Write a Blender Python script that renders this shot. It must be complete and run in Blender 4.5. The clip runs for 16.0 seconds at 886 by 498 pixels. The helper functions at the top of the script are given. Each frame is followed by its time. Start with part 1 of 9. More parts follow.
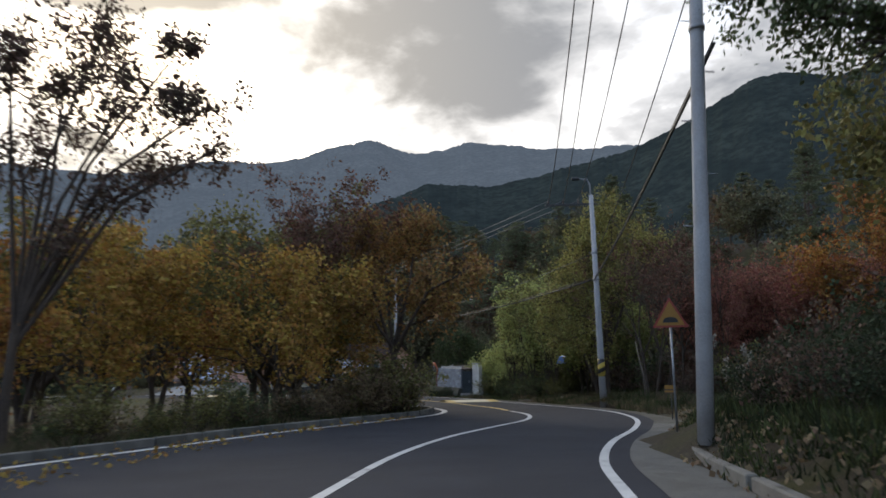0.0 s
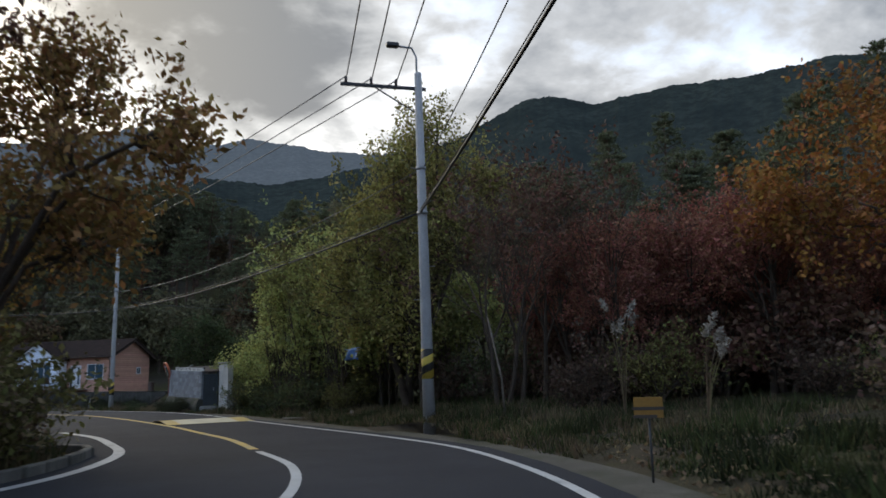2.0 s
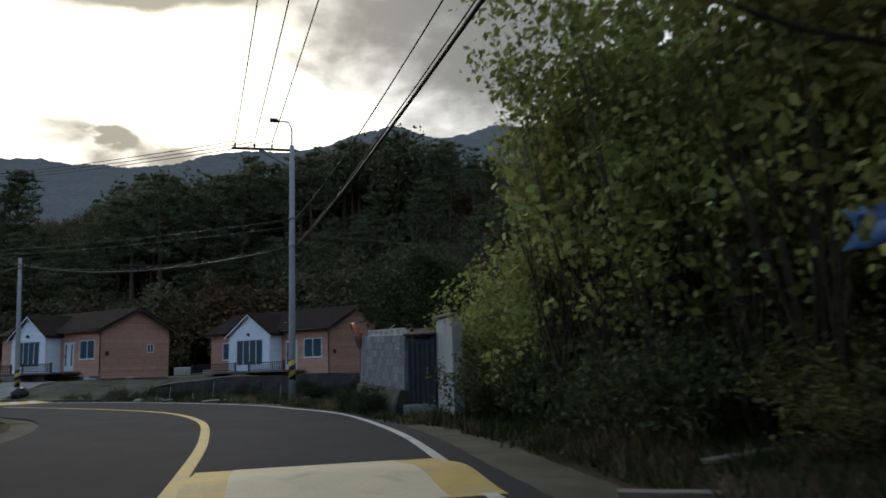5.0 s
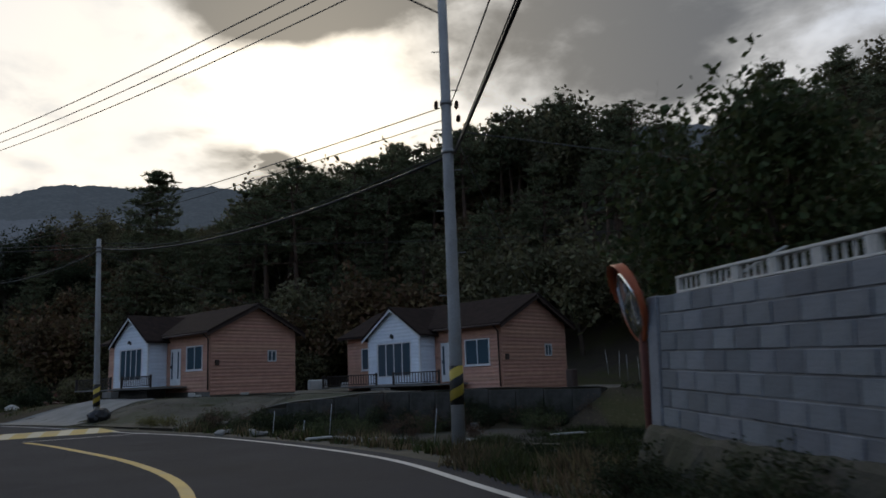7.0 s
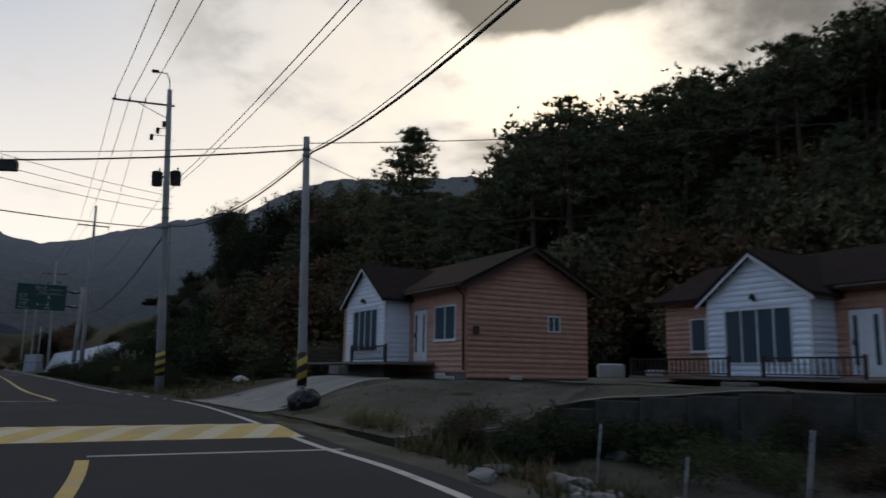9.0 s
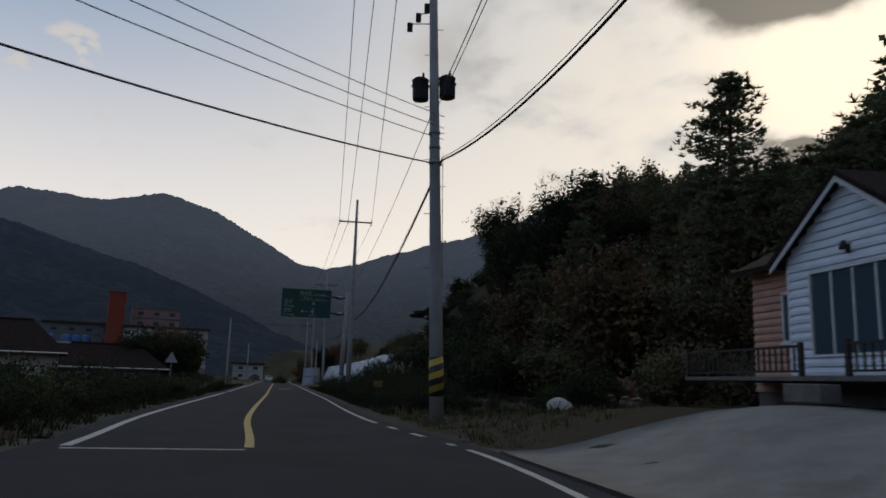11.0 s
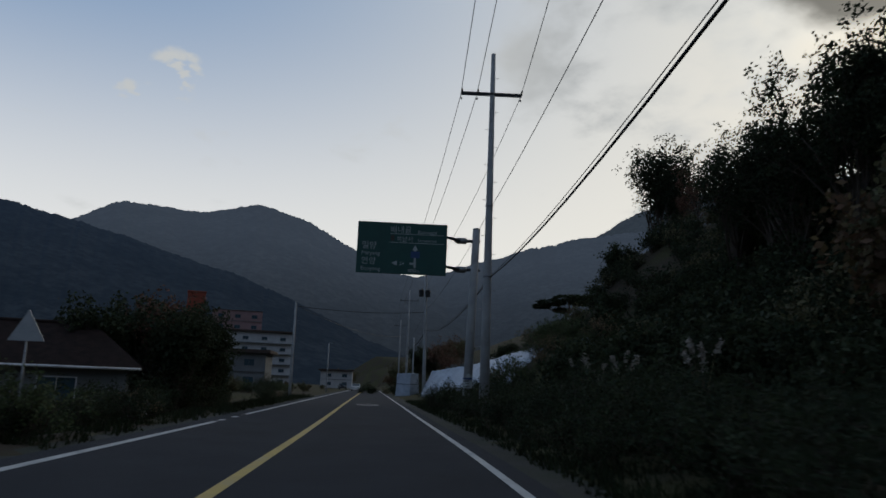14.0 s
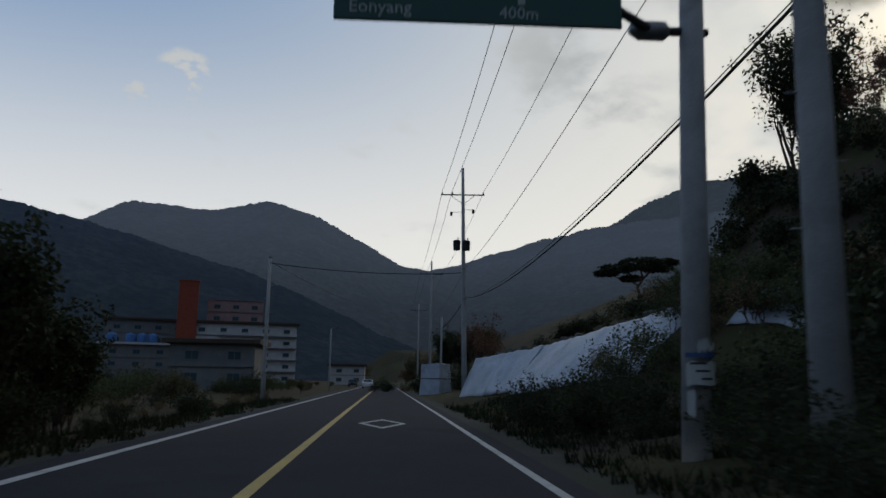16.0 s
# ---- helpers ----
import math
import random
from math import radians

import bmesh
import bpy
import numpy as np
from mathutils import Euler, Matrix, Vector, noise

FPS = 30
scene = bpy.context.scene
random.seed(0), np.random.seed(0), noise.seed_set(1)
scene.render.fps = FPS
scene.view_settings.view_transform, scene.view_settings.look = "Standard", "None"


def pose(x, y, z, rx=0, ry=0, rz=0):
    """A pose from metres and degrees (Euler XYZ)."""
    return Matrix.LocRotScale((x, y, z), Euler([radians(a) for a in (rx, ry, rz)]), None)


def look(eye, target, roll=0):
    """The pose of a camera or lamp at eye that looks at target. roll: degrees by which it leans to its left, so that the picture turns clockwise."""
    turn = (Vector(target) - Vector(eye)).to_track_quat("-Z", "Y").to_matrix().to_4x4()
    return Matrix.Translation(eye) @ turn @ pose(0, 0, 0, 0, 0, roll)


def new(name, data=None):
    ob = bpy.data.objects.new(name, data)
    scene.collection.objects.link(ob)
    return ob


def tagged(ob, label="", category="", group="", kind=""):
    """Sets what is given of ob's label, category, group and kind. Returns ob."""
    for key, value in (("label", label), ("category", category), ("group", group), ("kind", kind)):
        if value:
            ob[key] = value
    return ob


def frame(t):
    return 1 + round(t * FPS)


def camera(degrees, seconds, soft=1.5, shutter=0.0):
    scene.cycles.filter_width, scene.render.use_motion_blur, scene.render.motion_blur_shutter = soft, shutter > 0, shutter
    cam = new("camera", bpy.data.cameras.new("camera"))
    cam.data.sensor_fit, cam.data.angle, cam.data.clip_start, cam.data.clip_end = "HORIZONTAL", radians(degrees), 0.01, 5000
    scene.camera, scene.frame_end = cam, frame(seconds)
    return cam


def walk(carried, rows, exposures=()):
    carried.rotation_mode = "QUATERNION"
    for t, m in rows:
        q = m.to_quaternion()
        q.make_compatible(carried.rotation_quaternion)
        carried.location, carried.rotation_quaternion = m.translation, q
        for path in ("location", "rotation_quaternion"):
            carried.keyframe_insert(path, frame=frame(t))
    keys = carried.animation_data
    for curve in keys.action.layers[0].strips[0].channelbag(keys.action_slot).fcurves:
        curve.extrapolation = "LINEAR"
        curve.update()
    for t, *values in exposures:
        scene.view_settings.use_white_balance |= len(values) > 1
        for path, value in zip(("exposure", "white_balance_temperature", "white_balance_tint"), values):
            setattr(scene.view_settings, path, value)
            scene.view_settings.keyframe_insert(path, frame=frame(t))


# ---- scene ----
cam = camera(61.3, 16.0, 1.6, 0.25)
PATH = [
    (0, (0.022, 6.566, 1.292), (-0.015, 8.536, 1.636), -0.8),
    (0.5, (0.348, 11.125, 1.311), (0.457, 13.093, 1.647), -1.0),
    (1, (0.696, 14.892, 1.312), (0.966, 16.847, 1.638), -2.4),
    (1.5, (0.989, 18.401, 1.309), (1.402, 20.329, 1.646), -2.5),
    (2, (1.488, 21.803, 1.31), (2.031, 23.697, 1.653), -1.5),
    (2.5, (2.181, 25.207, 1.315), (2.759, 27.093, 1.648), -0.1),
    (3, (2.834, 28.451, 1.326), (3.398, 30.344, 1.634), -0.7),
    (3.5, (3.082, 31.726, 1.337), (3.518, 33.652, 1.652), -1.0),
    (4, (3.125, 35.712, 1.281), (3.371, 37.674, 1.584), -0.6),
    (4.5, (2.85, 39.482, 1.213), (2.898, 41.46, 1.509), -1.1),
    (4.7, (2.663, 40.977, 1.185), (2.64, 42.953, 1.488), -1.4),
    (6.8, (-1.228, 56.098, 1.325), (-1.691, 58.014, 1.665), -2.5),
    (7, (-1.702, 57.476, 1.324), (-2.203, 59.38, 1.675), -2.1),
    (7.5, (-3.077, 60.902, 1.325), (-3.672, 62.777, 1.686), -1.3),
    (8, (-4.818, 64.1, 1.342), (-5.556, 65.926, 1.69), -0.5),
    (8.5, (-7.074, 67.283, 1.333), (-7.985, 69.032, 1.669), 0.4),
    (9, (-9.551, 70.245, 1.306), (-10.666, 71.874, 1.629), 1.0),
    (9.5, (-12.696, 73.115, 1.285), (-14.014, 74.583, 1.613), 1.6),
    (10, (-16.128, 75.667, 1.274), (-17.581, 76.998, 1.612), 2.2),
    (10.2, (-17.589, 76.561, 1.274), (-19.082, 77.849, 1.613), 2.4),
    (12.3, (-34.671, 85.308, 1.349), (-36.344, 86.339, 1.722), 0.9),
    (12.5, (-36.833, 86.366, 1.349), (-38.518, 87.378, 1.722), 1.3),
    (13, (-42.377, 89.034, 1.339), (-44.081, 90.011, 1.716), 1.9),
    (13.5, (-48.238, 91.783, 1.315), (-49.95, 92.75, 1.683), 2.2),
    (14, (-54.203, 94.548, 1.294), (-55.923, 95.502, 1.659), 2.1),
    (14.5, (-60.331, 97.296, 1.301), (-62.056, 98.239, 1.669), 2.1),
    (15, (-66.423, 99.968, 1.322), (-68.158, 100.898, 1.678), 1.9),
    (15.5, (-72.573, 102.64, 1.332), (-74.311, 103.565, 1.682), 1.3),
    (16, (-78.755, 105.355, 1.324), (-80.491, 106.285, 1.673), 0.9),
]
EXPOSURES = [(0, 0.58, 6500, 10), (0.6, 0.25, 6500, 10), (1, -0.08, 6500, 10), (1.6, 0.13, 6450, 8), (2.2, 0.45, 6400, 8), (3, 0.8, 6350, 8), (3.5, 0.8, 6350, 6), (4, 0.55, 6350, 6), (4.7, 0.05, 6450, 6), (6.8, -0.6, 6450, 9), (8.5, -0.78, 6500, 9), (9.5, -0.9, 6650, 11), (10.2, -0.95, 6650, 11), (12.3, -1.15, 6170, 7), (16, -1.13, 6050, 6)]
walk(cam, [(t, look(eye, target, roll)) for t, eye, target, roll in PATH], EXPOSURES)

# ---------------------------------------------------------------- world and light
SUN_AZ, SUN_EL = 25.0, 23.0          # degrees left of +y, degrees up
SUN_DIR = Vector((-math.sin(radians(SUN_AZ)) * math.cos(radians(SUN_EL)), math.cos(radians(SUN_AZ)) * math.cos(radians(SUN_EL)), math.sin(radians(SUN_EL))))


def sky_dir(az, el):
    return (-math.sin(radians(az)) * math.cos(radians(el)), math.cos(radians(az)) * math.cos(radians(el)), math.sin(radians(el)))


class Nodes:
    """Short forms for building a node tree."""

    def __init__(self, tree):
        self.tree = tree
        tree.nodes.clear()

    def add(self, kind, **kw):
        n = self.tree.nodes.new(kind)
        for k, v in kw.items():
            setattr(n, k, v)
        return n

    def link(self, a, b):
        self.tree.links.new(a, b)

    def put(self, socket, v):
        if hasattr(v, "is_output"):
            self.link(v, socket)
        elif v is not None:
            if isinstance(v, (tuple, list)) and len(v) == 3 and socket.type == "RGBA":
                v = (*v, 1)
            socket.default_value = v

    def math(self, op, a, b=None, c=None, clamp=False):
        n = self.add("ShaderNodeMath", operation=op, use_clamp=clamp)
        for i, v in enumerate((a, b, c)):
            self.put(n.inputs[i], v)
        return n.outputs[0]

    def vmath(self, op, a, b=None, out=0):
        n = self.add("ShaderNodeVectorMath", operation=op)
        self.put(n.inputs[0], a)
        self.put(n.inputs[1], b)
        return n.outputs[out]

    def mix(self, f, a, b, blend="MIX"):
        n = self.add("ShaderNodeMix", data_type="RGBA", blend_type=blend)
        self.put(n.inputs[0], f)
        self.put(n.inputs[6], a)
        self.put(n.inputs[7], b)
        return n.outputs[2]

    def noise(self, vec, scale, detail=3.0, rough=0.55, dist=0.0):
        n = self.add("ShaderNodeTexNoise")
        self.put(n.inputs["Vector"], vec)
        n.inputs["Scale"].default_value, n.inputs["Detail"].default_value = scale, detail
        n.inputs["Roughness"].default_value, n.inputs["Distortion"].default_value = rough, dist
        return n.outputs["Fac"]

    def ramp(self, f, lo, hi, a=0.0, b=1.0, smooth=True):
        n = self.add("ShaderNodeMapRange", interpolation_type="SMOOTHSTEP" if smooth else "LINEAR")
        for i, v in enumerate((f, lo, hi, a, b)):
            self.put(n.inputs[i], v)
        return n.outputs[0]


def build_world():
    w = bpy.data.worlds.new("sky")
    scene.world = w
    w.use_nodes = True
    k = Nodes(w.node_tree)
    d = k.add("ShaderNodeTexCoord").outputs["Generated"]
    sky = k.add("ShaderNodeTexSky", sky_type="NISHITA", sun_disc=False, sun_elevation=radians(SUN_EL), sun_rotation=radians(-SUN_AZ % 360), air_density=1.0, dust_density=1.5, ozone_density=1.0)
    sky_c = k.mix(1.0, sky.outputs[0], (SKY_GAIN,) * 3, "MULTIPLY")
    sep = k.add("ShaderNodeSeparateXYZ")
    k.link(d, sep.inputs[0])
    up = k.math("MAXIMUM", sep.outputs[2], 0.0)
    # evening sky: blue overhead, pale and warm low down
    pale = k.ramp(up, 0.10, 0.54, 1.0, 0.0)
    base = k.mix(pale, SKY_HIGH, SKY_LOW)
    base = k.mix(0.12, base, sky_c)
    sun = k.vmath("DOT_PRODUCT", d, tuple(SUN_DIR), out=1)
    glow_wide = k.math("POWER", k.math("MAXIMUM", sun, 0.0), 14.0)
    glow_mid = k.math("POWER", k.math("MAXIMUM", sun, 0.0), 110.0)
    glow_base = k.math("POWER", k.math("MAXIMUM", sun, 0.0), 5.0)
    base = k.mix(k.math("MULTIPLY", glow_base, 0.9), base, (1.95, 1.74, 1.44))
    # clouds on a flat layer overhead
    den = k.math("ADD", up, 0.25)
    comb = k.add("ShaderNodeCombineXYZ")
    k.link(k.math("DIVIDE", sep.outputs[0], den), comb.inputs[0])
    k.link(k.math("DIVIDE", sep.outputs[1], den), comb.inputs[1])
    cv = comb.outputs[0]
    n1 = k.noise(cv, 2.1, 6.0, 0.52, 0.3)
    n2 = k.noise(cv, 7.5, 5.0, 0.55, 0.25)
    n3 = k.noise(cv, 13.0, 3.0, 0.5, 0.2)
    shape = k.math("ADD", k.math("MULTIPLY", n1, 0.72), k.math("MULTIPLY", n2, 0.28))
    # cloudy to the north and east, clear in the west
    west = k.vmath("DOT_PRODUCT", d, sky_dir(95, 0), out=1)
    cover = k.ramp(west, 0.42, 0.80, 0.0, 1.0)
    bank = None
    for az, el, ra, power, sign in CLOUD_BANKS:
        q = k.vmath("SUBTRACT", d, sky_dir(az, el))
        q = k.vmath("MULTIPLY", q, (1 / ra, 1 / ra, power / ra))
        l = k.vmath("LENGTH", q, out=1)
        v = k.math("MULTIPLY", k.ramp(l, 0.15, 1.0, 1.0, 0.0), sign)
        if ra < 0.06:
            v = k.math("MULTIPLY", v, k.ramp(n3, 0.36, 0.64))
        bank = v if bank is None else k.math("ADD", bank, v)
    shape = k.math("ADD", shape, bank)
    shape = k.math("SUBTRACT", shape, k.math("MULTIPLY", cover, 0.20))
    mask = k.ramp(shape, 0.37, 0.51)
    thick = k.math("MULTIPLY", k.ramp(shape, 0.44, 0.66), k.math("SUBTRACT", 1.0, cover))
    lit = k.mix(k.math("MAXIMUM", glow_wide, k.math("MULTIPLY", cover, 0.5)), (0.56, 0.56, 0.57), (1.9, 1.82, 1.7))
    dark = k.mix(glow_wide, (0.165, 0.178, 0.20), (0.42, 0.38, 0.32))
    cloud = k.mix(thick, lit, dark)
    col = k.mix(k.math("MULTIPLY", mask, 0.95), base, cloud)
    burn = k.math("MULTIPLY", glow_mid, k.math("SUBTRACT", 1.0, k.math("MULTIPLY", thick, 0.95)))
    col = k.mix(burn, col, (2.6, 2.2, 1.65))
    # dimmer and bluer away from the low sun
    gain = k.add("ShaderNodeCombineXYZ")
    for i, least in enumerate((0.80, 0.98, 1.25)):
        k.link(k.ramp(sun, -0.5, 0.55, least, 1.0), gain.inputs[i])
    col = k.mix(1.0, col, gain.outputs[0], "MULTIPLY")
    bg = k.add("ShaderNodeBackground")
    k.link(col, bg.inputs[0])
    bg.inputs[1].default_value = SKY_STRENGTH
    out = k.add("ShaderNodeOutputWorld")
    k.link(bg.outputs[0], out.inputs[0])


SKY_GAIN, SKY_STRENGTH = 0.12, 1.0
SKY_HIGH, SKY_LOW = (0.40, 0.66, 1.08), (2.03, 1.88, 1.72)
# azimuth, elevation, radius, flatness, more or less cloud
CLOUD_BANKS = [(26, 30, 0.24, 2.6, 0.30), (2, 26, 0.26, 1.6, 0.16), (-4, 21, 0.10, 1.5, 0.08), (26, 21.5, 0.15, 1.5, -0.30), (16, 18.5, 0.20, 2.5, -0.14), (-32, 24, 0.16, 1.5, -0.06), (28, 16.8, 0.05, 2.0, 0.26), (16.5, 18.5, 0.055, 1.6, 0.26), (82, 21.5, 0.05, 1.0, 0.36), (85.5, 20, 0.045, 2.0, 0.32), (30, 26.5, 0.12, 2.5, 0.15)]
build_world()
sun_lamp = new("sun", bpy.data.lights.new("sun", "SUN"))
sun_lamp.data.energy, sun_lamp.data.angle, sun_lamp.data.color = 0.8, radians(14), (1.0, 0.88, 0.72)
sun_lamp.matrix_world = look((0, 0, 60), tuple(Vector((0, 0, 60)) - SUN_DIR))


# ---------------------------------------------------------------- materials
MATS = {}


def material(name, a, b=None, rough=0.8, scale=6.0, fine=40.0, metal=0.0, bump=0.15, bump_scale=None, per_island=0.0, per_object=0.0, stains=None, stain_scale=0.6, stain_at=(0.5, 0.7), transl=0.0, spec=0.4, coords="Object"):
    """Two-tone surface: broad and fine noise between colours a and b, optional stains, bump, and change from piece to piece."""
    m = bpy.data.materials.new(name)
    m.use_nodes = True
    k = Nodes(m.node_tree)
    b = b or tuple(v * 0.75 for v in a)
    vec = k.add("ShaderNodeTexCoord").outputs[coords]
    n1, n2 = k.noise(vec, scale, 4.0), k.noise(vec, fine, 3.0)
    f = k.math("ADD", k.math("MULTIPLY", n1, 0.65), k.math("MULTIPLY", n2, 0.35))
    f = k.ramp(f, 0.32, 0.68)
    col = k.mix(f, a, b)
    if stains:
        s = k.ramp(k.noise(vec, stain_scale, 5.0, 0.6, 0.4), *stain_at)
        col = k.mix(k.math("MULTIPLY", s, 0.8), col, stains)
    if per_island or per_object:
        if per_island:
            r = k.add("ShaderNodeNewGeometry").outputs["Random Per Island"]
            amount = per_island
        else:
            r = k.add("ShaderNodeObjectInfo").outputs["Random"]
            amount = per_object
        v = k.ramp(r, 0.0, 1.0, 1.0 - amount, 1.0 + amount, smooth=False)
        hsv = k.add("ShaderNodeHueSaturation")
        k.link(v, hsv.inputs["Value"])
        k.put(hsv.inputs["Hue"], k.ramp(k.math("FRACT", k.math("MULTIPLY", r, 17.3)), 0.0, 1.0, 0.5 - 0.06 * amount, 0.5 + 0.06 * amount, smooth=False))
        k.link(col, hsv.inputs["Color"])
        col = hsv.outputs[0]
    p = k.add("ShaderNodeBsdfPrincipled")
    k.link(col, p.inputs["Base Color"])
    k.put(p.inputs["Roughness"], k.ramp(n2, 0.2, 0.8, max(rough - 0.08, 0.02), min(rough + 0.08, 1.0)))
    p.inputs["Metallic"].default_value = metal
    p.inputs["Specular IOR Level"].default_value = spec
    if bump:
        bn = k.add("ShaderNodeBump")
        bn.inputs["Strength"].default_value, bn.inputs["Distance"].default_value = bump, 0.02
        k.link(k.noise(vec, bump_scale or fine, 4.0, 0.6), bn.inputs["Height"])
        k.link(bn.outputs[0], p.inputs["Normal"])
    shader = p.outputs[0]
    if transl:
        t = k.add("ShaderNodeBsdfTranslucent")
        k.link(col, t.inputs[0])
        mx = k.add("ShaderNodeMixShader")
        mx.inputs[0].default_value = transl
        k.link(shader, mx.inputs[1])
        k.link(t.outputs[0], mx.inputs[2])
        shader = mx.outputs[0]
    o = k.add("ShaderNodeOutputMaterial")
    k.link(shader, o.inputs[0])
    MATS[name] = m
    return m


ASPHALT = material("asphalt", (0.037, 0.039, 0.046), (0.028, 0.030, 0.036), 0.93, 0.5, 60, bump=0.35, bump_scale=120, stains=(0.026, 0.028, 0.031), stain_scale=0.22, stain_at=(0.5, 0.72), coords="Object", spec=0.12)
PAINT_WHITE = material("white_road_paint", (0.52, 0.52, 0.51), (0.40, 0.40, 0.39), 0.7, 1.4, 30, bump=0.2, stains=(0.20, 0.20, 0.20), stain_scale=1.7, stain_at=(0.52, 0.74))
PAINT_YELLOW = material("yellow_road_paint", (0.56, 0.40, 0.10), (0.44, 0.31, 0.09), 0.7, 1.4, 30, bump=0.2, stains=(0.36, 0.31, 0.20), stain_scale=1.3, stain_at=(0.48, 0.72))
PAINT_WORN = material("worn_pale_paint", (0.60, 0.53, 0.36), (0.50, 0.45, 0.32), 0.75, 0.9, 25, bump=0.25, stains=(0.30, 0.28, 0.22), stain_scale=1.2, stain_at=(0.55, 0.8))
CONCRETE = material("concrete", (0.27, 0.265, 0.25), (0.19, 0.185, 0.175), 0.9, 1.2, 35, bump=0.3, stains=(0.15, 0.145, 0.13), stain_scale=0.8, stain_at=(0.5, 0.75))
GUTTER = material("stained_gutter_concrete", (0.115, 0.11, 0.10), (0.075, 0.073, 0.067), 0.9, 1.5, 35, bump=0.35, stains=(0.06, 0.057, 0.048), stain_scale=0.9, stain_at=(0.46, 0.68))
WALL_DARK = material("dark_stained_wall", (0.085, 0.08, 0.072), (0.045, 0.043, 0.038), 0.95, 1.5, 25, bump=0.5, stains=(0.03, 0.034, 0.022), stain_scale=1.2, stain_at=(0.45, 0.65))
KERB = material("kerb_concrete", (0.16, 0.152, 0.135), (0.10, 0.095, 0.083), 0.9, 2.0, 40, bump=0.35, per_object=0.18, stains=(0.10, 0.10, 0.085), stain_scale=1.5, stain_at=(0.48, 0.7))
POLE = material("pole_concrete", (0.38, 0.38, 0.38), (0.28, 0.28, 0.28), 0.85, 1.5, 30, bump=0.2, stains=(0.22, 0.21, 0.20), stain_scale=1.1, stain_at=(0.5, 0.75))
STEEL = material("galvanised_steel", (0.30, 0.31, 0.32), (0.22, 0.22, 0.23), 0.5, 5, 60, metal=0.7, bump=0.05)
DARK_STEEL = material("dark_steel", (0.06, 0.06, 0.062), (0.04, 0.04, 0.042), 0.6, 5, 60, metal=0.3, bump=0.1)
CABLE = material("black_cable", (0.025, 0.025, 0.026), (0.018, 0.018, 0.018), 0.6, 5, 50, bump=0.0)
WIRE = material("bare_wire", (0.10, 0.10, 0.10), (0.07, 0.07, 0.07), 0.6, 5, 50, bump=0.0)
CERAMIC = material("brown_ceramic", (0.07, 0.045, 0.035), (0.05, 0.03, 0.025), 0.3, 5, 50, bump=0.0)
BARK = material("bark", (0.085, 0.062, 0.045), (0.045, 0.034, 0.026), 0.95, 3, 30, bump=0.8, bump_scale=25)
BARK_PALE = material("pale_bark", (0.17, 0.14, 0.11), (0.09, 0.075, 0.06), 0.95, 3, 30, bump=0.7, bump_scale=25)
PINE_BARK = material("pine_bark", (0.11, 0.065, 0.042), (0.055, 0.036, 0.027), 0.95, 3, 30, bump=0.8, bump_scale=20)


def leaf(name, a, b, isl=0.45):
    return material(name, a, b, 0.75, 0.35, 3.0, bump=0.0, per_island=isl, transl=0.25, spec=0.15)


LEAF_OCHRE = leaf("ochre_leaves", (0.41, 0.245, 0.058), (0.25, 0.17, 0.046))
LEAF_ORANGE = leaf("orange_leaves", (0.33, 0.155, 0.04), (0.22, 0.115, 0.04))
LEAF_OLIVE = leaf("olive_leaves", (0.185, 0.17, 0.06), (0.115, 0.11, 0.042))
LEAF_GREEN = leaf("yellow_green_leaves", (0.36, 0.37, 0.125), (0.22, 0.25, 0.085))
LEAF_VERGE = leaf("olive_ochre_leaves", (0.34, 0.30, 0.095), (0.20, 0.19, 0.065))
LEAF_KERB = leaf("brown_ochre_leaves", (0.30, 0.18, 0.06), (0.17, 0.105, 0.045))
LEAF_GARDEN = leaf("garden_tree_leaves", (0.08, 0.10, 0.042), (0.042, 0.057, 0.027))
LEAF_DARK = leaf("dark_green_leaves", (0.10, 0.118, 0.052), (0.056, 0.073, 0.036))
LEAF_EVERGREEN = leaf("evergreen_leaves", (0.046, 0.056, 0.028), (0.026, 0.035, 0.019))
LEAF_RED = leaf("rust_red_leaves", (0.33, 0.14, 0.096), (0.22, 0.10, 0.072))
LEAF_MAROON = leaf("maroon_leaves", (0.17, 0.09, 0.06), (0.10, 0.06, 0.045))
LEAF_DUSK = leaf("dusky_brown_leaves", (0.135, 0.088, 0.062), (0.082, 0.058, 0.045))
LEAF_WOOD = leaf("brownish_wood_leaves", (0.15, 0.138, 0.074), (0.084, 0.082, 0.048))
LEAF_RUSSET = leaf("russet_wood_leaves", (0.16, 0.105, 0.055), (0.09, 0.065, 0.04))
LEAF_BROWN = leaf("dry_brown_leaves", (0.21, 0.155, 0.09), (0.13, 0.10, 0.062))
NEEDLE = leaf("pine_needles", (0.156, 0.17, 0.096), (0.094, 0.108, 0.062), 0.4)
GRASS_DRY = leaf("dry_grass_blades", (0.17, 0.135, 0.08), (0.09, 0.073, 0.044), 0.5)
GRASS_GREEN = leaf("green_grass_blades", (0.06, 0.075, 0.027), (0.034, 0.043, 0.017), 0.5)
GRASS_DEEP = leaf("deep_green_grass_blades", (0.026, 0.034, 0.014), (0.016, 0.021, 0.010), 0.5)
PLUME = leaf("silver_grass_plumes", (0.34, 0.31, 0.27), (0.24, 0.215, 0.18), 0.3)
FOUNDATION = material("foundation_concrete", (0.20, 0.19, 0.175), (0.13, 0.125, 0.115), 0.9, 2, 30, bump=0.3)
SIDING = material("tan_log_siding", (0.54, 0.30, 0.215), (0.44, 0.24, 0.175), 0.6, 2.5, 22, bump=0.1, per_object=0.10)
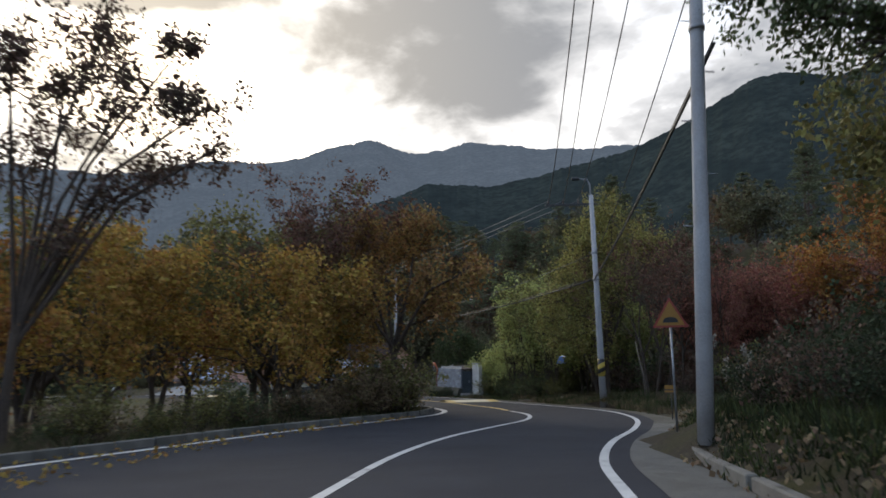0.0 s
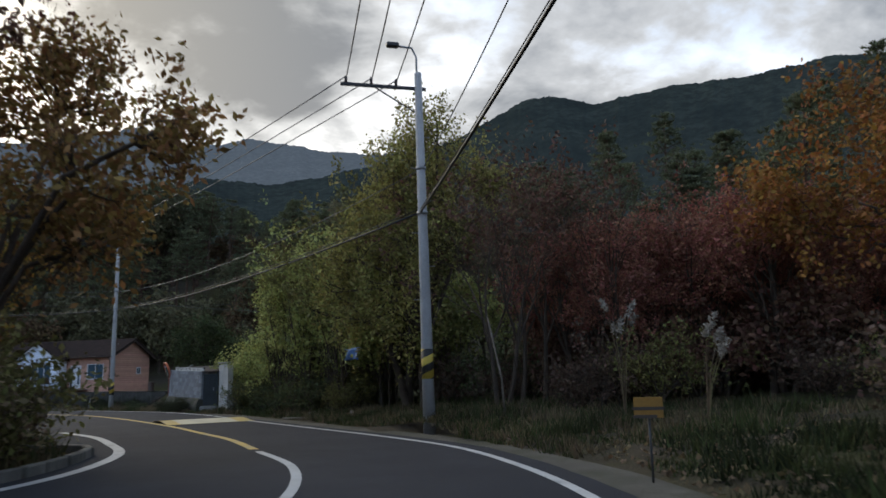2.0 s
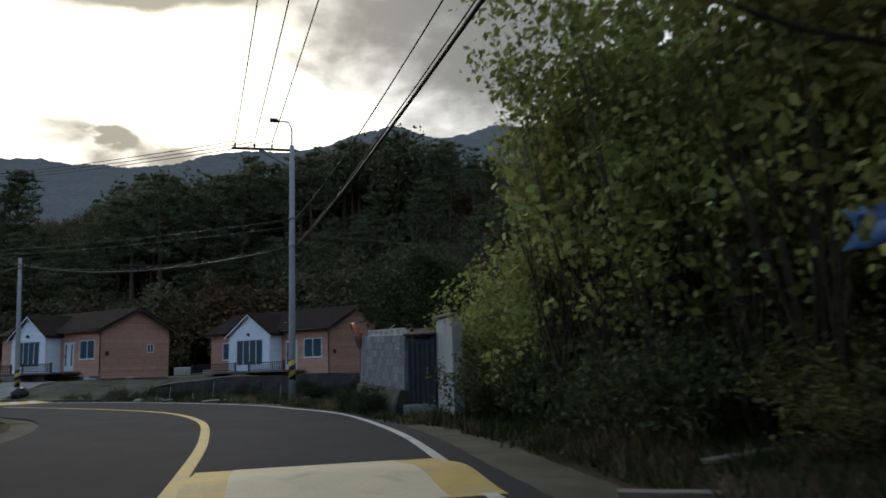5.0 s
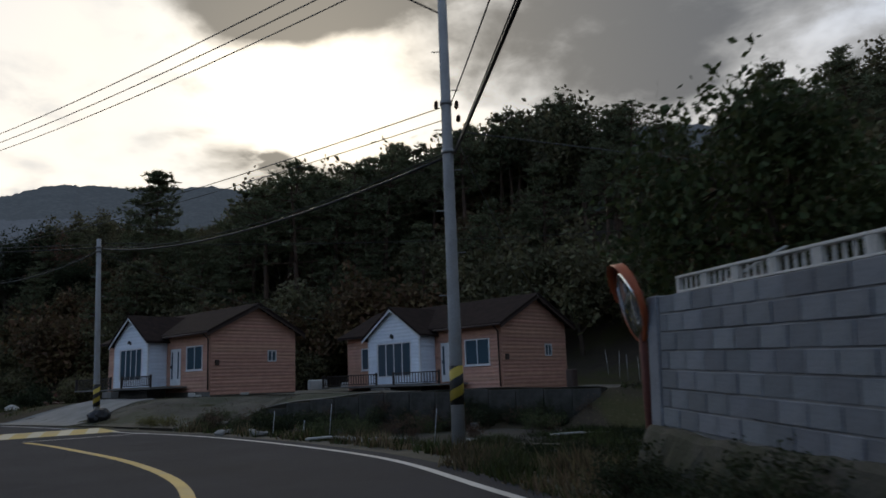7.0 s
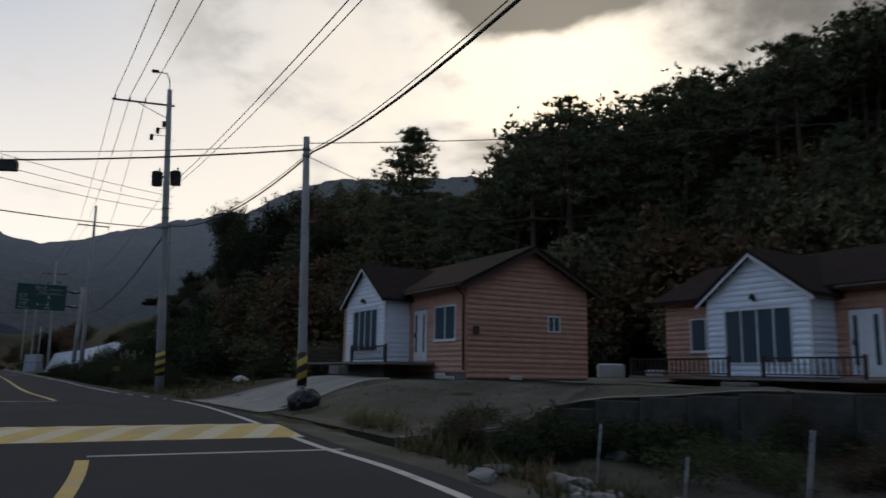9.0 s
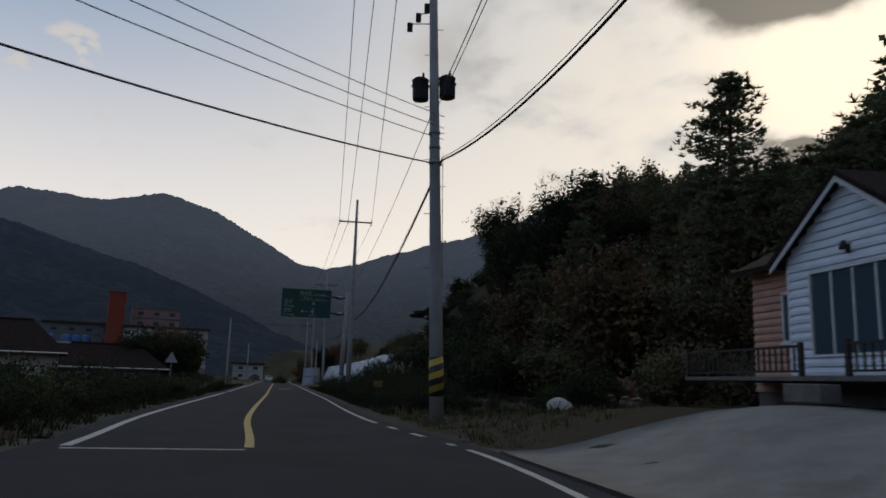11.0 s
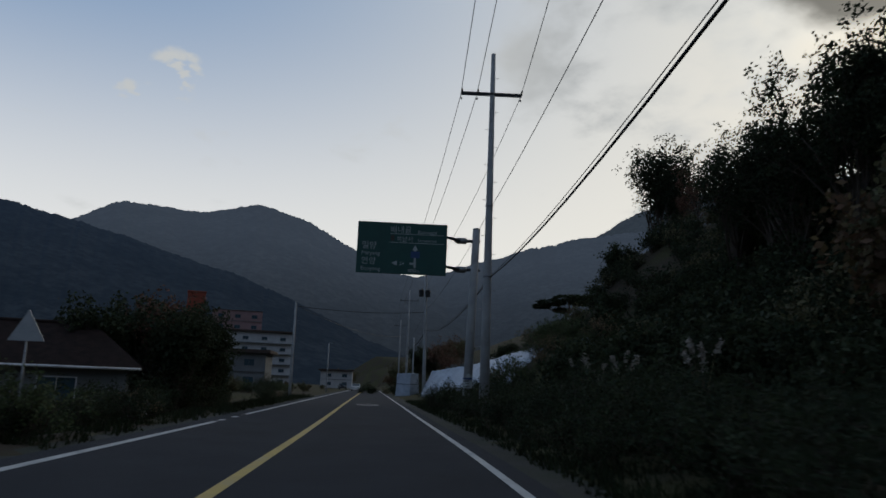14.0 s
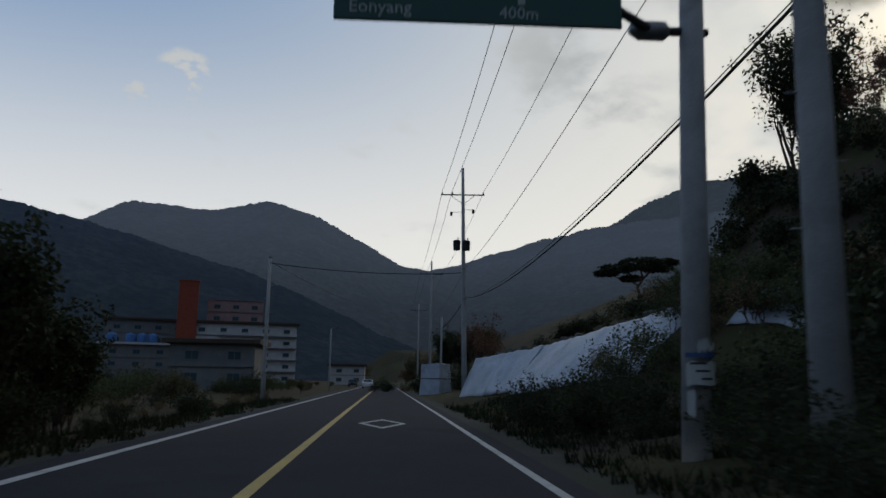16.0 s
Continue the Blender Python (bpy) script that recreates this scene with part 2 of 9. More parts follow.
SIDING_WHITE = material("white_siding", (0.78, 0.84, 0.92), (0.70, 0.76, 0.84), 0.55, 2.5, 22, bump=0.05, per_object=0.04)
TRIM_WHITE = material("white_trim", (0.72, 0.73, 0.74), (0.62, 0.63, 0.64), 0.5, 4, 40, bump=0.03)
ROOF = material("brown_shingles", (0.036, 0.024, 0.021), (0.02, 0.015, 0.014), 0.97, 2.5, 30, bump=0.5, bump_scale=12, spec=0.08)
FASCIA = material("dark_fascia", (0.07, 0.045, 0.035), (0.05, 0.033, 0.027), 0.7, 3, 30, bump=0.1)
RAIL_WOOD = material("dark_rail_wood", (0.045, 0.034, 0.03), (0.03, 0.024, 0.022), 0.7, 4, 40, bump=0.2)
BLOCK = material("cinder_block", (0.225, 0.24, 0.262), (0.145, 0.155, 0.172), 0.95, 2.5, 45, bump=0.5, bump_scale=70, per_object=0.22, stains=(0.14, 0.14, 0.138), stain_scale=1.0, stain_at=(0.52, 0.78))
FOOTING = material("mossy_footing", (0.085, 0.08, 0.065), (0.05, 0.05, 0.038), 0.95, 1.8, 30, bump=0.8, bump_scale=22, stains=(0.03, 0.035, 0.018), stain_scale=1.6, stain_at=(0.40, 0.62))
MORTAR = material("mortar", (0.24, 0.24, 0.24), (0.13, 0.13, 0.13), 0.95, 3, 40, bump=0.4)
PALE_CAST = material("pale_cast_concrete", (0.62, 0.61, 0.58), (0.48, 0.47, 0.44), 0.9, 1.5, 30, bump=0.25)
PLASTER = material("pale_plaster", (0.50, 0.49, 0.46), (0.38, 0.37, 0.34), 0.9, 1.5, 30, bump=0.25, stains=(0.22, 0.21, 0.18), stain_scale=1.1, stain_at=(0.5, 0.75))
GATE = material("dark_blue_gate", (0.04, 0.05, 0.055), (0.026, 0.032, 0.036), 0.55, 3, 40, metal=0.2, bump=0.1)
RUST_RED = material("rusty_red_post", (0.16, 0.045, 0.03), (0.09, 0.03, 0.022), 0.7, 4, 40, bump=0.2)
MIRROR_BACK = material("orange_mirror_rim", (0.42, 0.10, 0.035), (0.33, 0.075, 0.03), 0.5, 4, 40, bump=0.05)
SIGN_GREEN = material("sign_green", (0.016, 0.075, 0.062), (0.013, 0.062, 0.052), 0.45, 2, 40, bump=0.0)
SIGN_WHITE = material("sign_white", (0.42, 0.44, 0.43), (0.34, 0.36, 0.35), 0.5, 3, 40, bump=0.0)
SIGN_BROWN = material("sign_brown", (0.06, 0.045, 0.035), (0.05, 0.037, 0.03), 0.5, 3, 40, bump=0.0)
SIGN_BLUE = material("sign_blue", (0.03, 0.07, 0.19), (0.026, 0.06, 0.16), 0.5, 3, 40, bump=0.0)
SIGN_YELLOW = material("sign_yellow", (0.27, 0.14, 0.02), (0.22, 0.11, 0.018), 0.5, 3, 40, bump=0.02)
SIGN_RED = material("sign_red", (0.24, 0.035, 0.025), (0.19, 0.03, 0.022), 0.5, 3, 40, bump=0.02)
BLACK = material("black_paint", (0.02, 0.02, 0.02), (0.014, 0.014, 0.014), 0.6, 4, 40, bump=0.05)
BACK_METAL = material("sign_back_metal", (0.42, 0.43, 0.44), (0.34, 0.35, 0.36), 0.45, 3, 40, metal=0.4, bump=0.02)
TARP_WHITE = material("white_tarp", (0.42, 0.46, 0.53), (0.28, 0.32, 0.38), 0.5, 0.8, 8, bump=0.9, bump_scale=1.6)
TARP_ORANGE = material("orange_fence_mesh", (0.15, 0.042, 0.027), (0.09, 0.03, 0.022), 0.8, 2, 20, bump=0.4)
BLUE_SHEET = material("blue_sheet", (0.07, 0.19, 0.46), (0.05, 0.13, 0.34), 0.5, 1.5, 12, bump=0.6, bump_scale=4)
STONE = material("field_stone", (0.12, 0.115, 0.105), (0.06, 0.057, 0.05), 0.95, 3, 30, bump=0.6, per_object=0.25)
POT = material("brown_clay_pot", (0.12, 0.06, 0.038), (0.08, 0.042, 0.028), 0.45, 4, 30, bump=0.1, per_object=0.2)
PLASTIC_BLACK = material("black_plastic_bag", (0.014, 0.014, 0.015), (0.009, 0.009, 0.01), 0.35, 5, 30, bump=0.7, bump_scale=9)
WOOD_GREY = material("weathered_wood", (0.26, 0.23, 0.19), (0.15, 0.13, 0.105), 0.9, 4, 40, bump=0.5)
BRICK_RED = material("red_tower_render", (0.30, 0.07, 0.04), (0.23, 0.055, 0.035), 0.85, 1.0, 15, bump=0.1)
RENDER_PALE = material("pale_render", (0.55, 0.55, 0.56), (0.44, 0.44, 0.45), 0.9, 0.6, 12, bump=0.1)
RENDER_DIM = material("grey_render", (0.20, 0.205, 0.21), (0.15, 0.155, 0.16), 0.9, 0.6, 12, bump=0.1)
RENDER_PINK = material("dusky_pink_render", (0.34, 0.22, 0.22), (0.27, 0.175, 0.175), 0.9, 0.6, 12, bump=0.1)
CAR_WHITE = material("white_car_paint", (0.6, 0.6, 0.6), (0.55, 0.55, 0.55), 0.25, 2, 20, bump=0.0)
CAR_DARK = material("dark_car_paint", (0.03, 0.03, 0.035), (0.025, 0.025, 0.03), 0.25, 2, 20, bump=0.0)
RUBBER = material("rubber", (0.02, 0.02, 0.02), (0.015, 0.015, 0.015), 0.8, 4, 40, bump=0.1)


def window_glass(name, tint=(0.05, 0.085, 0.11)):
    m = bpy.data.materials.new(name)
    m.use_nodes = True
    k = Nodes(m.node_tree)
    p = k.add("ShaderNodeBsdfPrincipled")
    p.inputs["Base Color"].default_value = (*tint, 1)
    p.inputs["Roughness"].default_value = 0.06
    p.inputs["Specular IOR Level"].default_value = 0.7
    vec = k.add("ShaderNodeTexCoord").outputs["Object"]
    b = k.add("ShaderNodeBump")
    b.inputs["Strength"].default_value, b.inputs["Distance"].default_value = 0.05, 0.02
    k.link(k.noise(vec, 1.3, 1.0), b.inputs["Height"])
    k.link(b.outputs[0], p.inputs["Normal"])
    o = k.add("ShaderNodeOutputMaterial")
    k.link(p.outputs[0], o.inputs[0])
    return m


GLASS = window_glass("window_glass")


def mirror_mat():
    m = bpy.data.materials.new("convex_mirror")
    m.use_nodes = True
    p = m.node_tree.nodes["Principled BSDF"]
    p.inputs["Base Color"].default_value = (0.75, 0.77, 0.78, 1)
    p.inputs["Metallic"].default_value, p.inputs["Roughness"].default_value = 1.0, 0.08
    return m


MIRROR = mirror_mat()


def stripe_mat():
    """Black and yellow slanted bands round a post."""
    m = bpy.data.materials.new("black_yellow_stripes")
    m.use_nodes = True
    k = Nodes(m.node_tree)
    vec = k.add("ShaderNodeTexCoord").outputs["Object"]
    sep = k.add("ShaderNodeSeparateXYZ")
    k.link(vec, sep.inputs[0])
    ang = k.math("DIVIDE", k.math("ARCTAN2", sep.outputs[1], sep.outputs[0]), 2 * math.pi)
    v = k.math("FRACT", k.math("ADD", k.math("MULTIPLY", ang, -1.0), k.math("MULTIPLY", sep.outputs[2], 2.45)))
    f = k.ramp(v, 0.48, 0.52)
    worn = k.ramp(k.noise(vec, 6.0, 5.0), 0.55, 0.75)
    col = k.mix(f, (0.018, 0.017, 0.016), (0.50, 0.36, 0.05))
    col = k.mix(k.math("MULTIPLY", worn, 0.3), col, (0.2, 0.18, 0.13))
    p = k.add("ShaderNodeBsdfPrincipled")
    k.link(col, p.inputs["Base Color"])
    p.inputs["Roughness"].default_value = 0.65
    o = k.add("ShaderNodeOutputMaterial")
    k.link(p.outputs[0], o.inputs[0])
    return m


STRIPES = stripe_mat()


def ground_mat():
    """Soil, dead leaves and thin grass."""
    m = bpy.data.materials.new("verge_soil")
    m.use_nodes = True
    k = Nodes(m.node_tree)
    vec = k.add("ShaderNodeTexCoord").outputs["Object"]
    soil = k.mix(k.noise(vec, 1.5, 5.0), (0.078, 0.063, 0.045), (0.04, 0.034, 0.026))
    grass = k.mix(k.noise(vec, 3.0, 4.0), (0.045, 0.052, 0.022), (0.075, 0.063, 0.032))
    col = k.mix(k.ramp(k.noise(vec, 0.18, 5.0, 0.6, 0.5), 0.42, 0.58), soil, grass)
    col = k.mix(k.math("MULTIPLY", k.ramp(k.noise(vec, 11.0, 3.0), 0.55, 0.72), 0.6), col, (0.12, 0.095, 0.06))
    p = k.add("ShaderNodeBsdfPrincipled")
    k.link(col, p.inputs["Base Color"])
    p.inputs["Roughness"].default_value = 1.0
    p.inputs["Specular IOR Level"].default_value = 0.1
    b = k.add("ShaderNodeBump")
    b.inputs["Strength"].default_value, b.inputs["Distance"].default_value = 0.8, 0.08
    k.link(k.noise(vec, 9.0, 6.0, 0.7), b.inputs["Height"])
    k.link(b.outputs[0], p.inputs["Normal"])
    o = k.add("ShaderNodeOutputMaterial")
    k.link(p.outputs[0], o.inputs[0])
    return m


SOIL = ground_mat()
PLOT_SOIL = material("dark_plot_soil", (0.045, 0.04, 0.032), (0.024, 0.022, 0.018), 1.0, 1.5, 20, bump=0.8, bump_scale=12, stains=(0.05, 0.06, 0.025), stain_scale=0.8, stain_at=(0.5, 0.7))
LOT_EARTH = material("lot_earth", (0.125, 0.11, 0.085), (0.065, 0.058, 0.045), 1.0, 0.8, 18, bump=0.8, bump_scale=14, stains=(0.05, 0.055, 0.028), stain_scale=0.45, stain_at=(0.42, 0.62))
SHOULDER = material("gritty_shoulder", (0.10, 0.092, 0.075), (0.055, 0.05, 0.04), 1.0, 0.9, 25, bump=0.7, bump_scale=30, stains=(0.04, 0.042, 0.024), stain_scale=0.6, stain_at=(0.42, 0.62))
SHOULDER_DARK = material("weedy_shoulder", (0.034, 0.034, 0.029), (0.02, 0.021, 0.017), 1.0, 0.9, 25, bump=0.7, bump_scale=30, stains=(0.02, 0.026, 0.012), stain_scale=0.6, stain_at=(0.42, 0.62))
GRAVEL = material("lot_gravel", (0.21, 0.19, 0.155), (0.13, 0.115, 0.095), 1.0, 0.9, 25, bump=0.6, bump_scale=30, stains=(0.10, 0.10, 0.06), stain_scale=0.35, stain_at=(0.45, 0.65))


def hill_mat(name, a, b, haze_tint, haze, low=1.0):
    """Wooded slope far off; distance haze is painted on as a bluish glow of the surface."""
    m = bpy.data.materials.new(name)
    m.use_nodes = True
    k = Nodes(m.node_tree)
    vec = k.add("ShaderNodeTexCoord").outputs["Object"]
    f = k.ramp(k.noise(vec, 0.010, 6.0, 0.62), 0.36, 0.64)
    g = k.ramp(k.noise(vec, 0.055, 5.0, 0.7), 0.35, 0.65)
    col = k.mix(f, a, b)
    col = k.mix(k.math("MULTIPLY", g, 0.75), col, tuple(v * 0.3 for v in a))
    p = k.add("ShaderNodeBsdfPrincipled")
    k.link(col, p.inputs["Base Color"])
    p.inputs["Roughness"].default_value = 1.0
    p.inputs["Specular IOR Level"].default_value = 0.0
    p.inputs["Emission Color"].default_value = (*haze_tint, 1)
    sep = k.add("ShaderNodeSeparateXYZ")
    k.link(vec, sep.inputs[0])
    # glow fades towards the foot, painting in the shade of the lower slopes
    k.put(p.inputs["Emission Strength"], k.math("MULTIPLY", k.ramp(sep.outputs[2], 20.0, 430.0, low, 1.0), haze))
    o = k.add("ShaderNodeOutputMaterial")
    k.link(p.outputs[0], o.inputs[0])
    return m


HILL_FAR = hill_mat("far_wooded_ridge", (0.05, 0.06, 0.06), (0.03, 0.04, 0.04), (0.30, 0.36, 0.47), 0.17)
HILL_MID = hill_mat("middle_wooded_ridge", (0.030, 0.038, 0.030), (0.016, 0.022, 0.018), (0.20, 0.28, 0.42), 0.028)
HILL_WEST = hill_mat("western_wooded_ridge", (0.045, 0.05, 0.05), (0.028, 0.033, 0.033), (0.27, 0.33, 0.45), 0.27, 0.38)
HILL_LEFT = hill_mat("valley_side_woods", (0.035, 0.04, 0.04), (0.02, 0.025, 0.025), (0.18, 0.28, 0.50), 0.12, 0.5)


# ---------------------------------------------------------------- mesh helpers
def mesh_of(name, verts, faces, mat=None, smooth=False):
    me = bpy.data.meshes.new(name)
    me.from_pydata([tuple(v) for v in verts] if not isinstance(verts, np.ndarray) else verts.tolist(), [], faces if not isinstance(faces, np.ndarray) else faces.tolist())
    me.update()
    if mat:
        me.materials.append(mat)
    if smooth:
        me.polygons.foreach_set("use_smooth", [True] * len(me.polygons))
    return me


def child(name, me, parent, m=None, label=""):
    ob = new(name, me)
    ob.parent = parent
    if m is not None:
        ob.matrix_basis = m
    if label:
        ob["label"] = label
    return ob


def thing(name, m=None, label="", category="", group="", kind="", me=None):
    ob = new(name, me)
    if m is not None:
        ob.matrix_basis = m
    return tagged(ob, label, category, group, kind)


def box_data(x0, x1, y0, y1, z0, z1):
    v = [(x, y, z) for z in (z0, z1) for x, y in ((x0, y0), (x1, y0), (x1, y1), (x0, y1))]
    f = [(3, 2, 1, 0), (4, 5, 6, 7), (0, 1, 5, 4), (1, 2, 6, 5), (2, 3, 7, 6), (3, 0, 4, 7)]
    return v, f


def box(name, x0, x1, y0, y1, z0, z1, mat, bevel=0.0):
    """A box with softened edges."""
    if not bevel:
        return mesh_of(name, *box_data(x0, x1, y0, y1, z0, z1), mat)
    bm = bmesh.new()
    v, f = box_data(x0, x1, y0, y1, z0, z1)
    vs = [bm.verts.new(p) for p in v]
    for q in f:
        bm.faces.new([vs[i] for i in q])
    bmesh.ops.bevel(bm, geom=bm.edges[:], offset=bevel, segments=1, affect="EDGES")
    me = bpy.data.meshes.new(name)
    bm.to_mesh(me)
    bm.free()
    me.materials.append(mat)
    return me


def tube_data(path, radii, sides=8, cap=True):
    """A tube along a list of points."""
    pts = [Vector(p) for p in path]
    if not hasattr(radii, "__len__"):
        radii = [radii] * len(pts)
    verts, faces = [], []
    side = None
    for i, p in enumerate(pts):
        t = (pts[min(i + 1, len(pts) - 1)] - pts[max(i - 1, 0)]).normalized()
        if side is None:
            side = t.orthogonal().normalized()
        side = (side - t * side.dot(t)).normalized()
        up = t.cross(side)
        for j in range(sides):
            a = 2 * math.pi * j / sides
            verts.append(p + (side * math.cos(a) + up * math.sin(a)) * radii[i])
    n = len(pts)
    for i in range(n - 1):
        for j in range(sides):
            a, b = i * sides + j, i * sides + (j + 1) % sides
            faces.append((a, b, b + sides, a + sides))
    if cap:
        faces.append(tuple(range(sides - 1, -1, -1)))
        faces.append(tuple(range((n - 1) * sides, n * sides)))
    return verts, faces


def tube(name, path, radii, mat, sides=8, smooth=True):
    return mesh_of(name, *tube_data(path, radii, sides), mat, smooth)


def lathe(name, profile, mat, sides=16, smooth=True):
    """Turns (radius, height) pairs round z."""
    verts, faces = [], []
    for r, z in profile:
        for j in range(sides):
            a = 2 * math.pi * j / sides
            verts.append((r * math.cos(a), r * math.sin(a), z))
    for i in range(len(profile) - 1):
        for j in range(sides):
            a, b = i * sides + j, i * sides + (j + 1) % sides
            faces.append((a, b, b + sides, a + sides))
    faces.append(tuple(range(sides - 1, -1, -1)))
    faces.append(tuple(range((len(profile) - 1) * sides, len(profile) * sides)))
    return mesh_of(name, verts, faces, mat, smooth)


def prism(name, outline, depth, mat):
    """An outline in x, z pulled along y from 0 to depth."""
    n = len(outline)
    verts = [(x, 0, z) for x, z in outline] + [(x, depth, z) for x, z in outline]
    faces = [tuple(range(n)), tuple(range(2 * n - 1, n - 1, -1))]
    faces += [(i, i + n, (i + 1) % n + n, (i + 1) % n) for i in range(n)]
    me = mesh_of(name, verts, faces, mat)
    bm = bmesh.new()
    bm.from_mesh(me)
    bmesh.ops.recalc_face_normals(bm, faces=bm.faces[:])
    bm.to_mesh(me)
    bm.free()
    return me


# ---------------------------------------------------------------- the road's line
def spline(ctrl, step=0.5):
    """A smooth line through control points, sampled evenly."""
    p = np.array(ctrl, float)
    p = np.vstack([2 * p[0] - p[1], p, 2 * p[-1] - p[-2]])
    out = []
    for i in range(1, len(p) - 2):
        p0, p1, p2, p3 = p[i - 1 : i + 3]
        d = [max(np.linalg.norm(b - a), 1e-6) ** 0.5 for a, b in ((p0, p1), (p1, p2), (p2, p3))]
        t = np.linspace(0, 1, max(int(np.linalg.norm(p2 - p1) / step), 2), endpoint=False)[:, None]
        m1 = (p2 - p1) + d[1] * ((p1 - p0) / d[0] - (p2 - p0) / (d[0] + d[1]))
        m2 = (p2 - p1) + d[1] * ((p3 - p2) / d[2] - (p3 - p1) / (d[1] + d[2]))
        out.append((2 * t**3 - 3 * t**2 + 1) * p1 + (t**3 - 2 * t**2 + t) * m1 + (-2 * t**3 + 3 * t**2) * p2 + (t**3 - t**2) * m2)
    return np.vstack(out + [p[-2:-1]])


CENTRE = spline([(-9.5, -60), (-4.6, -20), (-2.5, 4), (-1.6, 15.2), (-1.1, 20.0), (-0.2, 24.2), (1.08, 27.9), (2.15, 31.0), (2.48, 34.3), (2.08, 37.4), (1.52, 41.2), (0.75, 44.3), (-0.15, 48.0), (-1.5, 52.5), (-3.0, 57.0), (-5.2, 62.4), (-8.0, 66.9), (-11.4, 70.3), (-14.9, 73.0), (-18.9, 75.8), (-27, 80.4), (-36.0, 84.9), (-46.4, 89.1), (-76.0, 102.4), (-106.2, 115.8), (-131.6, 127.1), (-430, 260)])
RIGHT = spline([(-6.3, -60), (-1.5, -20), (0.8, 4), (1.85, 15.0), (2.25, 18.6), (3.1, 22.2), (4.4, 26.0), (5.35, 29.7), (5.75, 33.0), (5.75, 36.3), (5.0, 40.1), (4.15, 43.3), (2.3, 50.3), (0.45, 57.7), (-2.0, 64.2), (-3.9, 67.2), (-6.5, 70.8), (-11.5, 75.3), (-15.7, 78.3), (-18.8, 80.0), (-25.5, 84.1), (-33.5, 88.4), (-45.0, 92.6), (-68.3, 103.1), (-86.1, 111.0), (-104.5, 119.2), (-130.2, 130.6), (-428.6, 263.3)])
ARC = np.r_[0, np.cumsum(np.hypot(*np.diff(CENTRE, axis=0).T))]


def normals(line):
    t = np.gradient(line, axis=0)
    t /= np.linalg.norm(t, axis=1)[:, None]
    return np.stack([t[:, 1], -t[:, 0]], 1)      # to the right of the way


CENTRE_N, RIGHT_N = normals(CENTRE), normals(RIGHT)


def to_line(x, y):
    """Along and across (right: plus) the centre line for arrays of places."""
    x, y = np.atleast_1d(x).astype(float), np.atleast_1d(y).astype(float)
    s, n = np.empty(len(x)), np.empty(len(x))
    thin, tn, ts = CENTRE[::2], CENTRE_N[::2], ARC[::2]
    for a in range(0, len(x), 4000):
        dx, dy = x[a : a + 4000, None] - thin[None, :, 0], y[a : a + 4000, None] - thin[None, :, 1]
        i = np.argmin(dx * dx + dy * dy, 1)
        j = np.arange(len(i))
        n[a : a + 4000] = np.sign(dx[j, i] * tn[i, 0] + dy[j, i] * tn[i, 1]) * np.hypot(dx[j, i], dy[j, i])
        s[a : a + 4000] = ts[i]
    return s, n


def on_line(s, n):
    i = int(np.clip(np.searchsorted(ARC, s), 0, len(ARC) - 1))
    p = CENTRE[i] + CENTRE_N[i] * n
    return float(p[0]), float(p[1])


def heading(s):
    """Degrees by which the road's way is turned to the left of +y."""
    i = int(np.clip(np.searchsorted(ARC, s), 1, len(ARC) - 2))
    d = CENTRE[i + 1] - CENTRE[i - 1]
    return math.degrees(math.atan2(-d[0], d[1]))


# the lane on the bend's inside is wide; its edge line runs round a kerbed nose
LEFT = spline([(-20, -30), (-10.0, 8), (-7.2, 18.7), (-6.1, 22.0), (-4.7, 26.2), (-3.4, 29.2), (-2.1, 31.9), (-1.0, 34.6), (-0.62, 37.0), (-0.65, 38.9), (-1.2, 41.5), (-2.0, 44.4), (-3.4, 47.5)])
LEFT_N = normals(LEFT)
ls_, ln_ = to_line(LEFT[:, 0], LEFT[:, 1])
on_bend = LEFT[:, 1] < 38.5
LEFT_W = np.interp(ARC, np.r_[ls_[on_bend], ls_[on_bend][-1] + 6], np.r_[-ln_[on_bend], 3.1])


def step(v, lo, hi):
    t = np.clip((v - lo) / (hi - lo), 0, 1)
    return t * t * (3 - 2 * t)


def wave(x, y, size, seed):
    """Cheap smooth unevenness between -1 and 1."""
    r = np.random.RandomState(seed)
    out = 0
    for _ in range(5):
        a, f, p = r.uniform(0, 6.28), r.uniform(0.6, 1.6) / size, r.uniform(0, 6.28)
        out = out + np.sin((np.cos(a) * x + np.sin(a) * y) * f * 2 * math.pi + p)
    return out / 5


S_BANK = float(to_line(-0.1, 24.5)[0][0])
S_GATE = float(to_line(0.2, 61.5)[0][0])
S_PLOT = float(to_line(-7, 73)[0][0])
S_HOUSE = float(to_line(-24, 90)[0][0])
S_WEST = float(to_line(-60, 100)[0][0])


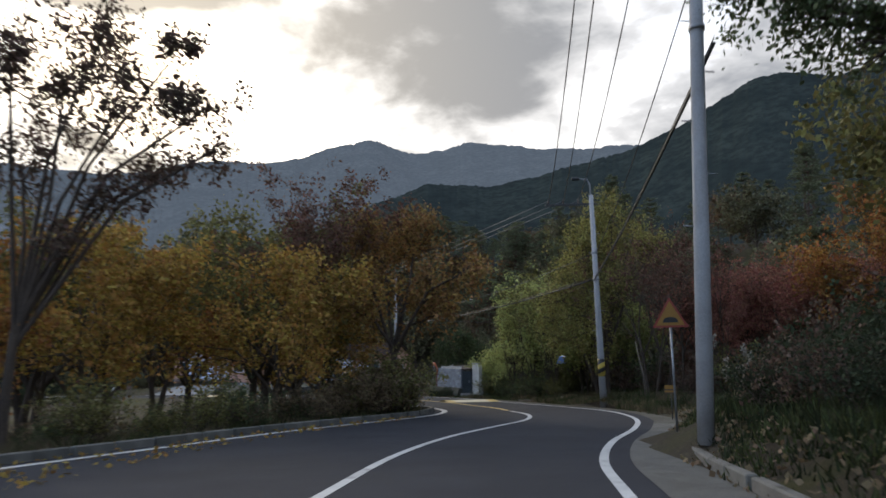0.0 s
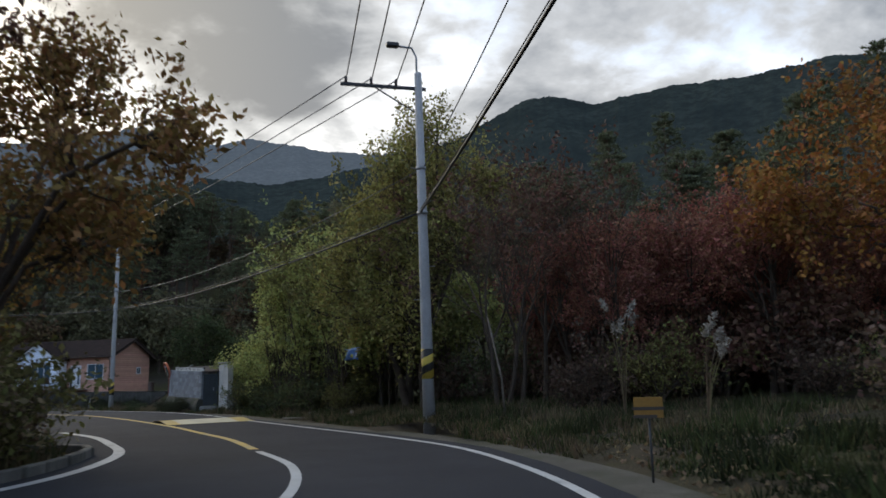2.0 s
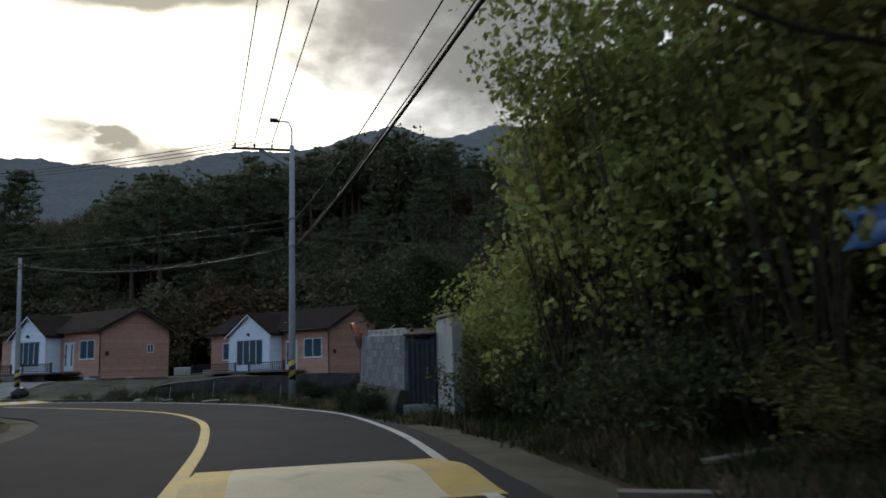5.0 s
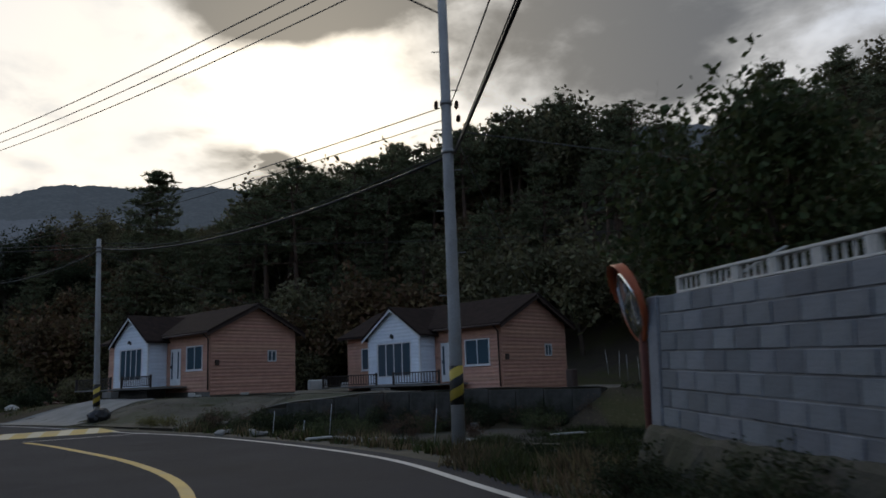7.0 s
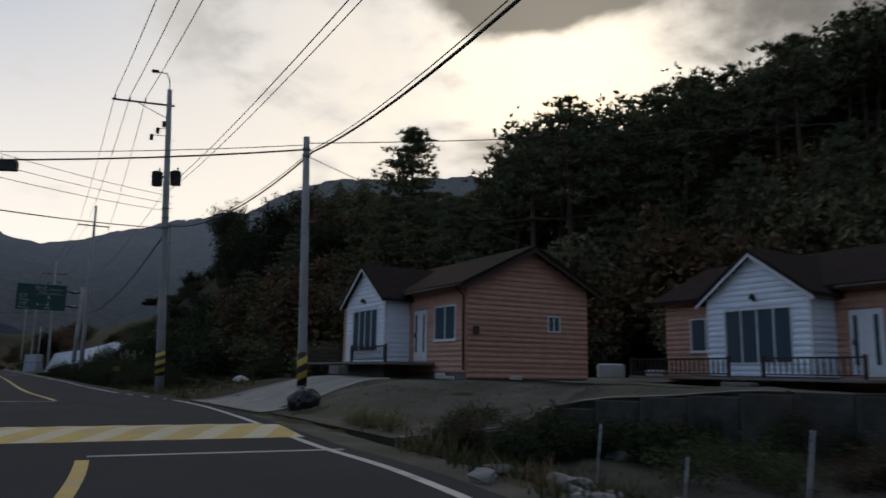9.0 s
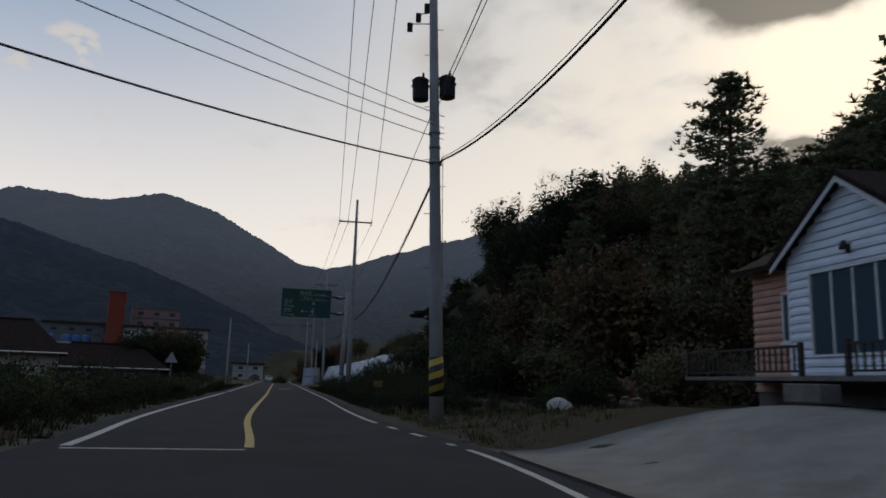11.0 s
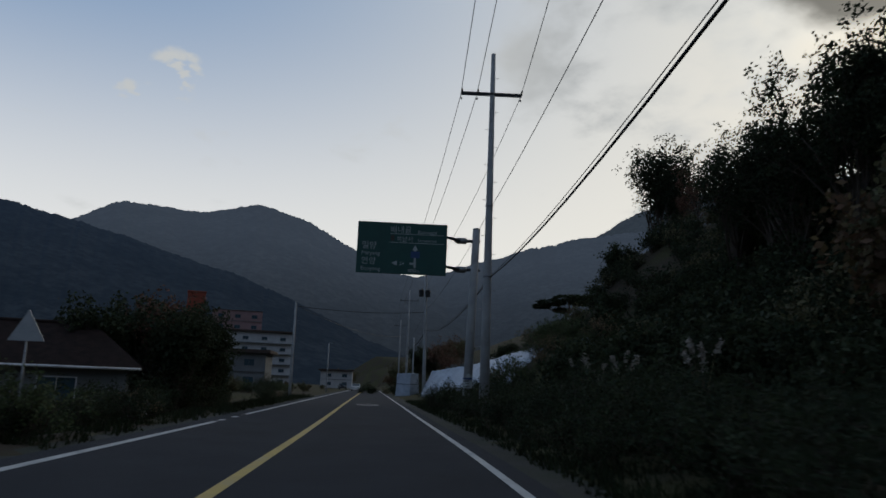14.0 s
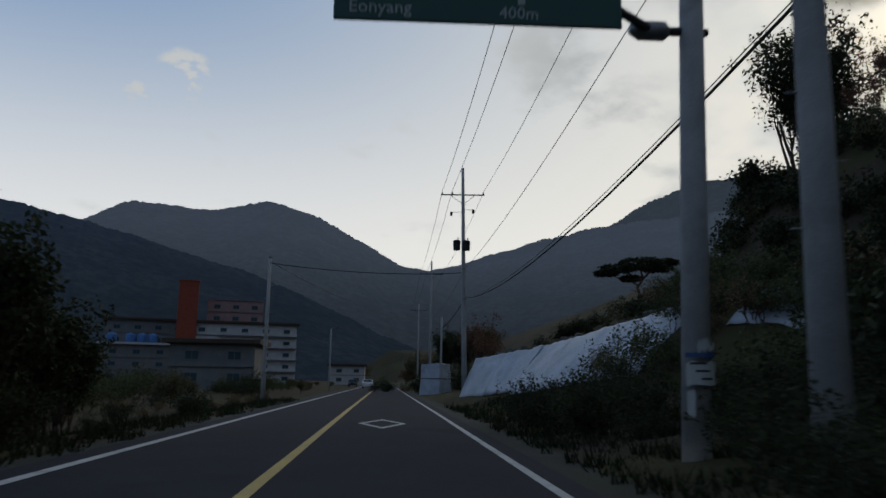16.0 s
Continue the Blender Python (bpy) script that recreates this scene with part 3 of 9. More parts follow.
def ground_height(x, y):
    """The lie of the land: level road, a bank on the bend's outside, the house lots, the wooded hill behind."""
    x, y = np.atleast_1d(x).astype(float), np.atleast_1d(y).astype(float)
    s, n = to_line(x, y)
    edge = 4.0
    right = np.maximum(n - edge, 0)
    left = np.maximum(-n - np.interp(s, ARC, LEFT_W) - 0.5, 0)
    bank = 0.18 * step(right, 0.6, 2.0) + 0.35 * step(right, 2.0, 7.0) + 2.2 * step(right, 7, 26)
    bank += 0.5 * step(right, 0.9, 1.7) * (1 - step(s, S_BANK - 2, S_BANK + 5))
    bank = bank * (1 - step(s, S_GATE - 12, S_GATE - 5))
    # the cottages' lot ends at a low wall above the sunken plot by the road
    inside = np.maximum(-(x + 18.05), y - 87.7)
    low = -0.6 * step(right, 0.9, 3.6)
    lot = (low + (0.98 * (step(right, 4.2, 10.0) * (1 - step(-x, 19, 24)) + step(right, 0.9, 5.6) * step(-x, 19, 24)) - low) * step(inside, -0.2, 0.2)) * step(s, S_GATE + 3, S_GATE + 8) * (1 - step(s, S_HOUSE + 8, S_HOUSE + 26))
    west = 0.5 * step(right, 1.5, 5) * step(s, S_HOUSE + 25, S_WEST) + 5.5 * step(right, 5, 26) * step(s, S_WEST + 5, S_WEST + 45)
    foot = 28 - 14 * step(s, S_HOUSE + 10, S_WEST + 20)
    hill = 19 * step(n, foot, foot + 42) + 5 * step(n, foot + 60, foot + 200)
    hill *= 1 + 0.06 * np.exp(-(((x - 10) / 24) ** 2))
    hill *= 1 - 0.3 * step(s, S_WEST + 20, S_WEST + 90)
    knoll = 5.5 * step(x, -117, -110) * (1 - step(x, -106, -90)) * np.exp(-(((y - 150) / 10) ** 2))
    h = bank + lot + west + hill + knoll
    h += -0.65 * step(left, 0.8, 6.0) + 0.5 * step(left, 14, 60)
    h += 0.3 * np.exp(-((x - 6.9) ** 2 + (y - 40.8) ** 2) / 5)
    far = step(np.abs(n), 8, 30)
    return h + 0.10 * wave(x, y, 5, 3) * step(np.maximum(right, left), 0.8, 4) + 0.5 * wave(x, y, 30, 5) * far


def height(x, y):
    return float(ground_height(x, y)[0])


# ---------------------------------------------------------------- setting
def build_ground():
    near_x, near_y = np.arange(-240, 70, 1.6), np.arange(-40, 235, 1.6)
    grow = np.cumsum(1.6 * 1.16 ** np.arange(1, 42))
    xs = np.r_[near_x[0] - grow[::-1], near_x, near_x[-1] + grow]
    ys = np.r_[near_y[0] - grow[::-1], near_y, near_y[-1] + grow]
    gx, gy = np.meshgrid(xs, ys)
    x, y = gx.ravel(), gy.ravel()
    z = ground_height(x, y)
    s, n = to_line(x, y)
    under = (n > -1.2 - np.interp(s, ARC, LEFT_W)) & (n < 5.2)
    z[under] = np.minimum(z[under], -0.12)
    # the land lies lower behind the retaining wall, under the lot's own sheets
    inside = np.maximum(-(x + 18.05), y - 87.7)
    z[(inside > -0.3) & (inside < 2.2) & (x < -4) & (x > -21) & (y < 91) & (n > 5.6)] -= 1.1
    w, h = len(xs), len(ys)
    i = np.arange((w - 1) * (h - 1))
    a = i // (w - 1) * w + i % (w - 1)
    me = mesh_of("ground", np.stack([x, y, z], 1), np.stack([a, a + 1, a + w + 1, a + w], 1), SOIL, True)
    return thing("ground", me=me, label="dry grassy soil with dead leaves under the trees", category="ground", kind="structure")


build_ground()


def ribbon(name, line, nor, lo, hi, z, mat, cross=1, keep=None):
    """A flat band along a line, from lo to hi metres across it."""
    idx = np.arange(len(line)) if keep is None else np.nonzero(keep)[0]
    lo = np.broadcast_to(lo, len(line))
    hi = np.broadcast_to(hi, len(line))
    verts, faces = [], []
    for k, i in enumerate(idx):
        for c in range(cross + 1):
            q = lo[i] + (hi[i] - lo[i]) * c / cross
            verts.append((line[i, 0] + nor[i, 0] * q, line[i, 1] + nor[i, 1] * q, z))
        if k and idx[k - 1] == i - 1:
            for c in range(cross):
                a, b = (k - 1) * (cross + 1) + c, k * (cross + 1) + c
                faces.append((a, a + 1, b + 1, b))
    return mesh_of(name, verts, faces, mat)


# right edge of the asphalt follows the right line
rs, rn = to_line(RIGHT[:, 0], RIGHT[:, 1])
right_off = np.interp(ARC, rs, rn)
road = thing("road", me=ribbon("road", CENTRE, CENTRE_N, -LEFT_W - 0.65, right_off + 0.45, 0.0, ASPHALT, 6), label="grey asphalt road with two lanes", category="road", kind="structure")
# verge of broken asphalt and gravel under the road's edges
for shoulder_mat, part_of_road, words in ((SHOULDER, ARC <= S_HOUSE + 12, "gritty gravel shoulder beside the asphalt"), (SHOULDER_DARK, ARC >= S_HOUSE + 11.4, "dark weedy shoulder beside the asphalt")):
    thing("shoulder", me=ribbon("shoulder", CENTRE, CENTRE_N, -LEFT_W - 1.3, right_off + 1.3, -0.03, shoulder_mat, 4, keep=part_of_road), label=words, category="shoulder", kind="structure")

S_BOX1, S_BOX2 = float(to_line(-20.2, 76.6)[0][0]), float(to_line(-36.0, 84.9)[0][0])
keep = (ARC < S_BOX1) | (ARC > S_BOX2)
thing("centre_line", me=ribbon("centre_line", CENTRE, CENTRE_N, -0.09, 0.09, 0.006, PAINT_YELLOW, keep=keep & (ARC > float(to_line(2.6, 37)[0][0]))), label="solid yellow centre line worn pale", category="road marking", kind="structure")
thing("centre_line_white", me=ribbon("centre_line", CENTRE, CENTRE_N, -0.075, 0.075, 0.006, PAINT_WHITE, keep=ARC <= float(to_line(2.6, 37)[0][0])), label="solid pale centre line on the bend", category="road marking", kind="structure")
RARC = np.r_[0, np.cumsum(np.hypot(*np.diff(RIGHT, axis=0).T))]
gap = (rs > float(to_line(-35, 88)[0][0])) & (rs < float(to_line(-44, 92)[0][0])) & ((RARC % 2.6) > 1.3)
thing("edge_line_right", me=ribbon("edge_line", RIGHT, RIGHT_N, -0.075, 0.075, 0.006, PAINT_WHITE, keep=~gap), label="solid white edge line", category="road marking", kind="structure")
S_D0, S_D1 = float(to_line(-77.6, 101.8)[0][0]), float(to_line(-82.8, 104.2)[0][0])
lk = (ARC > S_BOX2) & ~((ARC > S_D0) & (ARC < S_D1))
thing("edge_line_bend", me=ribbon("edge_line", LEFT, LEFT_N, -0.11, 0.11, 0.006, PAINT_WHITE), label="worn white edge line round the kerbed nose", category="road marking", kind="structure")
thing("edge_line_left", me=ribbon("edge_line", CENTRE, CENTRE_N, -3.22, -3.02, 0.006, PAINT_WHITE, keep=lk), label="worn white edge line beside the verge", category="road marking", kind="structure")


def cross_line(s, n0, n1, width, z=0.007):
    """A painted bar straight across the road."""
    i = int(np.searchsorted(ARC, s))
    c, nr = CENTRE[i], CENTRE_N[i]
    t = np.array([-nr[1], nr[0]])
    v = [(*(c + nr * q + t * w), z) for q, w in ((n0, -width / 2), (n1, -width / 2), (n1, width / 2), (n0, width / 2))]
    return mesh_of("bar", v, [(0, 1, 2, 3)], PAINT_WHITE)


thing("stop_bar", me=cross_line(S_BOX1, 0.05, 3.9, 0.15), label="thin white bar across the lane", category="road marking", kind="structure")
thing("stop_bar", me=cross_line(S_BOX2, -3.1, -0.05, 0.15), label="thin white bar across the lane", category="road marking", kind="structure")


for k in range(3):
    s_ = S_D0 + 1.0 + 2.05 * k
    dash = mesh_of("edge_dash", [(-0.1, -0.4, 0), (0.1, -0.4, 0), (0.1, 0.4, 0), (-0.1, 0.4, 0)], [(0, 1, 2, 3)], PAINT_WHITE)
    thing("edge_dash", pose(*on_line(s_, -3.12), 0.006, 0, 0, heading(s_)), "short white dash of the edge line", "road marking", "edge dashes", "structure", dash)


def diamond(s, n, width=1.5, length=5.0, line=0.16):
    x, y = on_line(s, n)
    out = [(0, -length / 2), (width / 2, 0), (0, length / 2), (-width / 2, 0)]
    k = 1 - line * 2.2 / width
    verts = [(a, b, 0) for a, b in out] + [(a * k, b * k, 0) for a, b in out]
    faces = [(i, (i + 1) % 4, (i + 1) % 4 + 4, i + 4) for i in range(4)]
    me = mesh_of("diamond", verts, faces, PAINT_WHITE)
    thing("diamond_mark", pose(x, y, 0.007, 0, 0, heading(s)), "white painted diamond outline on the lane", "road marking", "", "structure", me)


S_DIAMOND = float(to_line(-100.7, 115.4)[0][0])
diamond(S_DIAMOND, 1.55)


def hump(s, n0, n1, length, rise, striped, label):
    """A road hump across n0..n1, with slanted painted bands."""
    i = int(np.searchsorted(ARC, s))
    c, nr = CENTRE[i], CENTRE_N[i]
    ang = math.atan2(nr[1], nr[0])
    m = Matrix.Translation((c[0], c[1], 0)) @ Matrix.Rotation(ang, 4, "Z")
    rows, cols = 14, 10
    def sheet(a, b, lift, skew, mat, name):
        verts, faces = [], []
        for r in range(rows + 1):
            v = -length / 2 + length * r / rows
            z = rise * (math.cos(math.pi * v / length) ** 2) + lift
            for q in range(cols + 1):
                u = a + (b - a) * q / cols + skew * v
                verts.append((min(max(u, n0), n1), v, z))
        for r in range(rows):
            for q in range(cols):
                k = r * (cols + 1) + q
                faces.append((k, k + 1, k + cols + 2, k + cols + 1))
        return mesh_of(name, verts, faces, mat, True)
    top = thing("speed_hump", m, label, "speed hump", "", "structure", sheet(n0, n1, 0.004, 0, PAINT_YELLOW, "speed_hump"))
    if striped:
        u = n0 - 1.0
        while u < n1 + 1:
            child("painted_band", sheet(u, u + 0.42, 0.009, 0.45, PAINT_WORN, "band"), top)
            u += 0.95
    else:
        child("painted_band", sheet(n0 + 0.45, n1 - 0.55, 0.009, 0.0, PAINT_WORN, "band"), top)
    return top


S_HUMP1, S_HUMP2 = float(to_line(-1.1, 51.4)[0][0]), float(to_line(-23.4, 78.6)[0][0])
hump(S_HUMP1, 0.12, 3.15, 3.0, 0.09, False, "low speed hump with worn yellow and white paint")
hump(S_HUMP2, -3.1, 3.9, 3.7, 0.09, True, "speed hump painted in slanted yellow and white bands")


def build_kerbs():
    """Kerb stones in one-metre lengths on the inside of the bend and by the gutter opposite."""
    stone = box("kerb_stone", -0.075, 0.075, -0.49, 0.49, -0.15, 0.17, KERB, 0.02)
    run = thing("kerb_left", label="row of grey concrete kerb stones", category="kerb", kind="structure")
    along = np.r_[0, np.cumsum(np.hypot(*np.diff(LEFT, axis=0).T))]
    last = along[np.nonzero(LEFT[:, 1] < 38.2)[0][-1]]
    for q in np.arange(along[np.nonzero(LEFT[:, 1] > 6)[0][0]], last, 1.0):
        i = int(np.searchsorted(along, q))
        p, d = LEFT[i] - LEFT_N[i] * 0.55, LEFT[i + 1] - LEFT[i - 1]
        child("kerb_stone", stone, run, pose(p[0], p[1], 0.0, 0, 0, math.degrees(math.atan2(-d[0], d[1]))))
    # a rounded nose where the kerb ends
    for k in range(5):
        a = radians(20 + 30 * k)
        child("kerb_stone", stone, run, pose(p[0] - 1.3 + 1.3 * math.cos(a), p[1] + 0.5 + 1.5 * math.sin(a), 0.0, 0, 0, 15 + 30 * k))
    run = thing("kerb_right", label="stained concrete kerb behind a gutter", category="kerb", kind="structure")
    gut = []
    for i in np.nonzero((RIGHT[:, 1] > 2) & (RIGHT[:, 1] < 28))[0]:
        gut.append(i)
    me = ribbon("gutter", RIGHT, RIGHT_N, 0.42, 1.38, 0.012, GUTTER, 2, keep=(RIGHT[:, 1] > 2) & (RIGHT[:, 1] < 28.3))
    thing("gutter", me=me, label="stained concrete gutter strip beside the asphalt", category="gutter", kind="structure")
    for i in gut[::2]:
        p = RIGHT[i] + RIGHT_N[i] * 1.46
        d = RIGHT[min(i + 1, len(RIGHT) - 1)] - RIGHT[i]
        child("kerb_stone", stone, run, pose(p[0], p[1], 0.0, 0, 0, math.degrees(math.atan2(-d[0], d[1]))))


build_kerbs()


def ridge(name, dist, profile, mat, label, depth=0.45, rough=0.35, seed=1):
    """A mountain ridge round the place: profile gives (azimuth, elevation) of its skyline in degrees."""
    cx, cy = -25.0, 70.0
    pa, pe = np.array(sorted(profile)).T
    az = np.linspace(pa[0], pa[-1], max(int((pa[-1] - pa[0]) * 7), 120))
    el = np.interp(az, pa, pe)
    ker = np.hanning(15)
    el = np.convolve(np.r_[[el[0]] * 7, el, [el[-1]] * 7], ker / ker.sum(), "valid")
    r = np.random.RandomState(seed)
    jag = np.zeros(len(az))
    for f, a in ((0.5, 0.30), (1.6, 0.16), (4.3, 0.07), (11, 0.04)):
        jag += a * np.sin(az * f * 2 * math.pi / 6 + r.uniform(0, 6))
    el = np.maximum(el + rough * jag + r.normal(0, 0.03, len(az)) * (el > 3), 0.2)
    rows = 34
    verts, faces = [], []
    for k in range(rows + 1):
        t = k / rows
        for i, a in enumerate(az):
            sp = noise.fractal(Vector((a * 0.16 + seed, t * 2.2, seed * 3.1)), 0.9, 2.1, 5)
            bump_ = (1 - t) * min(t * 4, 1)
            d = dist * (1 - depth * (1 - t)) * (1 + 0.05 * sp * bump_)
            z = 1.2 + dist * math.tan(radians(el[i])) * (t**0.9) * (1 + 0.16 * sp * bump_) - (1 - t) ** 6 * 10
            verts.append((cx - d * math.sin(radians(a)), cy + d * math.cos(radians(a)), z))
    w = len(az)
    for k in range(rows):
        for i in range(w - 1):
            a = k * w + i
            faces.append((a, a + 1, a + w + 1, a + w))
    thing(name, me=mesh_of(name, verts, faces, mat, True), label=label, category="mountain", kind="structure")


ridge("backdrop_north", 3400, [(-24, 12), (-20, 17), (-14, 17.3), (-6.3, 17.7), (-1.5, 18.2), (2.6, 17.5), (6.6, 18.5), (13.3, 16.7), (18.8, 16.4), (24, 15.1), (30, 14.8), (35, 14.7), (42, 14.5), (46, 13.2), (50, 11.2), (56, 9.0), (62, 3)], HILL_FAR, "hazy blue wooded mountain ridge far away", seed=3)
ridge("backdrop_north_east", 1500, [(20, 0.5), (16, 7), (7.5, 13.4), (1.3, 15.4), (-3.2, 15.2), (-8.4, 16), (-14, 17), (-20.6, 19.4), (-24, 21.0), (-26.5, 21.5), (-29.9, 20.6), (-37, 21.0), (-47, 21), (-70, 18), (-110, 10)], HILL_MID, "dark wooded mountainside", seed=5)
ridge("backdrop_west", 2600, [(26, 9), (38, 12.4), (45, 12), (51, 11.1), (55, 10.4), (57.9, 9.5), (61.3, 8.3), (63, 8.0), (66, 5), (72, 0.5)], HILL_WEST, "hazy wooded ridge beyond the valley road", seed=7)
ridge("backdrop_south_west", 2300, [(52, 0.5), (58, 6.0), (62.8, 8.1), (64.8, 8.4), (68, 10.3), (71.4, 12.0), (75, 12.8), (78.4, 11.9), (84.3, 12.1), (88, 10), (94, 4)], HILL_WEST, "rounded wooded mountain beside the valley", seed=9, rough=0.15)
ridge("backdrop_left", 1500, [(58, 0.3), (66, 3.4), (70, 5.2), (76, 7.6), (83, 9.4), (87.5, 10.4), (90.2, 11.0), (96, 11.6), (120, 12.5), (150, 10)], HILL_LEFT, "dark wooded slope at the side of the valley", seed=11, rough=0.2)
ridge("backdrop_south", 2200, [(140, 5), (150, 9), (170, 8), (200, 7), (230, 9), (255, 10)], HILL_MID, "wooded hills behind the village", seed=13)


# ---------------------------------------------------------------- houses
HOUSE_L, HOUSE_W, HOUSE_E, HOUSE_A = 11.85, 5.55, 2.88, 4.28     # length, gable width, eaves, ridge
PORCH_A, PORCH_B, PORCH_D = 4.55, 8.6, 1.15


def intervals(a, b, holes):
    """What is left of a..b outside the holes."""
    out = [(a, b)]
    for h0, h1 in holes:
        nxt = []
        for q0, q1 in out:
            if h1 <= q0 or h0 >= q1:
                nxt.append((q0, q1))
            else:
                if h0 > q0 + 0.02:
                    nxt.append((q0, h0))
                if h1 < q1 - 0.02:
                    nxt.append((h1, q1))
        out = nxt
    return out


def siding(parent, m, a, b, z0, top, holes, mat, pitch=0.19):
    """Lapped boards on a wall: local x along, y out of the wall, cut at the holes (x0, x1, z0, z1); top(z) gives the span at a height."""
    z = z0
    while z < top[1]:
        z1 = min(z + pitch, top[1])
        lo, hi = top[0](z + pitch * 0.5, a, b)
        if hi - lo > 0.15:
            for q0, q1 in intervals(lo, hi, [(h[0], h[1]) for h in holes if h[2] < z1 - 0.03 and h[3] > z + 0.03]):
                v = [(q0, 0.0, z), (q1, 0.0, z), (q1, 0.05, z), (q0, 0.05, z), (q0, 0.0, z1), (q1, 0.0, z1), (q1, 0.008, z1), (q0, 0.008, z1), (q0, 0.054, z + pitch * 0.4), (q1, 0.054, z + pitch * 0.4)]
                f = [(0, 1, 2, 3), (3, 2, 9, 8), (8, 9, 6, 7), (7, 6, 5, 4), (0, 3, 8, 7, 4), (1, 5, 6, 9, 2)]
                child("siding_board", mesh_of("siding_board", v, f, mat), parent, m)
        z = z1


def flat_top(z, a, b):
    return a, b


def window_unit(parent, m, w, h, panes, name="window", sill=True, trim=None):
    """White frame with sliding panes; local x along the wall, y outwards, z up from its lower edge."""
    win = child(name, box(name, 0, w, -0.06, 0.0, 0, h, BLACK), parent, m)
    t = 0.055
    trim = trim or TRIM_WHITE
    for x0, x1, z0, z1 in ((0, w, 0, t), (0, w, h - t, h), (0, t, t, h - t), (w - t, w, t, h - t)):
        child("frame", box("frame", x0, x1, 0.003, 0.075, z0, z1, trim), win, None)
    pw = (w - 2 * t) / panes
    for i in range(panes):
        x0 = t + pw * i
        child("pane", box("pane", x0 + 0.02, x0 + pw - 0.02, 0.018 + 0.008 * (i % 2), 0.03 + 0.008 * (i % 2), t + 0.02, h - t - 0.02, GLASS), win)
        if i:
            child("mullion", box("mullion", x0 - 0.022, x0 + 0.022, 0.01, 0.062, t, h - t, trim), win)
    if sill:
        child("sill", box("sill", -0.04, w + 0.04, 0.005, 0.11, -0.05, -0.004, trim), win)
    return win


def railing(parent, m, length, height_=0.62):
    rail = child("railing", box("railing", 0, length, -0.03, 0.03, height_ - 0.05, height_, RAIL_WOOD), parent, m)
    child("bottom_rail", box("bottom_rail", 0, length, -0.02, 0.02, 0.08, 0.12, RAIL_WOOD), rail)
    bal = box("baluster", -0.02, 0.02, -0.015, 0.015, 0.12, height_ - 0.05, RAIL_WOOD)
    n = max(int(length / 0.2), 2)
    for i in range(1, n):
        child("baluster", bal, rail, pose(length * i / n, 0, 0))
    post = box("post", -0.045, 0.045, -0.045, 0.045, 0.0, height_ + 0.05, RAIL_WOOD)
    for x in (0.0, length):
        child("post", post, rail, pose(x, 0, 0))


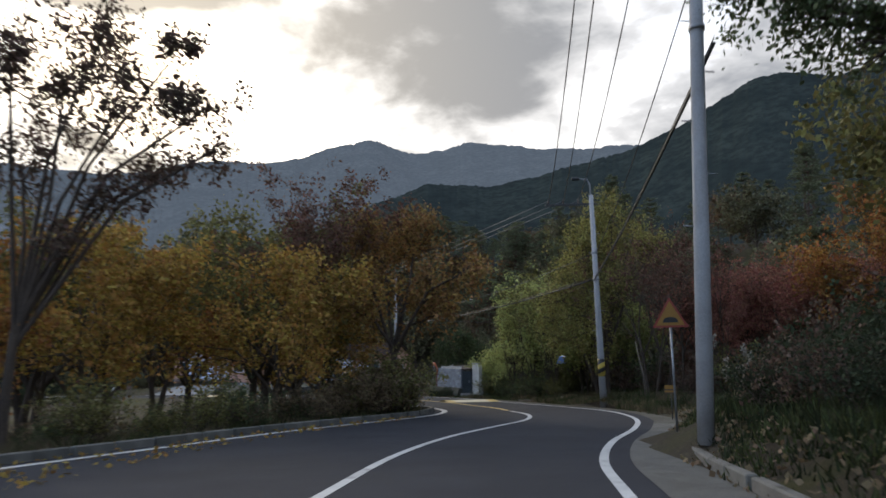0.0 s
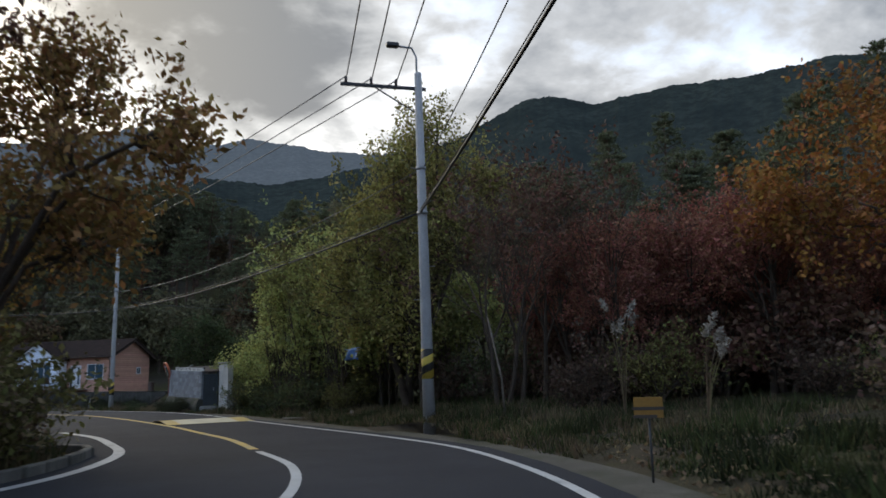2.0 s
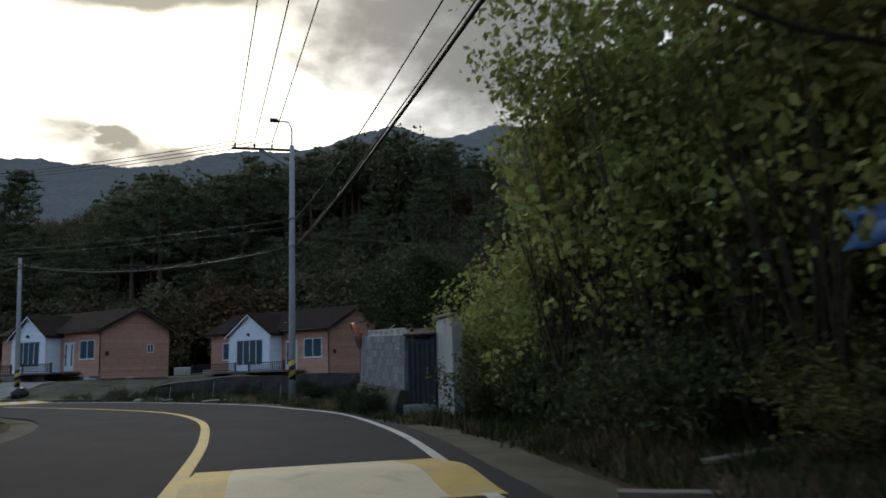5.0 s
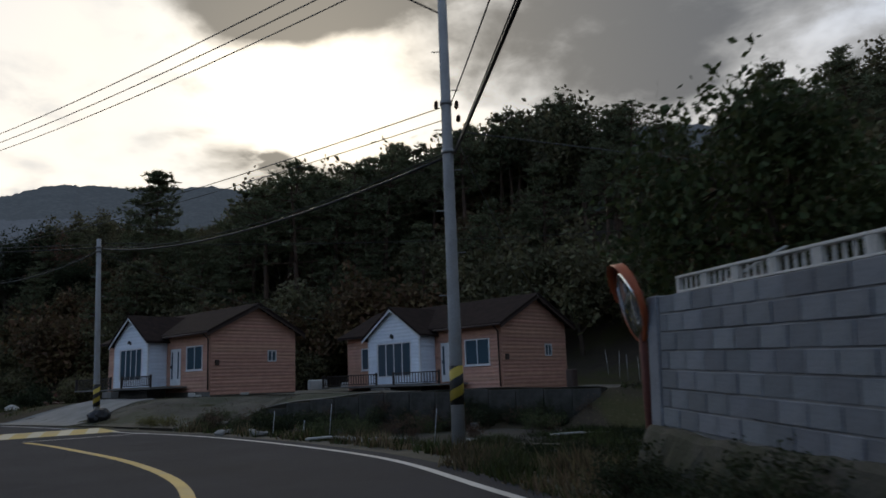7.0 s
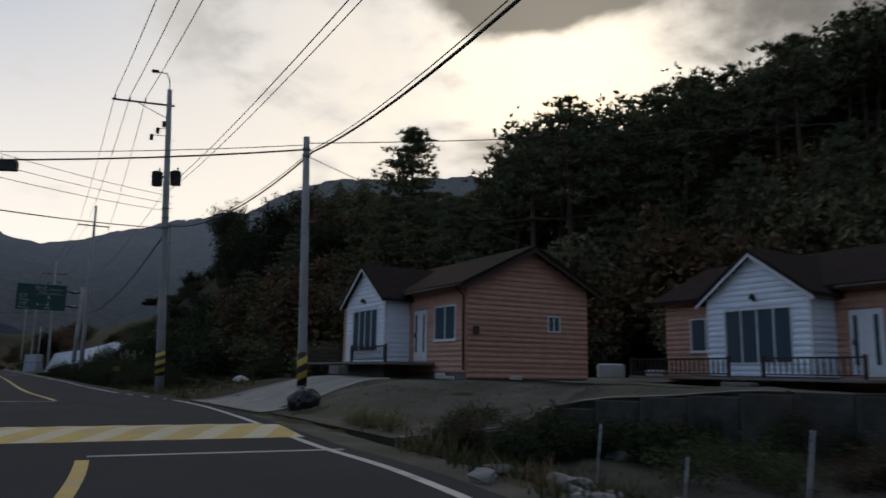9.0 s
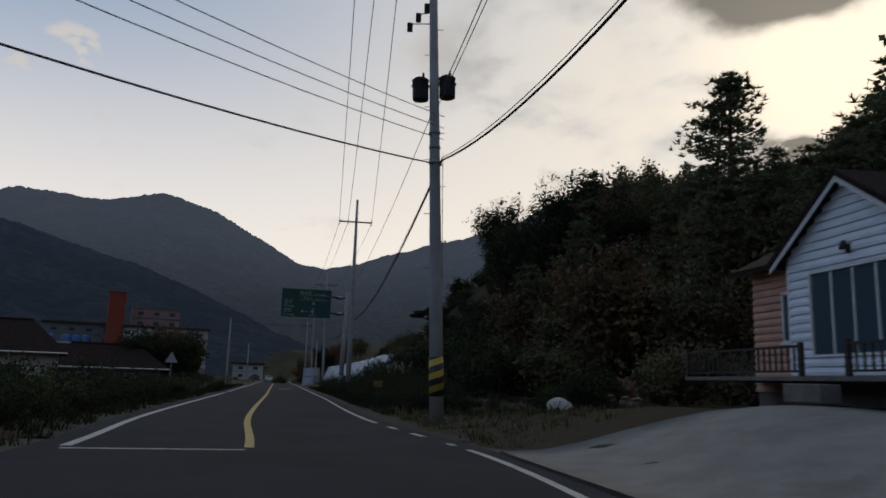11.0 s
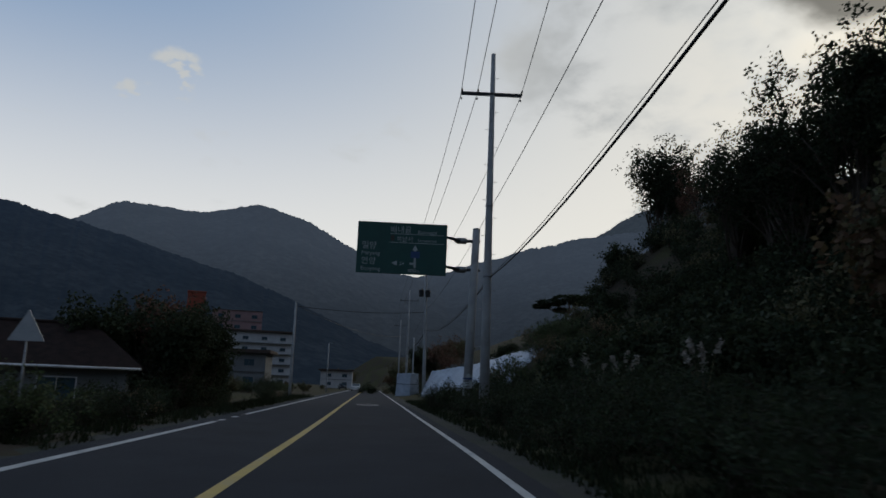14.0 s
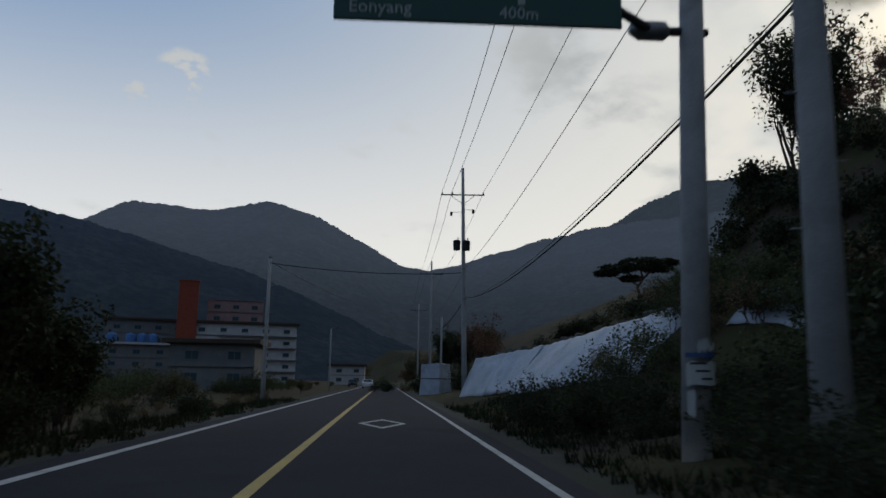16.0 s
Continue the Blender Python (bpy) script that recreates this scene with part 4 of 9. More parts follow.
def house(x, y, z, theta, label, has_left):
    """Local axes: X along the front away from the gable (to its left seen from the road), Y into the house."""
    th = radians(theta)
    m = Matrix(((-math.sin(th), math.cos(th), 0, x), (math.cos(th), math.sin(th), 0, y), (0, 0, 1, z), (0, 0, 0, 1)))
    # that frame is left-handed, so x is mirrored: X' = -X
    m = m @ Matrix.Diagonal((-1, 1, 1, 1))
    L, W, E, A = HOUSE_L, HOUSE_W, HOUSE_E, HOUSE_A
    h = thing("house", m, label, "house", "pair of cottages")
    X = lambda v: -v
    child("foundation", box("foundation", X(L) + 0.01, -0.01, 0.01, W - 0.01, -1.1, -0.02, FOUNDATION, 0.02), h)
    child("porch_foundation", box("porch_foundation", X(PORCH_B) - 0.03, X(PORCH_A) + 0.03, -PORCH_D - 0.03, -0.06, -1.1, -0.03, FOUNDATION, 0.02), h)
    # shell behind the boards
    out = [(0, -0.02), (W, -0.02), (W, E), (W / 2, A), (0, E)]
    n = len(out)
    v = [(X(0.0) - 0.0, a, b) for a, b in out] + [(X(L), a, b) for a, b in out]
    f = [tuple(range(n)), tuple(range(2 * n - 1, n - 1, -1))] + [(i, i + n, (i + 1) % n + n, (i + 1) % n) for i in range(n)]
    child("wall", mesh_of("wall", v, f, SIDING), h)
    pe, pa = 2.62, 4.0
    out = [(X(PORCH_A), -0.0), (X(PORCH_A), pe), (X((PORCH_A + PORCH_B) / 2), pa), (X(PORCH_B), pe), (X(PORCH_B), 0.0)]
    bay = [(a, -PORCH_D, b) for a, b in out] + [(a, -0.004, b) for a, b in out]
    n = 5
    f = [tuple(range(n)), tuple(range(2 * n - 1, n - 1, -1))] + [(i, i + n, (i + 1) % n + n, (i + 1) % n) for i in range(n)]
    child("bay_wall", mesh_of("bay_wall", bay, f, SIDING_WHITE), h)
    # boards: front wall, gable, bay
    front = Matrix(((-1, 0, 0, 0), (0, -1, 0, 0), (0, 0, 1, 0), (0, 0, 0, 1)))
    wins = [(0.70, 2.36, 0.79, 2.11), (9.05, 10.55, 0.85, 2.11)]
    door = (2.95, 4.15, 0.0, 2.08)
    siding(h, front, 0.0, PORCH_A - 0.02, -0.38, (flat_top, E), wins[:1] + [door], SIDING)
    siding(h, front, PORCH_B + 0.02, L, -0.38, (flat_top, E), wins[1:], SIDING)
    gable = Matrix(((0, 1, 0, 0), (1, 0, 0, 0), (0, 0, 1, 0), (0, 0, 0, 1)))
    slope = lambda zz, a, b: (a, b) if zz < E else (W / 2 * (zz - E) / (A - E), W - W / 2 * (zz - E) / (A - E))
    siding(h, gable, 0.0, W, -0.57, (slope, A), [(3.6, 4.2, 1.18, 1.82)], SIDING)
    bayf = Matrix(((-1, 0, 0, 0), (0, -1, 0, -PORCH_D), (0, 0, 1, 0), (0, 0, 0, 1)))
    mid = (PORCH_A + PORCH_B) / 2
    half = (PORCH_B - PORCH_A) / 2
    bslope = lambda zz, a, b: (a, b) if zz < pe else (mid - half * (pa - zz) / (pa - pe), mid + half * (pa - zz) / (pa - pe))
    patio = (PORCH_A + 0.62, PORCH_A + 3.30, 0.38, 2.2)
    siding(h, bayf, PORCH_A, PORCH_B, 0.0, (bslope, pa), [patio], SIDING_WHITE)
    bays = Matrix(((0, 1, 0, X(PORCH_A)), (1, 0, 0, -PORCH_D), (0, 0, 1, 0), (0, 0, 0, 1)))
    siding(h, bays, 0.0, PORCH_D - 0.02, 0.0, (flat_top, pe), [], SIDING_WHITE)
    # openings
    wall_m = lambda xx, zz, yy=0.0: Matrix(((-1, 0, 0, X(xx)), (0, -1, 0, yy), (0, 0, 1, zz), (0, 0, 0, 1)))
    for a, b, c, d in wins:
        window_unit(h, wall_m(a, c), b - a, d - c, 2)
    window_unit(h, wall_m(patio[0], patio[2], -PORCH_D), patio[1] - patio[0], patio[3] - patio[2], 4, "patio_door", False)
    window_unit(h, gable @ Matrix.Translation((3.6, 0, 1.18)), 0.60, 0.64, 2, "window", False)
    dr = child("door", box("door", 0.06, 1.14, 0.0, 0.05, 0.0, 2.02, TRIM_WHITE, 0.01), h, wall_m(door[0], 0.02))
    for q in (0.2, 0.86):
        child("glass_strip", box("glass_strip", q, q + 0.14, 0.052, 0.062, 0.35, 1.85, GLASS), dr)
    child("handle", box("handle", 0.98, 1.02, 0.052, 0.11, 0.95, 1.12, DARK_STEEL), dr)
    lamp = child("wall_lamp", box("wall_lamp", -0.06, 0.06, 0.03, 0.09, -0.09, 0.09, BLACK, 0.01), h, wall_m(mid, 2.52, -PORCH_D))
    child("shade", lathe("shade", [(0.04, 0.12), (0.09, 0.0), (0.10, -0.05), (0.03, -0.06)], BLACK, 10), lamp, pose(0, 0.16, 0.03))
    child("meter_box", box("meter_box", 0.25, 0.47, 0.036, 0.14, 1.0, 1.28, FASCIA, 0.01), h, gable)
    # roofs with overhang, as thick slabs
    ov, th_ = 0.45, 0.14
    def slab(name, p, up):
        q = [Vector(a) for a in p]
        v = [*q, *[a + Vector(up) for a in q]]
        return mesh_of(name, v, [(3, 2, 1, 0), (4, 5, 6, 7), (0, 1, 5, 4), (1, 2, 6, 5), (2, 3, 7, 6), (3, 0, 4, 7)], ROOF)
    k = (A - E) / (W / 2)
    lo = E - ov * k
    roof = child("roof", slab("roof", [(X(-ov), -ov, lo + 0.03), (X(-ov), W / 2, A + 0.03), (X(L + ov), W / 2, A + 0.03), (X(L + ov), -ov, lo + 0.03)], (0, 0, th_)), h)
    child("roof_back", slab("roof_back", [(X(-ov), W + ov, lo + 0.03), (X(L + ov), W + ov, lo + 0.03), (X(L + ov), W / 2, A + 0.03), (X(-ov), W / 2, A + 0.03)], (0, 0, th_)), h)
    kb = (pa - pe) / half
    for sgn in (-1, 1):
        e = mid + sgn * (half + 0.35)
        child("bay_roof", slab("bay_roof", [(X(e), -PORCH_D - 0.3, pe - 0.35 * kb + 0.03), (X(mid), -PORCH_D - 0.3, pa + 0.03), (X(mid), W / 2 - 0.2, pa + 0.03), (X(e), W / 2 - 1.6, pe - 0.35 * kb + 0.03)], (0, 0, th_)), h)
    # white barge boards on the bay's gable, dark ones on the end gable
    for sgn in (-1, 1):
        e = mid + sgn * (half + 0.33)
        p = [(X(e), -PORCH_D - 0.27, pe - 0.33 * kb - 0.10), (X(mid), -PORCH_D - 0.27, pa - 0.10), (X(mid), -PORCH_D - 0.27, pa + 0.025), (X(e), -PORCH_D - 0.27, pe - 0.33 * kb + 0.025)]
        vv = p + [(a, b + 0.03, c) for a, b, c in p]
        child("barge_board", mesh_of("barge_board", vv, [(0, 1, 2, 3), (7, 6, 5, 4), (0, 4, 5, 1), (1, 5, 6, 2), (2, 6, 7, 3), (3, 7, 4, 0)], TRIM_WHITE), h)
    for y0, y1 in ((-ov, W / 2), (W + ov, W / 2)):
        p = [(0.42, y0, lo - 0.12), (0.42, y1, A - 0.12), (0.42, y1, A + 0.025), (0.42, y0, lo + 0.025)]
        vv = p + [(a - 0.03, b, c) for a, b, c in p]
        child("barge_board", mesh_of("barge_board", vv, [(0, 1, 2, 3), (7, 6, 5, 4), (0, 4, 5, 1), (1, 5, 6, 2), (2, 6, 7, 3), (3, 7, 4, 0)], FASCIA), h)
    child("gutter", tube("gutter", [(0.4, -ov - 0.05, lo + 0.05), (X(PORCH_A) + 0.4, -ov - 0.05, lo + 0.05)], 0.06, FASCIA, 8), h)
    child("downpipe", tube("downpipe", [(-0.06, -ov, lo + 0.02), (-0.06, -0.12, lo - 0.25), (-0.06, -0.09, -0.3)], 0.04, FASCIA, 8), h)
    # white corner boards
    child("corner_board", box("corner_board", X(PORCH_A) - 0.07, X(PORCH_A) + 0.045, -PORCH_D - 0.045, -PORCH_D + 0.06, 0, pe - 0.15, TRIM_WHITE), h)
    child("corner_board", box("corner_board", X(PORCH_B) - 0.045, X(PORCH_B) + 0.07, -PORCH_D - 0.045, -PORCH_D + 0.06, 0, pe - 0.15, TRIM_WHITE), h)
    # deck and railings
    child("deck", box("deck", X(PORCH_B + 3.0), X(2.2), -PORCH_D - 1.05, -0.08, -0.14, -0.05, FOUNDATION, 0.01), h)
    rm = lambda xx, yy: Matrix(((-1, 0, 0, X(xx)), (0, -1, 0, yy), (0, 0, 1, -0.05), (0, 0, 0, 1)))
    railing(h, rm(2.25, -PORCH_D - 1.0), 3.3)
    railing(h, rm(6.9, -PORCH_D - 1.0), 4.6)
    child("step", box("step", X(6.8), X(5.7), -PORCH_D - 1.5, -PORCH_D - 1.06, -0.55, -0.2, FOUNDATION, 0.02), h)
    return h


house(-24.12, 93.12, 1.67, 63.3, "small tan cottage with lapped siding and a white gabled bay", False)
house(-8.59, 94.2, 1.33, 61.4, "small tan cottage with a white gabled bay and dark porch rail", True)


# ---------------------------------------------------------------- block wall and gate
def wall_and_gate():
    a, b = Vector((-1.66, 66.25, 0)), Vector((0.10, 62.17, 0))
    d = (b - a).normalized()
    ang = math.degrees(math.atan2(d.y, d.x))
    flat = pose(a.x, a.y, 0, 0, 0, ang)            # local x from the far end to the gate, y away from the road
    length = (b - a).length
    # the wall climbs a little towards its far end
    m = flat @ Matrix(((1, 0, 0, 0), (0, 1, 0, 0), (-0.075, 0, 1, 0.075 * length), (0, 0, 0, 1)))
    w = thing("block_wall", m, "grey cinder-block garden wall on a rough concrete footing", "wall", "", "structure")
    child("core", box("core", 0.02, length - 0.02, 0.012, 0.16, 0.1, 1.84, MORTAR), w)
    rnd = random.Random(4)
    v, f = [], []
    nseg = 24
    for i in range(nseg + 1):
        u = length * i / nseg
        top = 0.46 - 0.03 * math.sin(u * 1.2) + rnd.uniform(-0.02, 0.02)
        for yy, zz in ((-0.30, -0.7), (-0.22 + rnd.uniform(-0.03, 0.03), 0.1), (-0.13, top - 0.05), (-0.08, top), (0.18, top), (0.24, -0.7)):
            v.append((u, yy, zz))
    for i in range(nseg):
        for j in range(5):
            k = i * 6 + j
            f.append((k, k + 6, k + 7, k + 1))
    f += [tuple(range(6)), tuple(range(nseg * 6 + 5, nseg * 6 - 1, -1))]
    child("footing", mesh_of("footing", v, f, FOOTING), w, None, "rough stained concrete footing")
    child("end_pier", box("end_pier", -0.1, 0.16, -0.02, 0.20, -0.2, 1.86, BLOCK, 0.015), w)
    full = box("block", 0.006, 0.384, 0.0, 0.185, 0.006, 0.194, BLOCK, 0.008)
    half = box("block", 0.006, 0.189, 0.0, 0.185, 0.006, 0.194, BLOCK, 0.008)
    z, row = 0.45, 0
    while z < 1.80:
        u = 0.165
        if row % 2:
            child("block", half, w, pose(u, 0, z))
            u += 0.195
        while u + 0.39 <= length + 0.02:
            child("block", full, w, pose(u, rnd.uniform(-0.008, 0.008), z))
            u += 0.39
        if length - u > 0.1:
            child("block", box("block", 0.005, length - u - 0.005, 0.0, 0.185, 0.005, 0.194, BLOCK), w, pose(u, 0, z))
        z += 0.2
        row += 1
    top = z
    # weeds against its footing
    for i in range(9):
        q = m @ Vector((0.3 + 0.42 * i, -0.42 - 0.08 * (i % 3), 0))
        plant("bush", BRUSH_FOOT, q.x, q.y, rnd.uniform(0.28, 0.5), "low dark weeds against the wall's footing", "bush", "weeds along the wall", rnd=rnd)
    # pierced concrete railing, one unit after another
    x0 = 0.65
    rail = thing("pierced_railing", m @ Matrix.Translation((0, 0.05, top)), "pale pierced concrete railing on the block wall", "railing", "", "structure")
    bal = box("slat", -0.012, 0.012, 0.034, 0.05, 0.022, 0.152, PALE_CAST)
    u = x0
    while u < length - 0.05:
        e = min(u + 0.58, length)
        unit = child("railing_unit", box("railing_unit", u + 0.004, e - 0.004, 0.012, 0.072, 0.0, 0.022, PALE_CAST, 0.004), rail)
        child("top_bar", box("top_bar", u + 0.004, e - 0.004, 0.01, 0.074, 0.152, 0.178, PALE_CAST, 0.004), unit)
        for q in (u + 0.035, e - 0.035):
            child("end_web", box("end_web", q - 0.025, q + 0.025, 0.016, 0.068, 0.023, 0.151, PALE_CAST), unit)
        n = int((e - u - 0.14) / 0.115)
        for j in range(1, n + 1):
            child("slat", bal, unit, pose(u + 0.07 + (e - u - 0.14) * j / (n + 1), 0, 0))
        u += 0.58
    # two enamel plates with unreadable bars
    plate = thing("wall_plate", m @ pose(4.04, -0.012, 1.655), "small white enamel plate with dark writing", "plate")
    child("board", box("board", 0, 0.22, -0.012, 0.0, 0, 0.145, SIGN_WHITE, 0.003), plate)
    for p, q, z_ in ((0.02, 0.09, 0.085), (0.12, 0.20, 0.085), (0.02, 0.07, 0.03), (0.09, 0.14, 0.03), (0.155, 0.20, 0.03)):
        child("text_bar", box("text_bar", p, q, -0.016, -0.0125, z_, z_ + 0.035, BLACK), plate)
    plate = thing("house_plate", m @ pose(4.26, -0.012, 1.43), "blue five-sided house plate with white rim and bars", "plate")
    out = [(0, 0), (0.17, 0), (0.17, 0.15), (0.085, 0.20), (0, 0.15)]
    child("board", prism("board", out, 0.012, SIGN_WHITE), plate, pose(0, -0.012, 0))
    child("face", prism("face", [(0.085 + (u_ - 0.085) * 0.88, 0.09 + (w_ - 0.09) * 0.88) for u_, w_ in out], 0.003, SIGN_BLUE), plate, pose(0, -0.0155, 0))
    child("text_bar", box("text_bar", 0.035, 0.135, -0.021, -0.0175, 0.035, 0.085, SIGN_WHITE), plate)
    child("text_bar", box("text_bar", 0.05, 0.12, -0.021, -0.0175, 0.115, 0.135, SIGN_WHITE), plate)
    # vent pipe behind the wall and a small box on its railing
    vent = thing("vent_pipe", flat @ pose(3.35, 0.6, 0), "pale vent pipe with a dark cap behind the wall", "vent pipe")
    child("pipe", tube("pipe", [(0, 0, 0.0), (0, 0, 2.14)], 0.035, PLASTER, 10), vent)
    child("cap", lathe("cap", [(0.06, 2.145), (0.06, 2.22), (0.02, 2.25)], DARK_STEEL, 12), vent)
    child("flange", lathe("flange", [(0.07, 2.0), (0.07, 2.03), (0.04, 2.04)], PLASTER, 12), vent)
    lb = thing("junction_box", m @ pose(4.22, 0.05, top + 0.18), "small pale box standing on the railing", "box")
    child("body", box("body", 0, 0.15, 0, 0.09, 0, 0.055, PLASTER, 0.006), lb)
    child("lid", box("lid", 0.02, 0.17, -0.01, 0.10, 0.0555, 0.068, PLASTER, 0.003), lb)
    # gate leaf a little set back, with a thin canopy, and the plastered wall beyond
    g = thing("gate", flat @ pose(length + 0.03, 0.10, 0, 0, 0, 40), "dark steel gate leaf under a thin canopy", "gate")
    leaf_ = child("gate_leaf", box("gate_leaf", 0.03, 0.74, 0, 0.04, 0.30, 1.86, GATE, 0.008), g)
    for j in range(5):
        child("rib", box("rib", 0.08 + 0.14 * j, 0.11 + 0.14 * j, -0.02, -0.002, 0.36, 1.8, GATE), leaf_)
    child("handle", box("handle", 0.62, 0.65, -0.06, -0.021, 1.05, 1.2, STEEL), leaf_)
    child("canopy", box("canopy", 0.0, 0.86, -0.15, 0.5, 1.98, 2.03, FASCIA, 0.01), g, None, "thin dark sheet canopy over the gate")
    child("gate_post", box("gate_post", 0.75, 0.83, -0.02, 0.06, 0.0, 2.0, GATE, 0.01), g)
    child("threshold", box("threshold", -0.02, 0.84, -0.2, 0.35, -0.3, 0.28, CONCRETE, 0.02), g)
    p = thing("garden_wall_end", flat @ pose(length + 0.64, 0.70, 0), "pale plastered garden wall end overgrown with ivy", "wall", "", "structure")
    v, f = box_data(0, 1.1, 0, 0.26, -0.3, 2.3)
    v = [(x_, y_, z_ + (0.06 if (x_ > 0.5 and z_ > 1) else 0)) for x_, y_, z_ in v]
    child("body", mesh_of("body", v, f, PLASTER), p)
    child("coping", box("coping", -0.05, 1.16, -0.05, 0.31, 2.37, 2.44, CONCRETE, 0.012), p)
    # dark shed behind the wall
    shed = thing("garden_shed", flat @ pose(0.9, 0.9, 0), "low shed with a rusty sheet roof behind the wall", "shed")
    child("body", box("body", 0, 2.6, 0, 2.0, -0.2, 2.0, RENDER_DIM, 0.02), shed)
    v = [(-0.25, -0.3, 2.28), (2.85, -0.3, 2.0), (2.85, 2.3, 2.12), (-0.25, 2.3, 2.4)]
    vv = v + [(a_, b_, c_ + 0.05) for a_, b_, c_ in v]
    child("roof", mesh_of("roof", vv, [(3, 2, 1, 0), (4, 5, 6, 7), (0, 1, 5, 4), (1, 2, 6, 5), (2, 3, 7, 6), (3, 0, 4, 7)], FASCIA), shed)
    child("roof_pipe", tube("roof_pipe", [(-0.9, -0.35, 2.12), (1.0, -0.35, 2.42)], 0.018, PLASTER, 6), shed)




def traffic_mirror():
    g = thing("traffic_mirror", pose(-1.72, 66.62, 0), "round road mirror with an orange rim on a red post", "traffic mirror")
    child("post", tube("post", [(0, 0, -0.3), (0, 0, 2.3)], 0.05, RUST_RED, 12), g)
    face = pose(0, 0, 2.2, 104, 0, -76)
    disc = lathe("rim", [(0.02, -0.09), (0.30, -0.08), (0.45, -0.04), (0.48, 0.0), (0.48, 0.03), (0.455, 0.03)], MIRROR_BACK, 36)
    rim = child("rim", disc, g, face @ pose(0, 0, 0.11))
    child("mirror", lathe("mirror", [(0.45, 0.032), (0.34, 0.062), (0.2, 0.085), (0.02, 0.095)], MIRROR, 36), rim)
    # half-round visor over the upper edge
    v, f = [], []
    for i in range(21):
        a = math.pi * (0.04 + 0.92 * i / 20)
        for r, z in ((0.482, -0.02), (0.492, 0.09 * math.sin(a) ** 0.7 + 0.03), (0.486, 0.09 * math.sin(a) ** 0.7 + 0.03), (0.476, 0.034)):
            v.append((math.cos(a) * r, math.sin(a) * r, z))
    for i in range(20):
        for j in range(3):
            k = i * 4 + j
            f.append((k, k + 4, k + 5, k + 1))
    child("visor", mesh_of("visor", v, f, MIRROR_BACK, True), rim)
    child("bracket", box("bracket", -0.05, 0.05, -0.14, 0.14, -0.12, -0.085, STEEL), rim)


traffic_mirror()


# ---------------------------------------------------------------- poles, lines and signs
def insulator(name="insulator"):
    return lathe(name, [(0.015, -0.05), (0.02, 0.0), (0.055, 0.02), (0.03, 0.05), (0.055, 0.08), (0.03, 0.11), (0.05, 0.14), (0.03, 0.18), (0.012, 0.20)], CERAMIC, 10)


INSULATOR = insulator()


